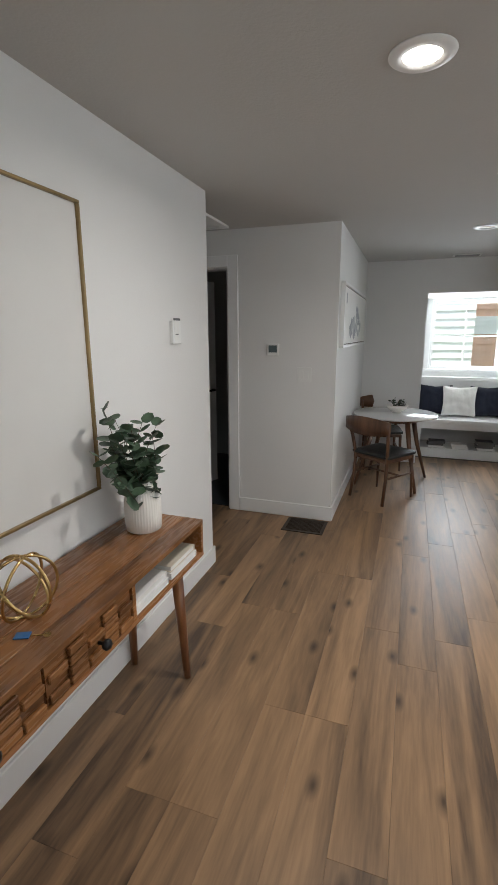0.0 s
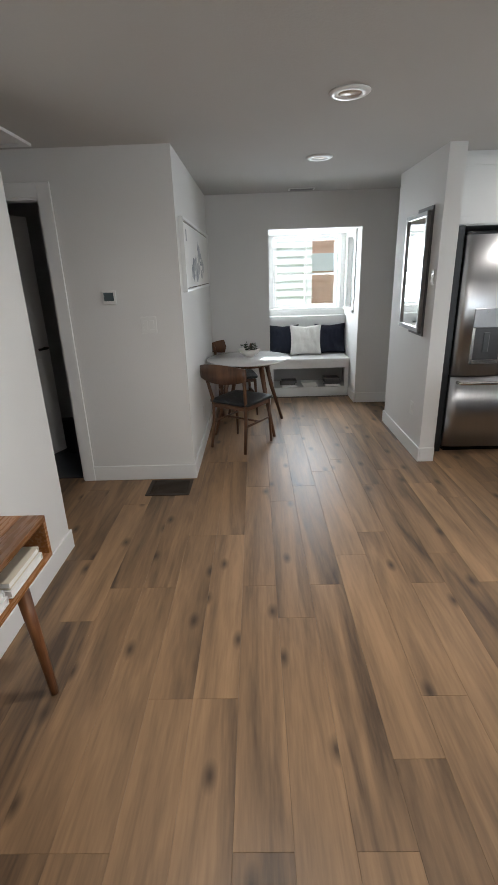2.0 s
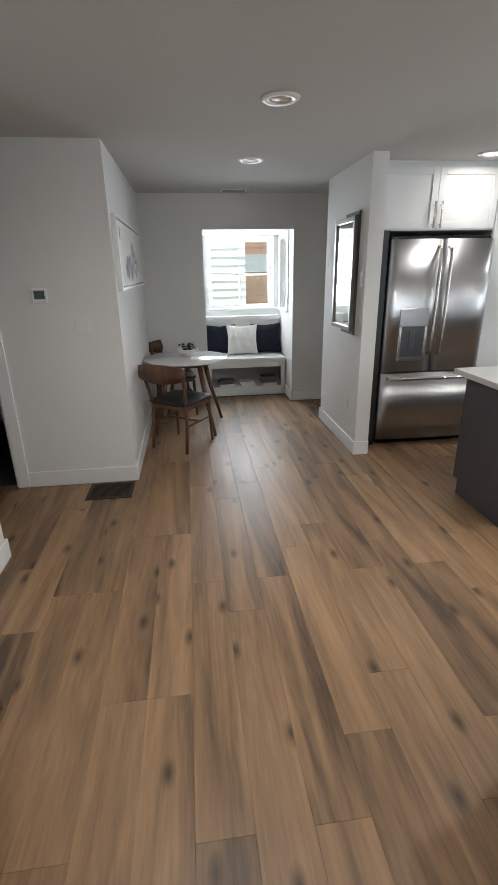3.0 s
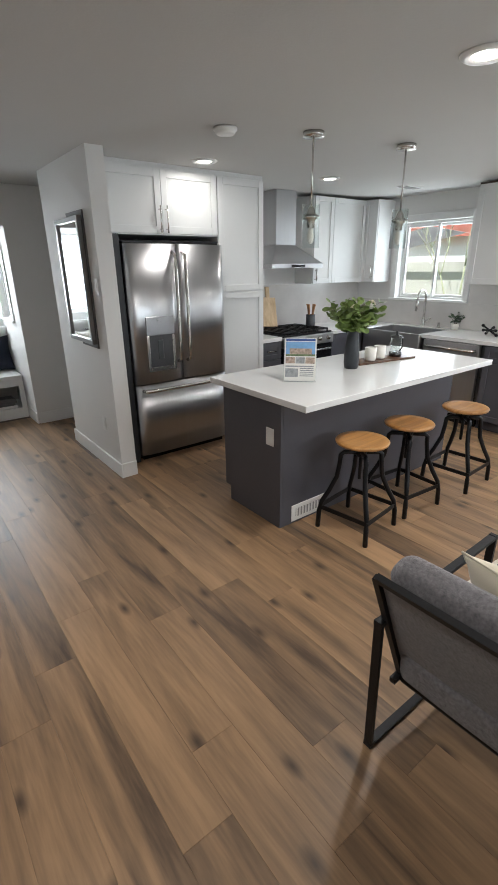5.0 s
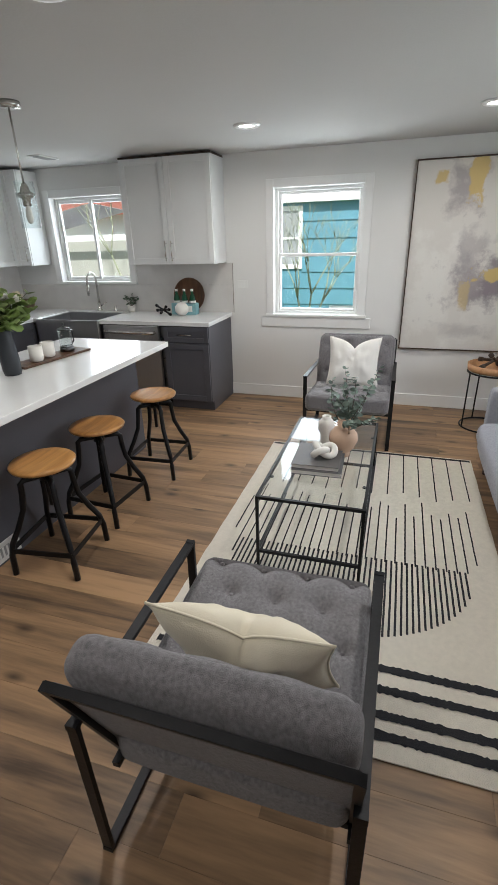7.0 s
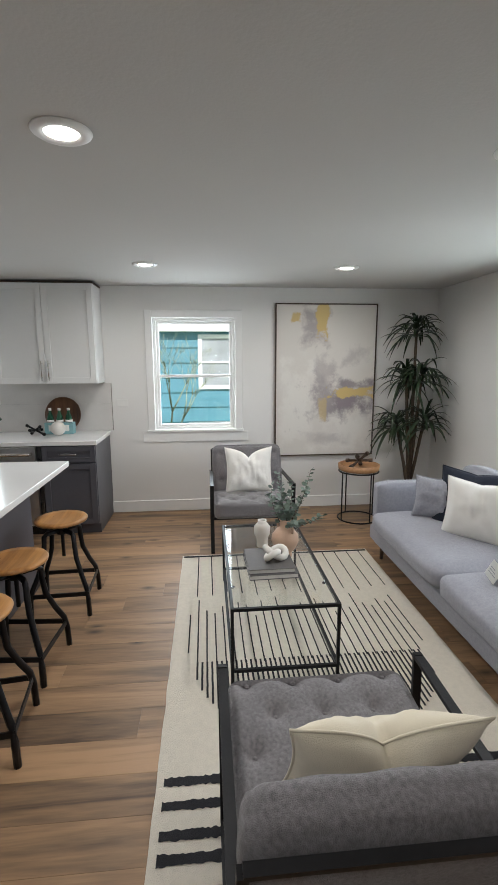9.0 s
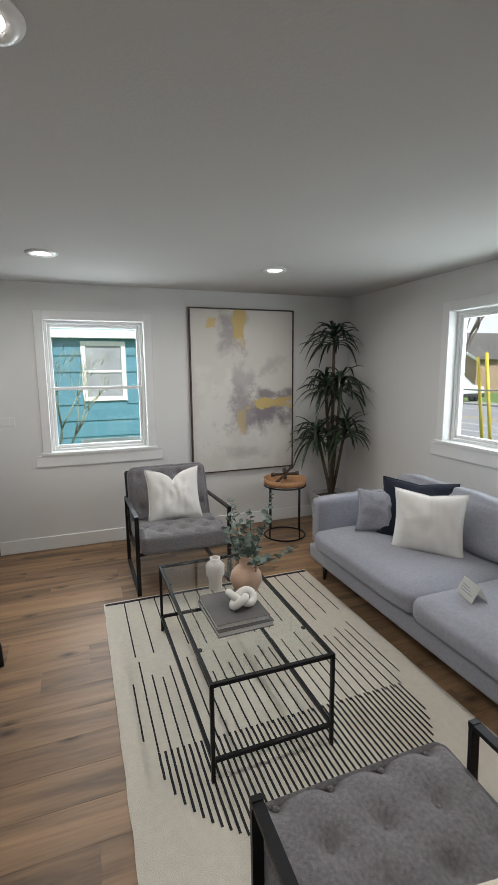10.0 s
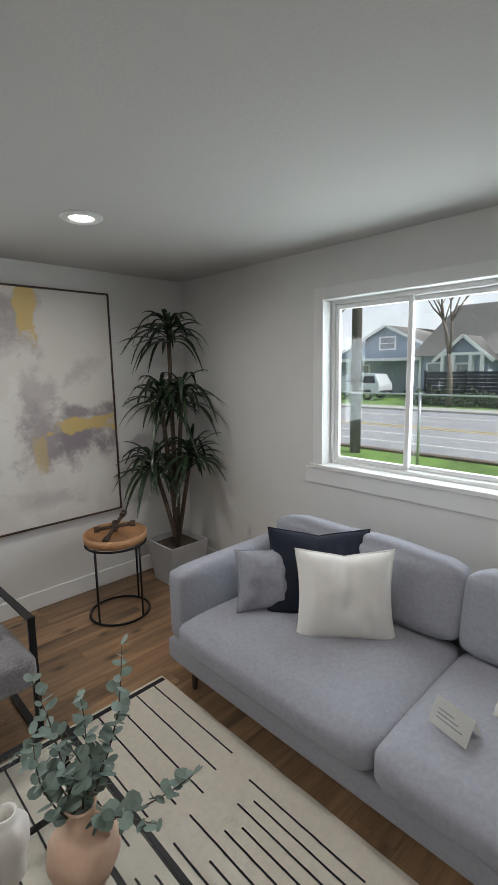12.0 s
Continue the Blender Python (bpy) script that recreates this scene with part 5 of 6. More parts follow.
def pendant(x, y):
    ob = thing("pendant_light", pose(x, y, H), "brushed nickel pendant with a clear glass cylinder shade", "pendant light", "pendants over the island")
    part("canopy", lathe(bmesh.new(), [(0.0001, -0.001), (0.065, -0.001), (0.065, -0.03), (0.02, -0.034), (0.0001, -0.034)], 28), nickel, ob)
    part("stem", tube(bmesh.new(), [(0, 0, -0.03), (0, 0, -0.40)], 0.006, 8), nickel, ob)
    part("socket", lathe(bmesh.new(), [(0.008, -0.40), (0.022, -0.42), (0.03, -0.45), (0.052, -0.462), (0.052, -0.474), (0.026, -0.49), (0.024, -0.53), (0.0001, -0.53)], 24), nickel, ob)
    part("glass_shade", lathe(bmesh.new(), [(0.057, -0.395), (0.057, -0.65), (0.054, -0.65), (0.054, -0.395), (0.057, -0.395)], 32, caps=False), pane_glass, ob)
    part("bulb", lathe(bmesh.new(), [(0.012, -0.53), (0.018, -0.55), (0.022, -0.59), (0.014, -0.62), (0.0001, -0.628)], 18), mat("bulb_clear", (0.75, 0.72, 0.66), 0.1, var=0.02) if "bulb_clear" not in MATS else MATS["bulb_clear"], ob)
    return ob


pendant(2.30, 2.866)
pendant(3.05, 2.735)
sd = thing("smoke_detector", pose(1.81, 3.10, H), "round white smoke detector", "smoke detector")
part("housing", lathe(bmesh.new(), [(0.0001, -0.036), (0.05, -0.036), (0.058, -0.028), (0.062, -0.016), (0.07, -0.015), (0.07, -0.001)], 32), plastic_white, sd)
for x, y in ((4.68, 3.83), (0.40, 5.66)):
    cv = thing("ceiling_vent", pose(x, y, H), "white rectangular ceiling vent", "vent")
    part("frame", box(-0.14, 0.14, -0.07, 0.07, -0.008, -0.001, 0.003, 1), plastic_white, cv)
    for k in range(6):
        part("slat", box(-0.12, 0.12, -0.05 + k * 0.018, -0.042 + k * 0.018, -0.011, -0.0082), MATS["grille_grey"], cv)


# ---- living room ----
RUG = (1.50, 4.03, -0.14, 1.44)
rug = thing("area_rug", pose(0, 0, 0), "cream woven rug with black lines and a half-disc of stripes", "rug")
rb = bmesh.new()
n = 60
gr = [[rb.verts.new((RUG[0] + (RUG[1] - RUG[0]) * i / n, RUG[2] + (RUG[3] - RUG[2]) * j / n + 0.004 * noise.noise((i * 0.3, j, 0)) * (j in (0, n)), 0.009 + 0.0015 * noise.noise((i * 0.4, j * 0.4, 3)))) for j in range(n + 1)] for i in range(n + 1)]
for i in range(n):
    for j in range(n):
        rb.faces.new((gr[i][j], gr[i + 1][j], gr[i + 1][j + 1], gr[i][j + 1])).smooth = True
vbox(rb, RUG[0] + 0.002, RUG[1] - 0.002, RUG[2] + 0.006, RUG[3] - 0.006, 0.001, 0.0072)
part("rug_field", rb, rug_cream, rug)
rng = random.Random(12)


def woven_line(x0, x1, y, w):
    """One woven line along x with a slightly ragged edge."""
    bm = bmesh.new()
    k = max(2, int((x1 - x0) / 0.03))
    prev = None
    for i in range(k + 1):
        x = x0 + (x1 - x0) * i / k
        j = rng.uniform(-0.0006, 0.0006)
        q = [bm.verts.new((x, y - w / 2 + j, 0.0112)), bm.verts.new((x, y + w / 2 + j, 0.0112))]
        if prev:
            bm.faces.new((prev[0], q[0], q[1], prev[1]))
        prev = q
    return bm


y = -0.06
k = 0
while y < 1.40:
    part("woven_line", woven_line(3.30 + 0.16 * abs(((k * 5) % 7) / 7 - 0.4), 3.985, y, 0.008), rug_black, rug)
    y += 0.105
    k += 1
part("woven_border", box(3.985, 4.012, RUG[2] + 0.01, RUG[3] - 0.01, 0.0100, 0.0114), rug_black, rug)
y, k = -0.02, 0
while y < 1.38:
    out = abs(y - 0.66) / 0.72
    if out < 1:
        bot = 2.58 + (0.16 * max(0, out - 0.86) / 0.14)
        part("woven_line", woven_line(bot, 3.22 - 0.22 * ((k * 3) % 5) / 5 + (0.05 if k % 2 else 0), y, 0.008), rug_black, rug)
    y += 0.0525
    k += 1
y = 0.02
while y < 1.31:
    q = 1 - ((y - 0.66) / 0.645) ** 2
    if q > 0.02:
        part("woven_line", woven_line(2.57 - 0.56 * math.sqrt(q), 2.60, y, 0.0105), rug_black, rug)
    y += 0.0265
for x in (1.875, 1.775, 1.665, 1.585):
    bm = bmesh.new()
    prev = None
    for i in range(161):
        yy = RUG[2] + 0.03 + (RUG[3] - RUG[2] - 0.06) * i / 160
        w = 0.019 + rng.uniform(-0.004, 0.004)
        q = [bm.verts.new((x - w, yy, 0.0112)), bm.verts.new((x + w, yy, 0.0112))]
        if prev:
            bm.faces.new((prev[0], q[0], q[1], prev[1]))
        prev = q
    part("woven_band", bm, rug_black, rug)


def armchair(m, label):
    """Metal-framed lounge chair with tufted upholstery, facing local +x."""
    ob = thing("armchair", m, label, "armchair", "grey tufted armchairs")
    Wd = 0.345
    for s in (-1, 1):
        sb = bmesh.new()
        y = s * Wd
        pts = [(0.0, 0.565), (0.015, 0.012), (0.70, 0.012), (0.72, 0.60)]
        for (x0, z0), (x1, z1) in zip(pts, pts[1:] + pts[:1]):
            bar(sb, (x0, y, z0), (x1, y, z1), 0.030, 0.014)
        for x, z in pts:
            vbox(sb, x - 0.009, x + 0.009, y - 0.0155, y + 0.0155, z - 0.009, z + 0.009)
        part("side_frame", sb, black_metal, ob)
    xu, zf = Vector((-math.sin(radians(22)), 0, math.cos(radians(22)))), Vector((math.cos(radians(22)), 0, math.sin(radians(22))))
    back_m = Matrix.Translation((0.185, 0, 0.24)) @ Matrix((xu, (0, -1, 0), zf)).transposed().to_4x4()
    sm = Matrix.Translation((0.10, 0, 0.262)) @ Matrix.Rotation(radians(-5), 4, "Y")
    tf = [(0.14 + 0.145 * i, -0.255 + 0.17 * j + (0.085 if i % 2 else 0)) for i in range(5) for j in range(4 if i % 2 == 0 else 3)]
    se = soft_box(0.0, 0.74, -0.325, 0.325, 0.02, 0.165, 0.04, 0.012, 44, 1, tf)
    bmesh.ops.transform(se, matrix=sm, verts=se.verts)
    part("seat_cushion", se, grey_fabric, ob)
    bt = [(0.25 + 0.13 * i, -0.255 + 0.17 * j + (0.085 if i % 2 else 0)) for i in range(3) for j in range(4 if i % 2 == 0 else 3)]
    ba = soft_box(0.03, 0.60, -0.33, 0.33, -0.005, 0.125, 0.055, 0.012, 40, 5, bt)
    bmesh.ops.transform(ba, matrix=back_m, verts=ba.verts)
    part("back_cushion", ba, grey_fabric, ob)
    for s, c in ((sm, tf), (back_m, bt)):
        for tx, ty in c:
            bb = lathe(bmesh.new(), [(0.010, 0), (0.009, 0.004), (0.0001, 0.006)], 10)
            bmesh.ops.transform(bb, matrix=s @ Matrix.Translation((tx, ty, 0.130 if s is sm else 0.090)), verts=bb.verts)
            part("button", bb, grey_fabric, ob)
    fb = bmesh.new()
    for a, b in (((0.0, -0.335, -0.022), (0.58, -0.335, -0.022)), ((0.0, 0.335, -0.022), (0.58, 0.335, -0.022)), ((0.0, -0.335, -0.022), (0.0, 0.335, -0.022)), ((0.58, -0.335, -0.022), (0.58, 0.335, -0.022))):
        bar(fb, a, b, 0.022, 0.022)
    bmesh.ops.transform(fb, matrix=back_m, verts=fb.verts)
    part("back_frame", fb, black_metal, ob)
    pb = box(0.008, 0.57, -0.326, 0.326, -0.018, -0.006)
    bmesh.ops.transform(pb, matrix=back_m, verts=pb.verts)
    part("back_panel", pb, grey_fabric, ob)
    sf = bmesh.new()
    for y in (-0.335, 0.335):
        bar(sf, (0.10, y, 0.262), (0.72, y, 0.320), 0.022)
    for x, z in ((0.14, 0.265), (0.70, 0.315)):
        bar(sf, (x, -0.335, z), (x, 0.335, z), 0.02)
    part("seat_frame", sf, black_metal, ob)
    return ob


armchair(pose(1.005, 0.835, 0), "grey tufted armchair on a black metal frame at the rug's end")
armchair(pose(4.77, 0.84, 0, 0, 0, 180), "grey tufted armchair with a black metal frame below the side window")
throw_pillow(pose(1.275, 0.81, 0.652) @ pose(0, 0, 0, -28, 0, 89), 0.47, 0.40, 0.15, cream_fabric, "cream throw pillow with a chopped top on the armchair", 7, 0.10)
throw_pillow(pose(4.44, 0.84, 0.645) @ pose(0, 0, 0, -20, 0, -90), 0.44, 0.43, 0.13, white_fabric, "white throw pillow with a karate-chop dent on the armchair", 9, 0.085)

# coffee table
tb = thing("coffee_table", pose(0, 0, 0), "glass-topped coffee table on a thin black metal frame", "coffee table")
TX0, TX1, TY0, TY1, TZ = 2.37, 3.545, 0.57, 1.12, 0.445
b = 0.016
for x in (TX0, TX1 - b):
    for y in (TY0, TY1 - b):
        part("leg", box(x, x + b, y, y + b, 0.012, TZ - b - 0.0005, 0.001, 1), black_metal, tb)
for z in (TZ - b, 0.10):
    for y in (TY0, TY1 - b):
        part("long_rail", box(TX0 + (0 if z > 0.3 else b), TX1 - (0 if z > 0.3 else b), y, y + b, z, z + b), black_metal, tb)
    for x in (TX0, TX1 - b):
        part("end_rail", box(x, x + b, TY0 + b, TY1 - b, z, z + b), black_metal, tb)
part("glass_top", box(TX0 + b + 0.001, TX1 - b - 0.001, TY0 + b + 0.001, TY1 - b - 0.001, TZ - 0.008, TZ - 0.0005), table_glass, tb)
for x in (TX0 + 0.25, TX1 - 0.25):
    for y in (TY0 + b, TY1 - b):
        part("glass_clip", lathe(bmesh.new(), [(0.011, TZ - 0.016), (0.011, TZ - 0.009)], 12, x, y + (0.008 if y < 0.8 else -0.008)), black_metal, tb)
book(pose(2.985, 0.735, TZ, 0, 0, 92), 0.275, 0.32, 0.028, book_grey, "large dark coffee-table book lying flat")
book(pose(2.975, 0.745, TZ + 0.0285, 0, 0, 91), 0.262, 0.30, 0.026, mat("cover_grey", (0.14, 0.133, 0.13), 0.55, var=0.12), "large grey coffee-table book on top of another")
knot_pts = []
for i in range(72):
    a = i * math.tau / 72
    knot_pts.append((0.036 * (math.sin(a) + 2 * math.sin(2 * a)) * 0.62, 0.036 * (math.cos(a) - 2 * math.cos(2 * a)) * 0.62, 0.041 - 0.020 * math.sin(3 * a)))
single("knot_ornament", tube(bmesh.new(), knot_pts, 0.0185, 12, closed=True), ceramic_white, pose(2.80, 0.845, TZ + 0.0565), "white ceramic knot ornament on the stacked books", "ornament")
single("vase", lathe(bmesh.new(), [(0.033, 0), (0.036, 0.005), (0.036, 0.06), (0.05, 0.085), (0.052, 0.135), (0.035, 0.155), (0.027, 0.162), (0.029, 0.178), (0.023, 0.178), (0.02, 0.16), (0.03, 0.1), (0.0001, 0.09)], 36), ceramic_white, pose(3.13, 0.875, TZ), "small white stepped ceramic vase", "vase")
V2 = pose(2.972, 0.752, TZ)
pv = thing("jug_vase", V2, "round peach ceramic jug with small handles", "vase")
pv.scale = (1.08, 1.08, 1.18)
part("body", lathe(bmesh.new(), [(0.04, 0), (0.042, 0.012), (0.036, 0.02), (0.06, 0.045), (0.078, 0.085), (0.074, 0.115), (0.05, 0.145), (0.033, 0.155), (0.031, 0.19), (0.035, 0.197), (0.028, 0.197), (0.026, 0.16), (0.0001, 0.15)], 40), ceramic_peach, pv)
for a in (0.6, 3.74):
    c, s = math.cos(a), math.sin(a)
    part("handle", tube(bmesh.new(), [(0.032 * c, 0.032 * s, 0.178), (0.052 * c, 0.052 * s, 0.176), (0.062 * c, 0.062 * s, 0.155), (0.058 * c, 0.058 * s, 0.135)], 0.007, 8), ceramic_peach, pv)
bunch("eucalyptus", V2, "dusty green eucalyptus stems in the peach jug",
      [(0.16, 0.03, 0.48), (0.08, -0.17, 0.52), (0.02, 0.08, 0.45), (-0.20, -0.18, 0.32), (0.05, -0.04, 0.46), (-0.04, 0.06, 0.38), (0.10, 0.10, 0.36), (-0.20, -0.08, 0.27), (0.0, -0.12, 0.42), (0.04, 0.02, 0.40)], 0.15, 0.042, 13, leaf_pale, 17)

# side table
stb = thing("side_table", pose(4.83, -0.33, 0), "round wooden tray table on a black metal frame", "side table")
part("tray", lathe(bmesh.new(), [(0.0001, 0.525), (0.195, 0.525), (0.205, 0.535), (0.21, 0.585), (0.198, 0.587), (0.192, 0.545), (0.0001, 0.542)], 48), tray_wood, stb)
for z, r in ((0.515, 0.2), (0.012, 0.2)):
    part("ring", tube(bmesh.new(), [(r * math.cos(a), r * math.sin(a), z) for a in [k * math.tau / 48 for k in range(48)]], 0.008, 8, closed=True), black_metal, stb)
for k in range(4):
    a = radians(20 + 90 * k)
    part("leg", tube(bmesh.new(), [(0.2 * math.cos(a), 0.2 * math.sin(a), 0.013), (0.2 * math.cos(a), 0.2 * math.sin(a), 0.515)], 0.007, 8), black_metal, stb)
jack("jack_ornament", pose(4.83, -0.33, 0.548, 0, 0, 145), 0.135, dark_wood, "dark wooden crossed-rod ornament on the tray table")

# potted dracaena
pt = thing("planter", pose(4.97, -0.93, 0, 0, 0, 0), "square pale grey planter filled with soil", "planter")
pb = bmesh.new()
rings = []
for hw, z in ((0.135, 0.0), (0.175, 0.33), (0.16, 0.33), (0.15, 0.28)):
    rings.append([pb.verts.new((sx * hw, sy * hw, z)) for sx, sy in ((-1, -1), (1, -1), (1, 1), (-1, 1))])
for u, v in zip(rings, rings[1:]):
    for k in range(4):
        pb.faces.new((u[k], u[(k + 1) % 4], v[(k + 1) % 4], v[k]))
pb.faces.new(rings[0][::-1])
part("pot", pb, planter_grey, pt)
part("soil", box(-0.149, 0.149, -0.149, 0.149, 0.27, 0.295), soil, pt)
dc_ = thing("dracaena", pose(4.95, -0.92, 0.295), "tall dracaena plant with drooping strap leaves on bare canes", "plant")
rng = random.Random(23)
R = Vector((-0.68, -0.73, 0))
for bx, off, top in ((0.0, 0.0, 1.66), (-0.03, -0.08, 1.18), (0.04, 0.08, 1.20), (-0.05, -0.16, 0.68), (0.03, 0.13, 0.72)):
    e = R * off
    base_p = Vector((bx, R.y * off * 0.25, 0))
    cane = [base_p, base_p.lerp(Vector((e.x, e.y, top)), 0.35) + Vector((0.012, -0.01, 0)), base_p.lerp(Vector((e.x, e.y, top)), 0.7), Vector((e.x, e.y, top))]
    cn = part("cane", tube(bmesh.new(), cane, 0.019, 10, taper=0.014), stem_brown, dc_)
    lb = bmesh.new()
    for k in range(46):
        a = k * 2.39996 + rng.uniform(-0.2, 0.2)
        up = rng.uniform(0.2, 1.8)
        h0 = top - 0.10 + 0.16 * k / 46
        d = Vector((math.cos(a), math.sin(a), up * (0.4 + 0.9 * k / 46)))
        blade(lb, (e.x, e.y, h0), d, (0, 0, 1), rng.uniform(0.33, 0.50), rng.uniform(0.028, 0.040), rng.uniform(0.35, 0.9), 8)
    part("leaf_crown", lb, leaf_dark, cn)

# sofa
sf = thing("sofa", pose(0, 0, 0), "long grey-blue fabric sofa with two seat cushions", "sofa")
SX0, SX1, SF, SB = 1.58, 3.975, -0.15, -1.08
part("base", soft_box(SX0, SX1, SB, SF, 0.135, 0.262, 0.02, 0.004, 8), sofa_fabric, sf)
part("arm", soft_box(SX1 - 0.13, SX1, SB, SF - 0.02, 0.258, 0.635, 0.03, 0.010, 10), sofa_fabric, sf)
part("arm", soft_box(SX0, SX0 + 0.13, SB, SF - 0.02, 0.258, 0.635, 0.03, 0.010, 10), sofa_fabric, sf)
part("back", soft_box(SX0 + 0.13, SX1 - 0.13, SB, SB + 0.10, 0.258, 0.645, 0.03, 0.010, 10), sofa_fabric, sf)
for x0, x1, s in ((2.735, SX1 - 0.132, 2), (SX0 + 0.132, 2.731, 6)):
    part("seat_cushion", soft_box(x0, x1, SB + 0.14, SF + 0.045, 0.262, 0.418, 0.06, 0.022, 16, s), sofa_fabric, sf)
    bk = soft_box(x0 + 0.01, x1 - 0.01, -0.09, 0.09, 0.0, 0.355, 0.05, 0.03, 14, s + 3)
    bmesh.ops.transform(bk, matrix=pose(0, SB + 0.195, 0.43, 9, 0, 0), verts=bk.verts)
    part("back_cushion", bk, sofa_fabric, sf)
for x in (SX1 - 0.16, SX0 + 0.16):
    for y in (SF - 0.06, SB + 0.08):
        part("leg", tube(bmesh.new(), [(x, y, 0.136), (x + 0.012, y, 0.001)], 0.022, 10, taper=0.013), dark_wood, sf)
throw_pillow(pose(3.57, -0.53, 0.59) @ pose(0, 0, 0, -14, 0, 232), 0.36, 0.32, 0.13, sofa_fabric, "small grey pillow in the sofa's corner", 13)
throw_pillow(pose(3.39, -0.70, 0.625) @ pose(0, 0, 0, -20, 0, 219), 0.53, 0.45, 0.14, navy_fabric, "dark navy throw pillow on the sofa", 14, 0.02)
throw_pillow(pose(3.165, -0.605, 0.615) @ pose(0, 0, 0, -12, 0, 221), 0.46, 0.43, 0.16, white_fabric, "white throw pillow on the sofa", 15, 0.015)
throw_pillow(pose(2.24, -0.55, 0.655) @ pose(0, 0, 0, -20, 0, 172), 0.46, 0.44, 0.16, white_fabric, "white throw pillow on the sofa's far seat", 16, 0.02)
cd = thing("tent_card", pose(2.55, -0.36, 0.441, 0, 0, 165), "white folded paper card on the sofa seat", "card")
cbm = bmesh.new()
v = [cbm.verts.new(p) for p in ((-0.075, -0.045, 0), (0.075, -0.045, 0), (0.075, 0, 0.085), (-0.075, 0, 0.085), (0.075, 0.045, 0), (-0.075, 0.045, 0))]
cbm.faces.new((v[0], v[1], v[2], v[3]))
cbm.faces.new((v[3], v[2], v[4], v[5]))
bmesh.ops.solidify(cbm, geom=cbm.faces[:], thickness=0.0012)
part("sheet", cbm, paper, cd)
for k in range(3):
    lb = box(-0.05, 0.05 - 0.02 * k, -0.0012, -0.0004, 0.03 + 0.014 * k, 0.034 + 0.014 * k)
    bmesh.ops.transform(lb, matrix=pose(0, -0.0465, 0, -27.9, 0, 0), verts=lb.verts)
    part("print_bar", lb, print_grey, cd)

# large abstract painting
def painting_material():
    m = bpy.data.materials.new("abstract_paint")
    m.use_nodes = True
    n, l = m.node_tree.nodes, m.node_tree.links
    b = n["Principled BSDF"]
    tc = n.new("ShaderNodeTexCoord")
    sep = n.new("ShaderNodeSeparateXYZ")
    nz = n.new("ShaderNodeTexNoise")
    nz.inputs["Scale"].default_value, nz.inputs["Detail"].default_value, nz.inputs["Roughness"].default_value = 5.0, 8, 0.7
    l.new(tc.outputs["Object"], sep.inputs[0])
    l.new(tc.outputs["Object"], nz.inputs["Vector"])

    def op(kind, a, c):
        q = n.new("ShaderNodeMath")
        q.operation = kind
        for i, s in enumerate((a, c)):
            if isinstance(s, (int, float)):
                q.inputs[i].default_value = s
            else:
                l.new(s, q.inputs[i])
        return q.outputs[0]

    out = None

    def layer(prev, color, cy, cz, wy, wz, soft, amount, jag):
        dy = op("DIVIDE", op("ABSOLUTE", op("SUBTRACT", sep.outputs["Y"], cy), 0), wy)
        dz = op("DIVIDE", op("ABSOLUTE", op("SUBTRACT", sep.outputs["Z"], cz), 0), wz)
        d = op("ADD", op("MAXIMUM", dy, dz), op("MULTIPLY", op("SUBTRACT", nz.outputs["Fac"], 0.5), jag))
        r = n.new("ShaderNodeMapRange")
        r.inputs["From Min"].default_value, r.inputs["From Max"].default_value = 1.0 - soft, 1.0
        r.inputs["To Min"].default_value, r.inputs["To Max"].default_value = amount, 0.0
        l.new(d, r.inputs["Value"])
        mx = n.new("ShaderNodeMix")
        mx.data_type = "RGBA"
        l.new(r.outputs[0], mx.inputs["Factor"])
        if prev is None:
            mx.inputs["A"].default_value = (0.64, 0.61, 0.57, 1)
        else:
            l.new(prev, mx.inputs["A"])
        mx.inputs["B"].default_value = (*color, 1)
        return mx.outputs["Result"], r.outputs[0]

    mauve, grey, gold, white = (0.22, 0.185, 0.21), (0.36, 0.325, 0.33), (0.60, 0.45, 0.19), (0.72, 0.70, 0.66)
    specs = [(white, 0.25, 0.55, 0.22, 0.55, 0.5, 0.8, 3.0), (white, 0.8, 0.30, 0.35, 0.25, 0.5, 0.7, 3.0), (grey, 0.42, 1.40, 0.16, 0.22, 0.7, 0.9, 3.0), (grey, 0.75, 0.62, 0.42, 0.26, 0.6, 0.8, 3.5), (mauve, 0.80, 0.60, 0.30, 0.15, 0.6, 0.85, 3.0),
             (mauve, 0.85, 0.78, 0.26, 0.06, 0.6, 0.7, 3.0), (grey, 0.55, 0.80, 0.12, 0.35, 0.6, 0.6, 3.5), (grey, 0.55, 0.2, 0.3, 0.08, 0.8, 0.5, 3.5), (grey, 0.85, 1.08, 0.14, 0.12, 0.8, 0.5, 4.0), (white, 0.93, 0.25, 0.1, 0.2, 0.6, 0.7, 3.0)]
    for c, *r in specs:
        out, _ = layer(out, c, *r)
    golds = []
    for r in ((0.50, 1.46, 0.065, 0.18, 0.25, 0.95, 3.0), (0.22, 1.49, 0.055, 0.06, 0.3, 0.9, 3.0), (0.84, 0.695, 0.25, 0.055, 0.3, 1.0, 3.6), (0.52, 0.50, 0.045, 0.12, 0.5, 0.6, 3.5)):
        out, f = layer(out, gold, *r)
        golds.append(f)
    l.new(out, b.inputs["Base Color"])
    b.inputs["Roughness"].default_value = 0.6
    met = op("MULTIPLY", op("MAXIMUM", op("MAXIMUM", golds[0], golds[1]), op("MAXIMUM", golds[2], golds[3])), 0.45)
    l.new(met, b.inputs["Metallic"])
    bp = n.new("ShaderNodeBump")
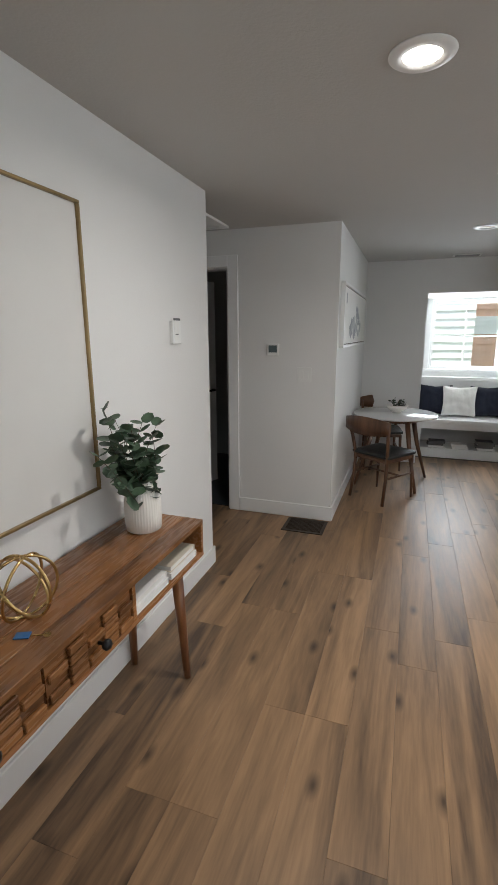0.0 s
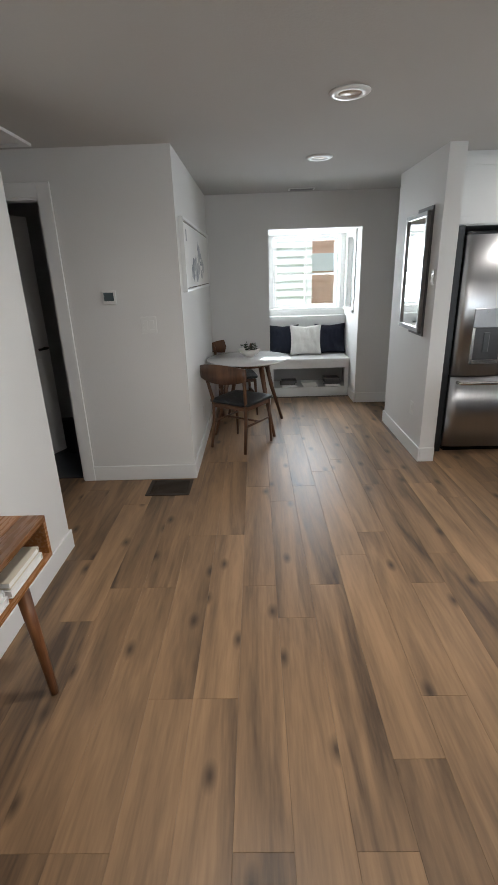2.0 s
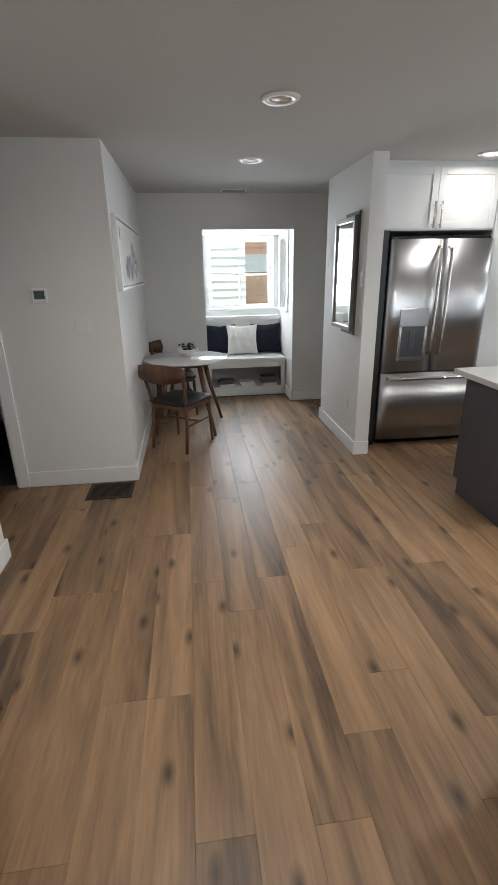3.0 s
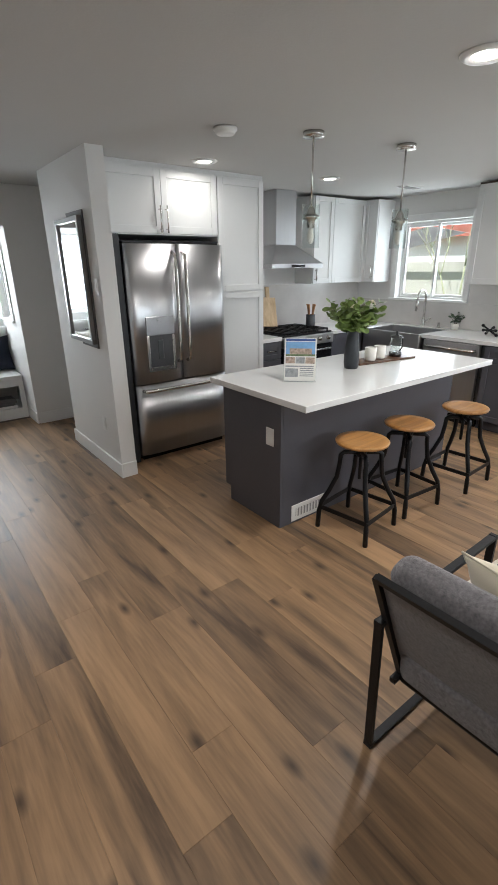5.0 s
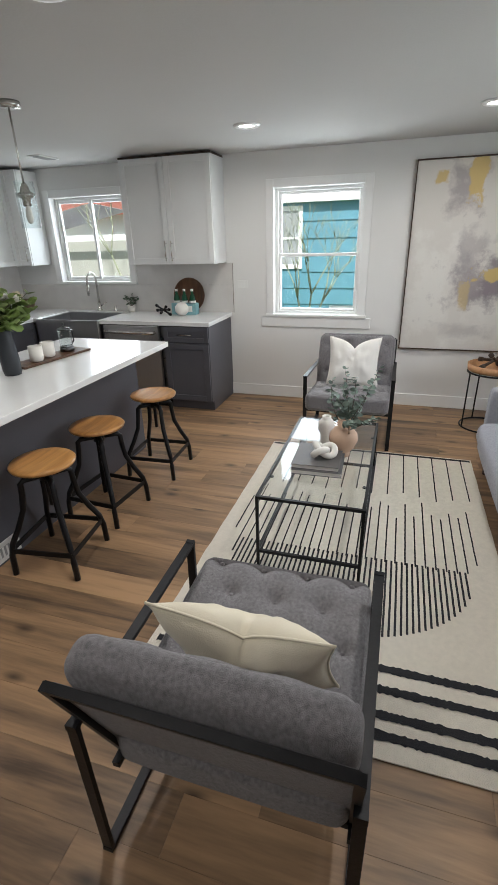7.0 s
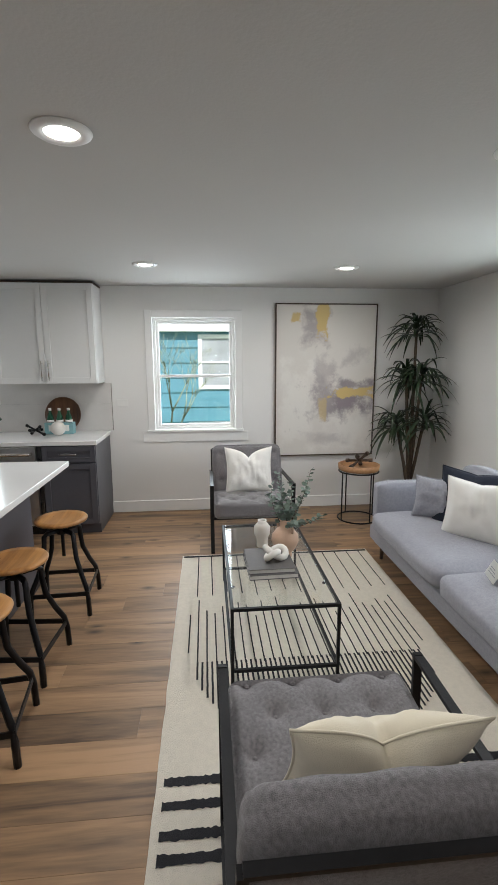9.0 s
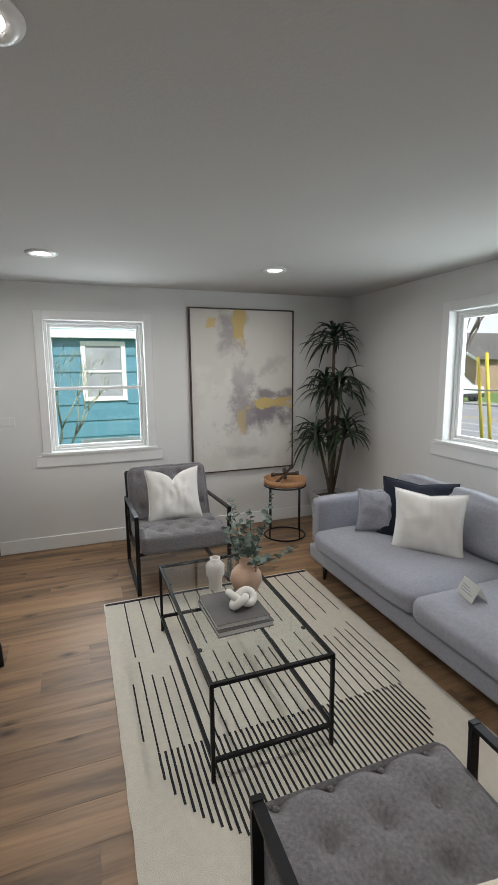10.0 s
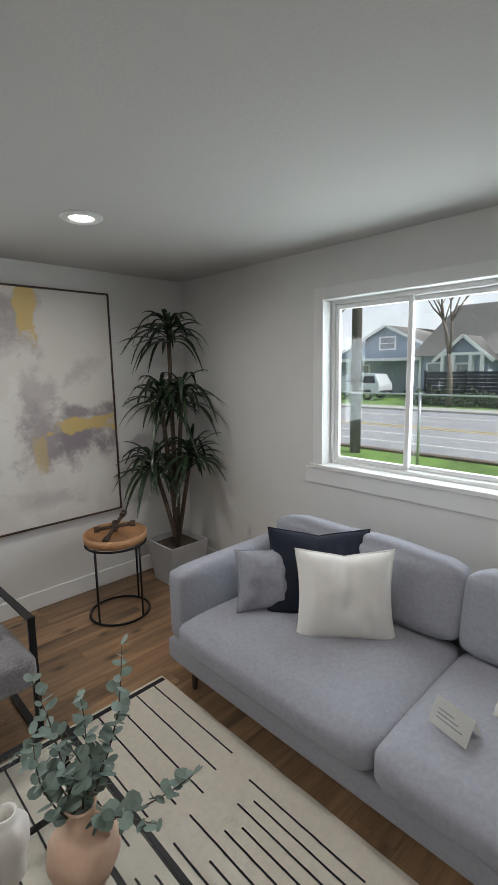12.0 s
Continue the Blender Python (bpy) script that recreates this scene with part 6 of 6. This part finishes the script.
    bp.inputs["Strength"].default_value, bp.inputs["Distance"].default_value = 0.25, 0.01
    l.new(nz.outputs["Fac"], bp.inputs["Height"])
    l.new(bp.outputs["Normal"], b.inputs["Normal"])
    return m


ART_W, ART_H = 1.10, 1.63
art = thing("abstract_painting", pose(XE - 0.002, 0.478, 0.595, 0, 0, 180), "large abstract painting in cream, mauve-grey and gold leaf", "painting")
part("canvas", box(0.004, 0.030, 0.012, ART_W - 0.012, 0.012, ART_H - 0.012), painting_material(), art)
for y0, y1, z0, z1 in ((0, ART_W, 0, 0.010), (0, ART_W, ART_H - 0.010, ART_H), (0, 0.010, 0.010, ART_H - 0.010), (ART_W - 0.010, ART_W, 0.010, ART_H - 0.010)):
    part("frame_bar", box(0.0, 0.038, y0, y1, z0, z1), dark_wood, art)


# ---- outside ----
GZ = -0.6
grass = mat("grass", (0.17, 0.30, 0.06), 0.95, var=0.3, scale=1.2, bump=0.6, bscale=60)
asphalt = mat("asphalt", (0.32, 0.32, 0.345), 0.9, var=0.12, scale=0.6, bump=0.3, bscale=150)
line_paint = mat("line_paint", (0.7, 0.7, 0.68), 0.7, var=0.1, scale=9)
line_yellow = mat("line_yellow", (0.55, 0.38, 0.08), 0.7, var=0.1, scale=9)
concrete = mat("concrete", (0.42, 0.41, 0.39), 0.9, var=0.1, scale=3, bump=0.2)
siding_blue = mat("siding_blue", (0.095, 0.265, 0.35), 0.6, var=0.10, scale=2.5, bump=0.15, bscale=30)
siding_grey = mat("siding_grey", (0.34, 0.40, 0.48), 0.7, var=0.08, scale=2)
siding_white = mat("siding_white", (0.80, 0.81, 0.82), 0.6, var=0.03)
siding_red = mat("siding_red", (0.60, 0.24, 0.18), 0.8, var=0.15, scale=3)
roof_dark = mat("roof_dark", (0.30, 0.285, 0.28), 0.9, var=0.2, scale=6, bump=0.4)
bark = mat("bark", (0.21, 0.18, 0.155), 0.9, var=0.3, scale=12, bump=0.6)
twig_pale = mat("twig_pale", (0.34, 0.36, 0.24), 0.9, var=0.2, scale=12)
hedge_green = mat("hedge_green", (0.035, 0.06, 0.025), 0.8, var=0.4, scale=10, bump=0.6)
fence_dark = mat("fence_dark", (0.035, 0.04, 0.05), 0.7, var=0.15)
gb = bmesh.new()
vs = [gb.verts.new(p) for p in ((-300, -300, GZ), (300, -300, GZ), (300, 300, GZ), (-300, 300, GZ))]
gb.faces.new(vs)
structure("ground", gb, grass, "short green grass around the house", "ground")
structure("road", box(-80, 120, -20.2, -10.1, GZ + 0.004, GZ + 0.03), asphalt, "pale grey asphalt street", "road")
structure("pavement", box(-80, 120, -10.1, -9.85, GZ, GZ + 0.05), mat("verge_earth", (0.16, 0.11, 0.08), 0.95, var=0.35, scale=3, bump=0.6), "bare brown earth edge of the street", "verge")
structure("pavement_far", box(-80, 120, -21.6, -20.2, GZ, GZ + 0.12), concrete, "concrete kerb across the street", "pavement")
for y, w, m_ in ((-11.3, 0.12, line_paint), (-12.9, 0.12, line_paint), (-14.5, 0.12, line_yellow), (-14.85, 0.12, line_yellow), (-18.2, 0.12, line_paint)):
    structure("road_marking", box(-80, 120, y - w / 2, y + w / 2, GZ + 0.031, GZ + 0.036), m_, "painted road line", "road marking")


def lap_wall(ob, x0, x1, z0, z1, material, step=0.18, skip=()):
    """Lap siding facing local -y at y=0; each board stands out at its foot. skip: openings x0, x1, z0, z1."""
    z = z0
    while z < z1 - 0.01:
        t = min(z + step, z1)
        spans = [(x0, x1)]
        for a0, a1, c0, c1 in skip:
            if t > c0 and z < c1:
                spans = [s for lo, hi in spans for s in ((lo, min(hi, a0)), (max(lo, a1), hi)) if s[1] - s[0] > 0.02]
        for lo, hi in spans:
            bm = bmesh.new()
            v = [bm.verts.new(p) for p in ((lo, -0.03, z), (hi, -0.03, z), (hi, -0.004, t), (lo, -0.004, t), (lo, 0.0, z), (hi, 0.0, z))]
            bm.faces.new((v[0], v[1], v[2], v[3]))
            bm.faces.new((v[4], v[5], v[1], v[0]))
            part("siding_board", bm, material, ob)
        z = t


def house_window(ob, x0, x1, z0, z1, trim=0.09):
    w = part("window", box(x0, x1, -0.01, 0.02, z0, z1), pane_dark, ob)
    fb = bmesh.new()
    for a0, a1, c0, c1 in ((x0 - trim, x0, z0 - trim, z1 + trim), (x1, x1 + trim, z0 - trim, z1 + trim), (x0, x1, z0 - trim, z0), (x0, x1, z1, z1 + trim)):
        vbox(fb, a0, a1, -0.04, 0.0, c0, c1)
    part("frame", fb, siding_white, w)
    part("meeting_rail", box(x0, x1, -0.03, -0.011, (z0 + z1) / 2 - 0.025, (z0 + z1) / 2 + 0.025), siding_white, w)


pane_dark = mat("pane_dark", (0.40, 0.42, 0.45), 0.15, var=0.2, scale=3)
# blue neighbour seen through the side window (local x = -y of the world)
bh = thing("neighbour_house", pose(11.2, 0, 0, 0, 0, -90), "bright blue lap-sided house with white window trim", "house")
part("wall", box(-5.6, 4.6, 0.001, 3, GZ, 2.29), siding_blue, bh)
OPEN = [(-1.30, -0.58, 1.08, 2.14), (-3.55, -2.72, 1.08, 2.14)]
lap_wall(bh, -5.6, 4.6, -0.1, 2.27, siding_blue, 0.34, [(a - 0.09, c + 0.09, e - 0.09, g + 0.09) for a, c, e, g in OPEN])
for o in OPEN:
    house_window(bh, *o)
part("eave", box(-5.8, 4.8, -0.15, 0.2, 2.29, 2.35), siding_white, bh)
part("fascia", box(-5.8, 4.8, -0.18, -0.151, 2.29, 2.45), siding_white, bh)
rb = bmesh.new()
v = [rb.verts.new(p) for p in ((-5.8, -0.18, 2.45), (4.8, -0.18, 2.45), (4.8, 3.5, 3.6), (-5.8, 3.5, 3.6))]
rb.faces.new(v)
bmesh.ops.solidify(rb, geom=rb.faces[:], thickness=0.05)
part("roof", rb, mat("roof_pale", (0.36, 0.55, 0.55), 0.8, var=0.12, scale=8), bh)
fe = thing("garden_bench", pose(7.6, 1.05, GZ, 0, 0, -90), "weathered white garden bench by the neighbour's wall", "bench")
for x in (-0.45, 0.41):
    part("leg", box(x, x + 0.05, 0, 0.05, 0, 1.28), siding_white, fe)
for z in (0.75, 0.95, 1.2):
    part("slat", box(-0.45, 0.46, -0.021, -0.001, z, z + 0.09), siding_white, fe)


def bare_tree(name, m, h, r, label, seed, spread=0.55, depth=5, category="tree", bark_m=None):
    """A leafless tree: tapered trunk, forking limbs and fine twigs."""
    rng = random.Random(seed)
    bark_m = bark_m or bark
    ob = thing(name, m, label, category)
    trunk, limbs = bmesh.new(), bmesh.new()

    def grow(bm, p, d, ln, rad, lev):
        q = p + d * ln
        mid = p.lerp(q, 0.5) + Vector((rng.uniform(-1, 1), rng.uniform(-1, 1), 0)) * ln * 0.05
        tube(bm, [p, mid, q], max(rad, r * 0.08), 7 if lev < 2 else 4, taper=max(rad * 0.62, r * 0.07))
        if lev >= depth:
            return
        for _ in range(3 if lev < 3 else 2):
            nd = (d + Vector((rng.uniform(-1, 1), rng.uniform(-1, 1), rng.uniform(-0.2, 0.6))) * spread).normalized()
            grow(limbs, q, nd, ln * rng.uniform(0.6, 0.82), rad * 0.58, lev + 1)

    grow(trunk, Vector((0, 0, 0)), Vector((0.03, 0.02, 1)).normalized(), h * 0.32, r, 0)
    t = part("trunk", trunk, bark_m, ob)
    part("limbs", limbs, bark_m, t)
    return ob


bare_tree("bare_shrub", pose(7.4, 1.75, GZ), 2.6, 0.035, "leafless shrub in front of the blue house", 4, 0.5, 5, "shrub", twig_pale)
bare_tree("bare_shrub", pose(7.3, 2.7, GZ), 2.4, 0.03, "leafless shrub in front of the blue house", 9, 0.5, 5, "shrub", twig_pale)

# behind the kitchen window
rh = thing("brick_house", pose(15.0, 9.2, 0, 0, 0, -70), "red-roofed house behind the kitchen window", "house")
part("wall", box(-5, 5, 0, 6, GZ, 2.5), siding_white, rh)
rb = bmesh.new()
v = [rb.verts.new(p) for p in ((-5.5, -0.5, 2.4), (5.5, -0.5, 2.4), (5.5, 3, 4.6), (-5.5, 3, 4.6))]
rb.faces.new(v)
bmesh.ops.solidify(rb, geom=rb.faces[:], thickness=0.1)
part("roof", rb, siding_red, rh)
gs = thing("garden_shed", pose(9.6, 6.6, 0, 0, 0, -75), "low grey shed with a pale roof edge", "shed")
part("wall", box(-2.6, 2.6, 0, 2.5, GZ, 1.75), mat("shed_grey", (0.40, 0.40, 0.37), 0.8, var=0.08, scale=2), gs)
rb = bmesh.new()
v = [rb.verts.new(p) for p in ((-2.8, -0.3, 1.72), (0, -0.3, 2.35), (2.8, -0.3, 1.72), (2.8, 2.6, 1.72), (0, 2.6, 2.35), (-2.8, 2.6, 1.72))]
rb.faces.new((v[0], v[1], v[4], v[5]))
rb.faces.new((v[1], v[2], v[3], v[4]))
bmesh.ops.solidify(rb, geom=rb.faces[:], thickness=0.06)
part("roof", rb, planter_grey, gs)
part("fascia", box(-2.8, 2.8, -0.33, -0.27, 1.66, 1.76), siding_white, gs)
bare_tree("bare_tree", pose(8.2, 5.2, GZ), 4.0, 0.035, "leafless garden tree by the shed", 14, 0.55, 5, "tree", twig_pale)

# behind the nook window
wh = thing("white_house", pose(0, 10, 0), "white lap-sided house close behind the nook window", "house")
part("wall", box(-6, 1.02, 0.001, 4, GZ, 4.0), siding_white, wh)
lap_wall(wh, -1.6, 1.02, 0.2, 3.2, siding_white, 0.15)
of = thing("orange_house", pose(0, 12.2, 0), "orange-brown boarded house behind the nook", "house")
part("wall", box(1.0, 8, 0.001, 4, GZ, 3.6), mat("siding_orange", (0.80, 0.50, 0.37), 0.7, var=0.12, scale=2), of)
lap_wall(of, 1.0, 4.2, 0.2, 1.55, MATS["siding_orange"], 0.16)
part("band", box(1.0, 8, -0.05, 0.0, 1.55, 1.95), siding_white, of)
lap_wall(of, 1.0, 4.2, 1.95, 3.4, MATS["siding_orange"], 0.16)

# street side
pole = single("utility_pole", tube(bmesh.new(), [(0, 0, 0), (0.02, 0, 9)], 0.14, 16, taper=0.11), mat("pole_wood", (0.10, 0.085, 0.075), 0.9, var=0.25, scale=4, bump=0.5, stretch=(6, 6, 0.4)), pose(8.75, -9.3, GZ), "dark wooden utility pole by the kerb", "utility pole")
for dx, dz in ((0.35, 2.6), (0.62, 2.5)):
    single("guy_guard", tube(bmesh.new(), [(0, 0, 0), (0.35, 0.0, dz)], 0.045, 10), mat("guard_yellow", (0.75, 0.55, 0.05), 0.5, var=0.05) if "guard_yellow" not in MATS else MATS["guard_yellow"], pose(9.6 + dx, -8.7, GZ, 0, 0, 0), "yellow plastic guard on a guy wire", "guy wire guard")
cf = thing("chain_link_fence", pose(0, -8.6, GZ), "galvanised chain-link fence along the street", "fence")
galv = mat("galvanised", (0.55, 0.57, 0.58), 0.4, 0.7, var=0.05)
FX = (-2.0, 7.6)
part("top_rail", tube(bmesh.new(), [(FX[0], 0, 1.62), (12.0, 0, 1.62)], 0.022, 8), galv, cf)
for k in range(6):
    part("post", tube(bmesh.new(), [(-1.12 + 2.6 * k, 0, 0), (-1.12 + 2.6 * k, 0, 1.66)], 0.03, 8), galv, cf)
mv, mf = [], []
wire = 0.0022
for k in range(-24, 240):
    for s in (-1, 1):
        x0 = -2 + k * 0.075
        a, c = (x0, 1.60), (x0 + s * 1.55, 0.05)
        i = len(mv)
        mv += [(a[0] - wire, 0, a[1]), (a[0] + wire, 0, a[1]), (c[0] + wire, 0, c[1]), (c[0] - wire, 0, c[1])]
        mf.append((i, i + 1, i + 2, i + 3))
me = bpy.data.meshes.new("wire_mesh")
me.from_pydata(mv, [], mf)
me.materials.append(galv)
wm = new("wire_mesh", me)
wm.parent = cf
tagged(wm, "woven steel wire mesh", kind="stuff")


def gable_house(name, m, w, d, h, rise, wallm, roofm, label, wins):
    """A house with its gable to the street (local -y)."""
    ob = thing(name, m, label, "house")
    bm = bmesh.new()
    f = [bm.verts.new((x, y, z)) for y in (0, d) for x, z in ((-w / 2, 0), (w / 2, 0), (w / 2, h), (0, h + rise), (-w / 2, h))]
    bm.faces.new(f[:5])
    bm.faces.new(f[5:][::-1])
    for k in range(5):
        bm.faces.new((f[k], f[(k + 1) % 5], f[5 + (k + 1) % 5], f[5 + k]))
    part("wall", bm, wallm, ob)
    for s in (-1, 1):
        rb = bmesh.new()
        q = rise / (w / 2)
        e = 0.45
        v = [rb.verts.new(p) for p in ((0, -0.4, h + rise + 0.05), (s * (w / 2 + e), -0.4, h - q * e + 0.05), (s * (w / 2 + e), d + 0.4, h - q * e + 0.05), (0, d + 0.4, h + rise + 0.05))]
        rb.faces.new(v)
        bmesh.ops.solidify(rb, geom=rb.faces[:], thickness=0.12)
        part("roof", rb, roofm, ob)
        part("bargeboard", bar(bmesh.new(), (0, -0.42, h + rise + 0.02), (s * (w / 2 + e), -0.42, h - q * e + 0.02), 0.05, 0.2), siding_white, ob)
    for x0, x1, z0, z1 in wins:
        house_window(ob, x0, x1, z0, z1, 0.12)
    return ob


g1 = gable_house("gable_house", pose(20.7, -32, GZ, 0, 0, 180), 9.0, 9, 3.0, 2.2, siding_grey, roof_dark, "slate-blue gabled house across the street", [(-0.6, 0.6, 3.5, 4.3), (-3.4, -1.6, 0.9, 2.2)])
part("carport_roof", box(-4.5, 4.0, -2.6, 0, 2.55, 2.75), siding_white, g1)
for x in (-4.3, 3.8):
    part("porch_post", box(x, x + 0.15, -2.5, -2.35, 0, 2.55), siding_white, g1)
g2 = gable_house("gable_house", pose(13.3, -28, GZ, 0, 0, 180), 2.7, 6, 2.75, 1.15, siding_grey, roof_dark, "blue-grey craftsman house with a white porch across the street", [(-0.45, 0.45, 1.0, 2.2)])
part("main_roof", (lambda q: (bmesh.ops.solidify(q, geom=[q.faces.new([q.verts.new(p) for p in ((-4.0, 1.0, 2.8), (8.5, 1.0, 2.8), (7.5, 6.0, 6.4), (-3.0, 6.0, 6.4))])], thickness=0.12), q)[1])(bmesh.new()), roof_dark, g2)
part("main_wall", box(-3.6, 8.0, 1.6, 7.5, 0, 2.9), siding_grey, g2)
for x in (-3.0, 2.4, 4.6):
    g2w = part("window", box(x, x + 0.9, 1.57, 1.62, 0.95, 2.25), pane_dark, g2)
    part("frame", box(x - 0.12, x + 1.02, 1.58, 1.6, 0.83, 2.37), siding_white, g2w)
for x in (-1.25, -0.6, 0.42, 1.07):
    part("porch_post", box(x, x + 0.18, -0.5, -0.3, 0, 2.75), siding_white, g2)
part("porch_beam", box(-1.35, 1.35, -0.52, -0.28, 2.75, 2.92), siding_white, g2)
g3 = gable_house("gable_house", pose(36.0, -30, GZ, 0, 0, 180), 10, 9, 3.0, 2.4, mat("siding_tan", (0.42, 0.30, 0.22), 0.8, var=0.1), roof_dark, "tan gabled house down the street", [(-1, 0.6, 1, 2.3)])
df = thing("board_fence", pose(0, -25.2, GZ), "dark horizontal board fence across the street", "fence")
for k in range(8):
    part("board", box(3.0, 14.4, 0, 0.04, 0.25 + 0.2 * k, 0.43 + 0.2 * k), fence_dark, df)
for k in range(6):
    part("post", box(3.0 + 2.26 * k, 3.1 + 2.26 * k, 0.041, 0.14, 0, 1.9), fence_dark, df)
hg = bmesh.new()
rng = random.Random(2)
for k in range(2600):
    oval_leaf(hg, (rng.uniform(0, 16), rng.gauss(0, 0.35), abs(rng.gauss(0.25, 0.25))), (rng.uniform(-1, 1), rng.uniform(-1, 1), rng.uniform(-0.2, 1)), (rng.uniform(-1, 1), 0.3, 1), 0.22)
tagged(single("hedge", hg, hedge_green, pose(-1, -24.3, GZ), "low clipped hedge in front of the board fence", "hedge"), kind="stuff")
bare_tree("bare_tree", pose(12.3, -23.6, GZ), 8.6, 0.17, "tall leafless street tree across the road", 3, 0.5, 7)
bare_tree("bare_tree", pose(20.0, -23.4, GZ), 7.6, 0.15, "leafless street tree across the road", 6, 0.5, 7)
bare_tree("bare_tree", pose(26.0, -23.5, GZ), 8.6, 0.2, "leafless street tree across the road", 8, 0.5, 7)


def suv(m, paint, label):
    ob = thing("parked_car", m, label, "car")
    side = [(-2.15, 0.42), (-2.15, 0.95), (-1.95, 1.02), (-1.25, 1.08), (-0.75, 1.62), (0.2, 1.70), (1.75, 1.66), (2.05, 1.05), (2.12, 0.95), (2.12, 0.42)]
    bm = bmesh.new()
    L_ = [bm.verts.new((x, -0.85 if z < 1.2 else -0.72, z)) for x, z in side]
    R_ = [bm.verts.new((x, 0.85 if z < 1.2 else 0.72, z)) for x, z in side]
    bm.faces.new(L_)
    bm.faces.new(R_[::-1])
    for k in range(len(side)):
        bm.faces.new((L_[k], L_[(k + 1) % len(side)], R_[(k + 1) % len(side)], R_[k]))
    bmesh.ops.bevel(bm, geom=bm.edges[:], offset=0.04, segments=2, affect="EDGES")
    part("body", bm, paint, ob)
    for s in (-1, 1):
        for x0, x1, t0, t1 in ((-0.95, -0.1, -0.68, -0.1), (-0.04, 0.85, -0.04, 0.85), (0.92, 1.85, 0.92, 1.66)):
            wb = bmesh.new()
            wb.faces.new([wb.verts.new(p) for p in ((x0, s * 0.835, 1.10), (x1, s * 0.835, 1.10), (t1, s * 0.735, 1.58), (t0, s * 0.735, 1.58))])
            part("side_window", wb, black_gloss, ob)
        for x in (-1.35, 1.3):
            tb_ = lathe(bmesh.new(), [(0.20, -0.1), (0.33, -0.1), (0.35, -0.06), (0.35, 0.06), (0.33, 0.1), (0.20, 0.1)], 24)
            bmesh.ops.transform(tb_, matrix=pose(x, s * 0.80, 0.35, 90, 0, 0), verts=tb_.verts)
            wh_ = part("wheel", tb_, rug_black, ob, "black rubber tyre")
            rm = lathe(bmesh.new(), [(0.0001, -0.105), (0.19, -0.102), (0.2, -0.09), (0.2, 0.09), (0.19, 0.102), (0.0001, 0.105)], 20)
            bmesh.ops.transform(rm, matrix=pose(x, s * 0.80, 0.35, 90, 0, 0), verts=rm.verts)
            part("rim", rm, nickel, wh_)
    part("bumper", box(-2.22, -2.13, -0.8, 0.8, 0.40, 0.62, 0.03, 2), rug_black, ob)
    part("bumper", box(2.10, 2.19, -0.8, 0.8, 0.40, 0.62, 0.03, 2), rug_black, ob)
    return ob


suv(pose(19.7, -26.4, GZ + 0.02, 0, 0, 180), mat("paint_silver", (0.55, 0.58, 0.62), 0.3, 0.2, var=0.03), "silver boxy off-road car parked across the street")
suv(pose(24.6, -21.0, GZ + 0.02), mat("paint_white", (0.78, 0.79, 0.80), 0.3, var=0.02), "white car parked across the street")

# ---- floor planks ----
floor_ob = bpy.data.objects["floor"]
plank_meshes = {}


def plank_mesh(w, ln):
    key = (round(w, 3), round(ln, 3))
    if key not in plank_meshes:
        bm = bmesh.new()
        e = 0.0007
        lo = [bm.verts.new((sx * (w / 2 - 0.0001), sy * (ln / 2 - 0.0001), -0.008)) for sx, sy in ((-1, -1), (1, -1), (1, 1), (-1, 1))]
        md = [bm.verts.new((v.co.x, v.co.y, -0.0012)) for v in lo]
        hi = [bm.verts.new((v.co.x - math.copysign(e, v.co.x), v.co.y - math.copysign(e, v.co.y), 0)) for v in lo]
        for a, b in ((lo, md), (md, hi)):
            for k in range(4):
                bm.faces.new((a[k], a[(k + 1) % 4], b[(k + 1) % 4], b[k]))
        bm.faces.new(hi)
        me = bpy.data.meshes.new("plank")
        bm.to_mesh(me)
        bm.free()
        me.materials.append(floor_wood)
        plank_meshes[key] = me
    return plank_meshes[key]


rng = random.Random(7)
PW, PL = 0.18, 1.22
x = -3.1
while x < XE - 0.001:
    x1 = min(x + PW, XE)
    y0, y1 = (YS, YF + 0.3) if x1 > -1.35 else (2.6, 3.72)
    y = y0 - rng.choice([0.1, 0.35, 0.55, 0.8, 1.05])
    while y < y1:
        a, b = max(y, y0), min(y + PL, y1)
        if b - a > 0.02:
            ob = new("plank", plank_mesh(x1 - x, b - a))
            ob.parent = floor_ob
            ob.location = ((x + x1) / 2, (a + b) / 2, 0)
        y += PL
    x += PW
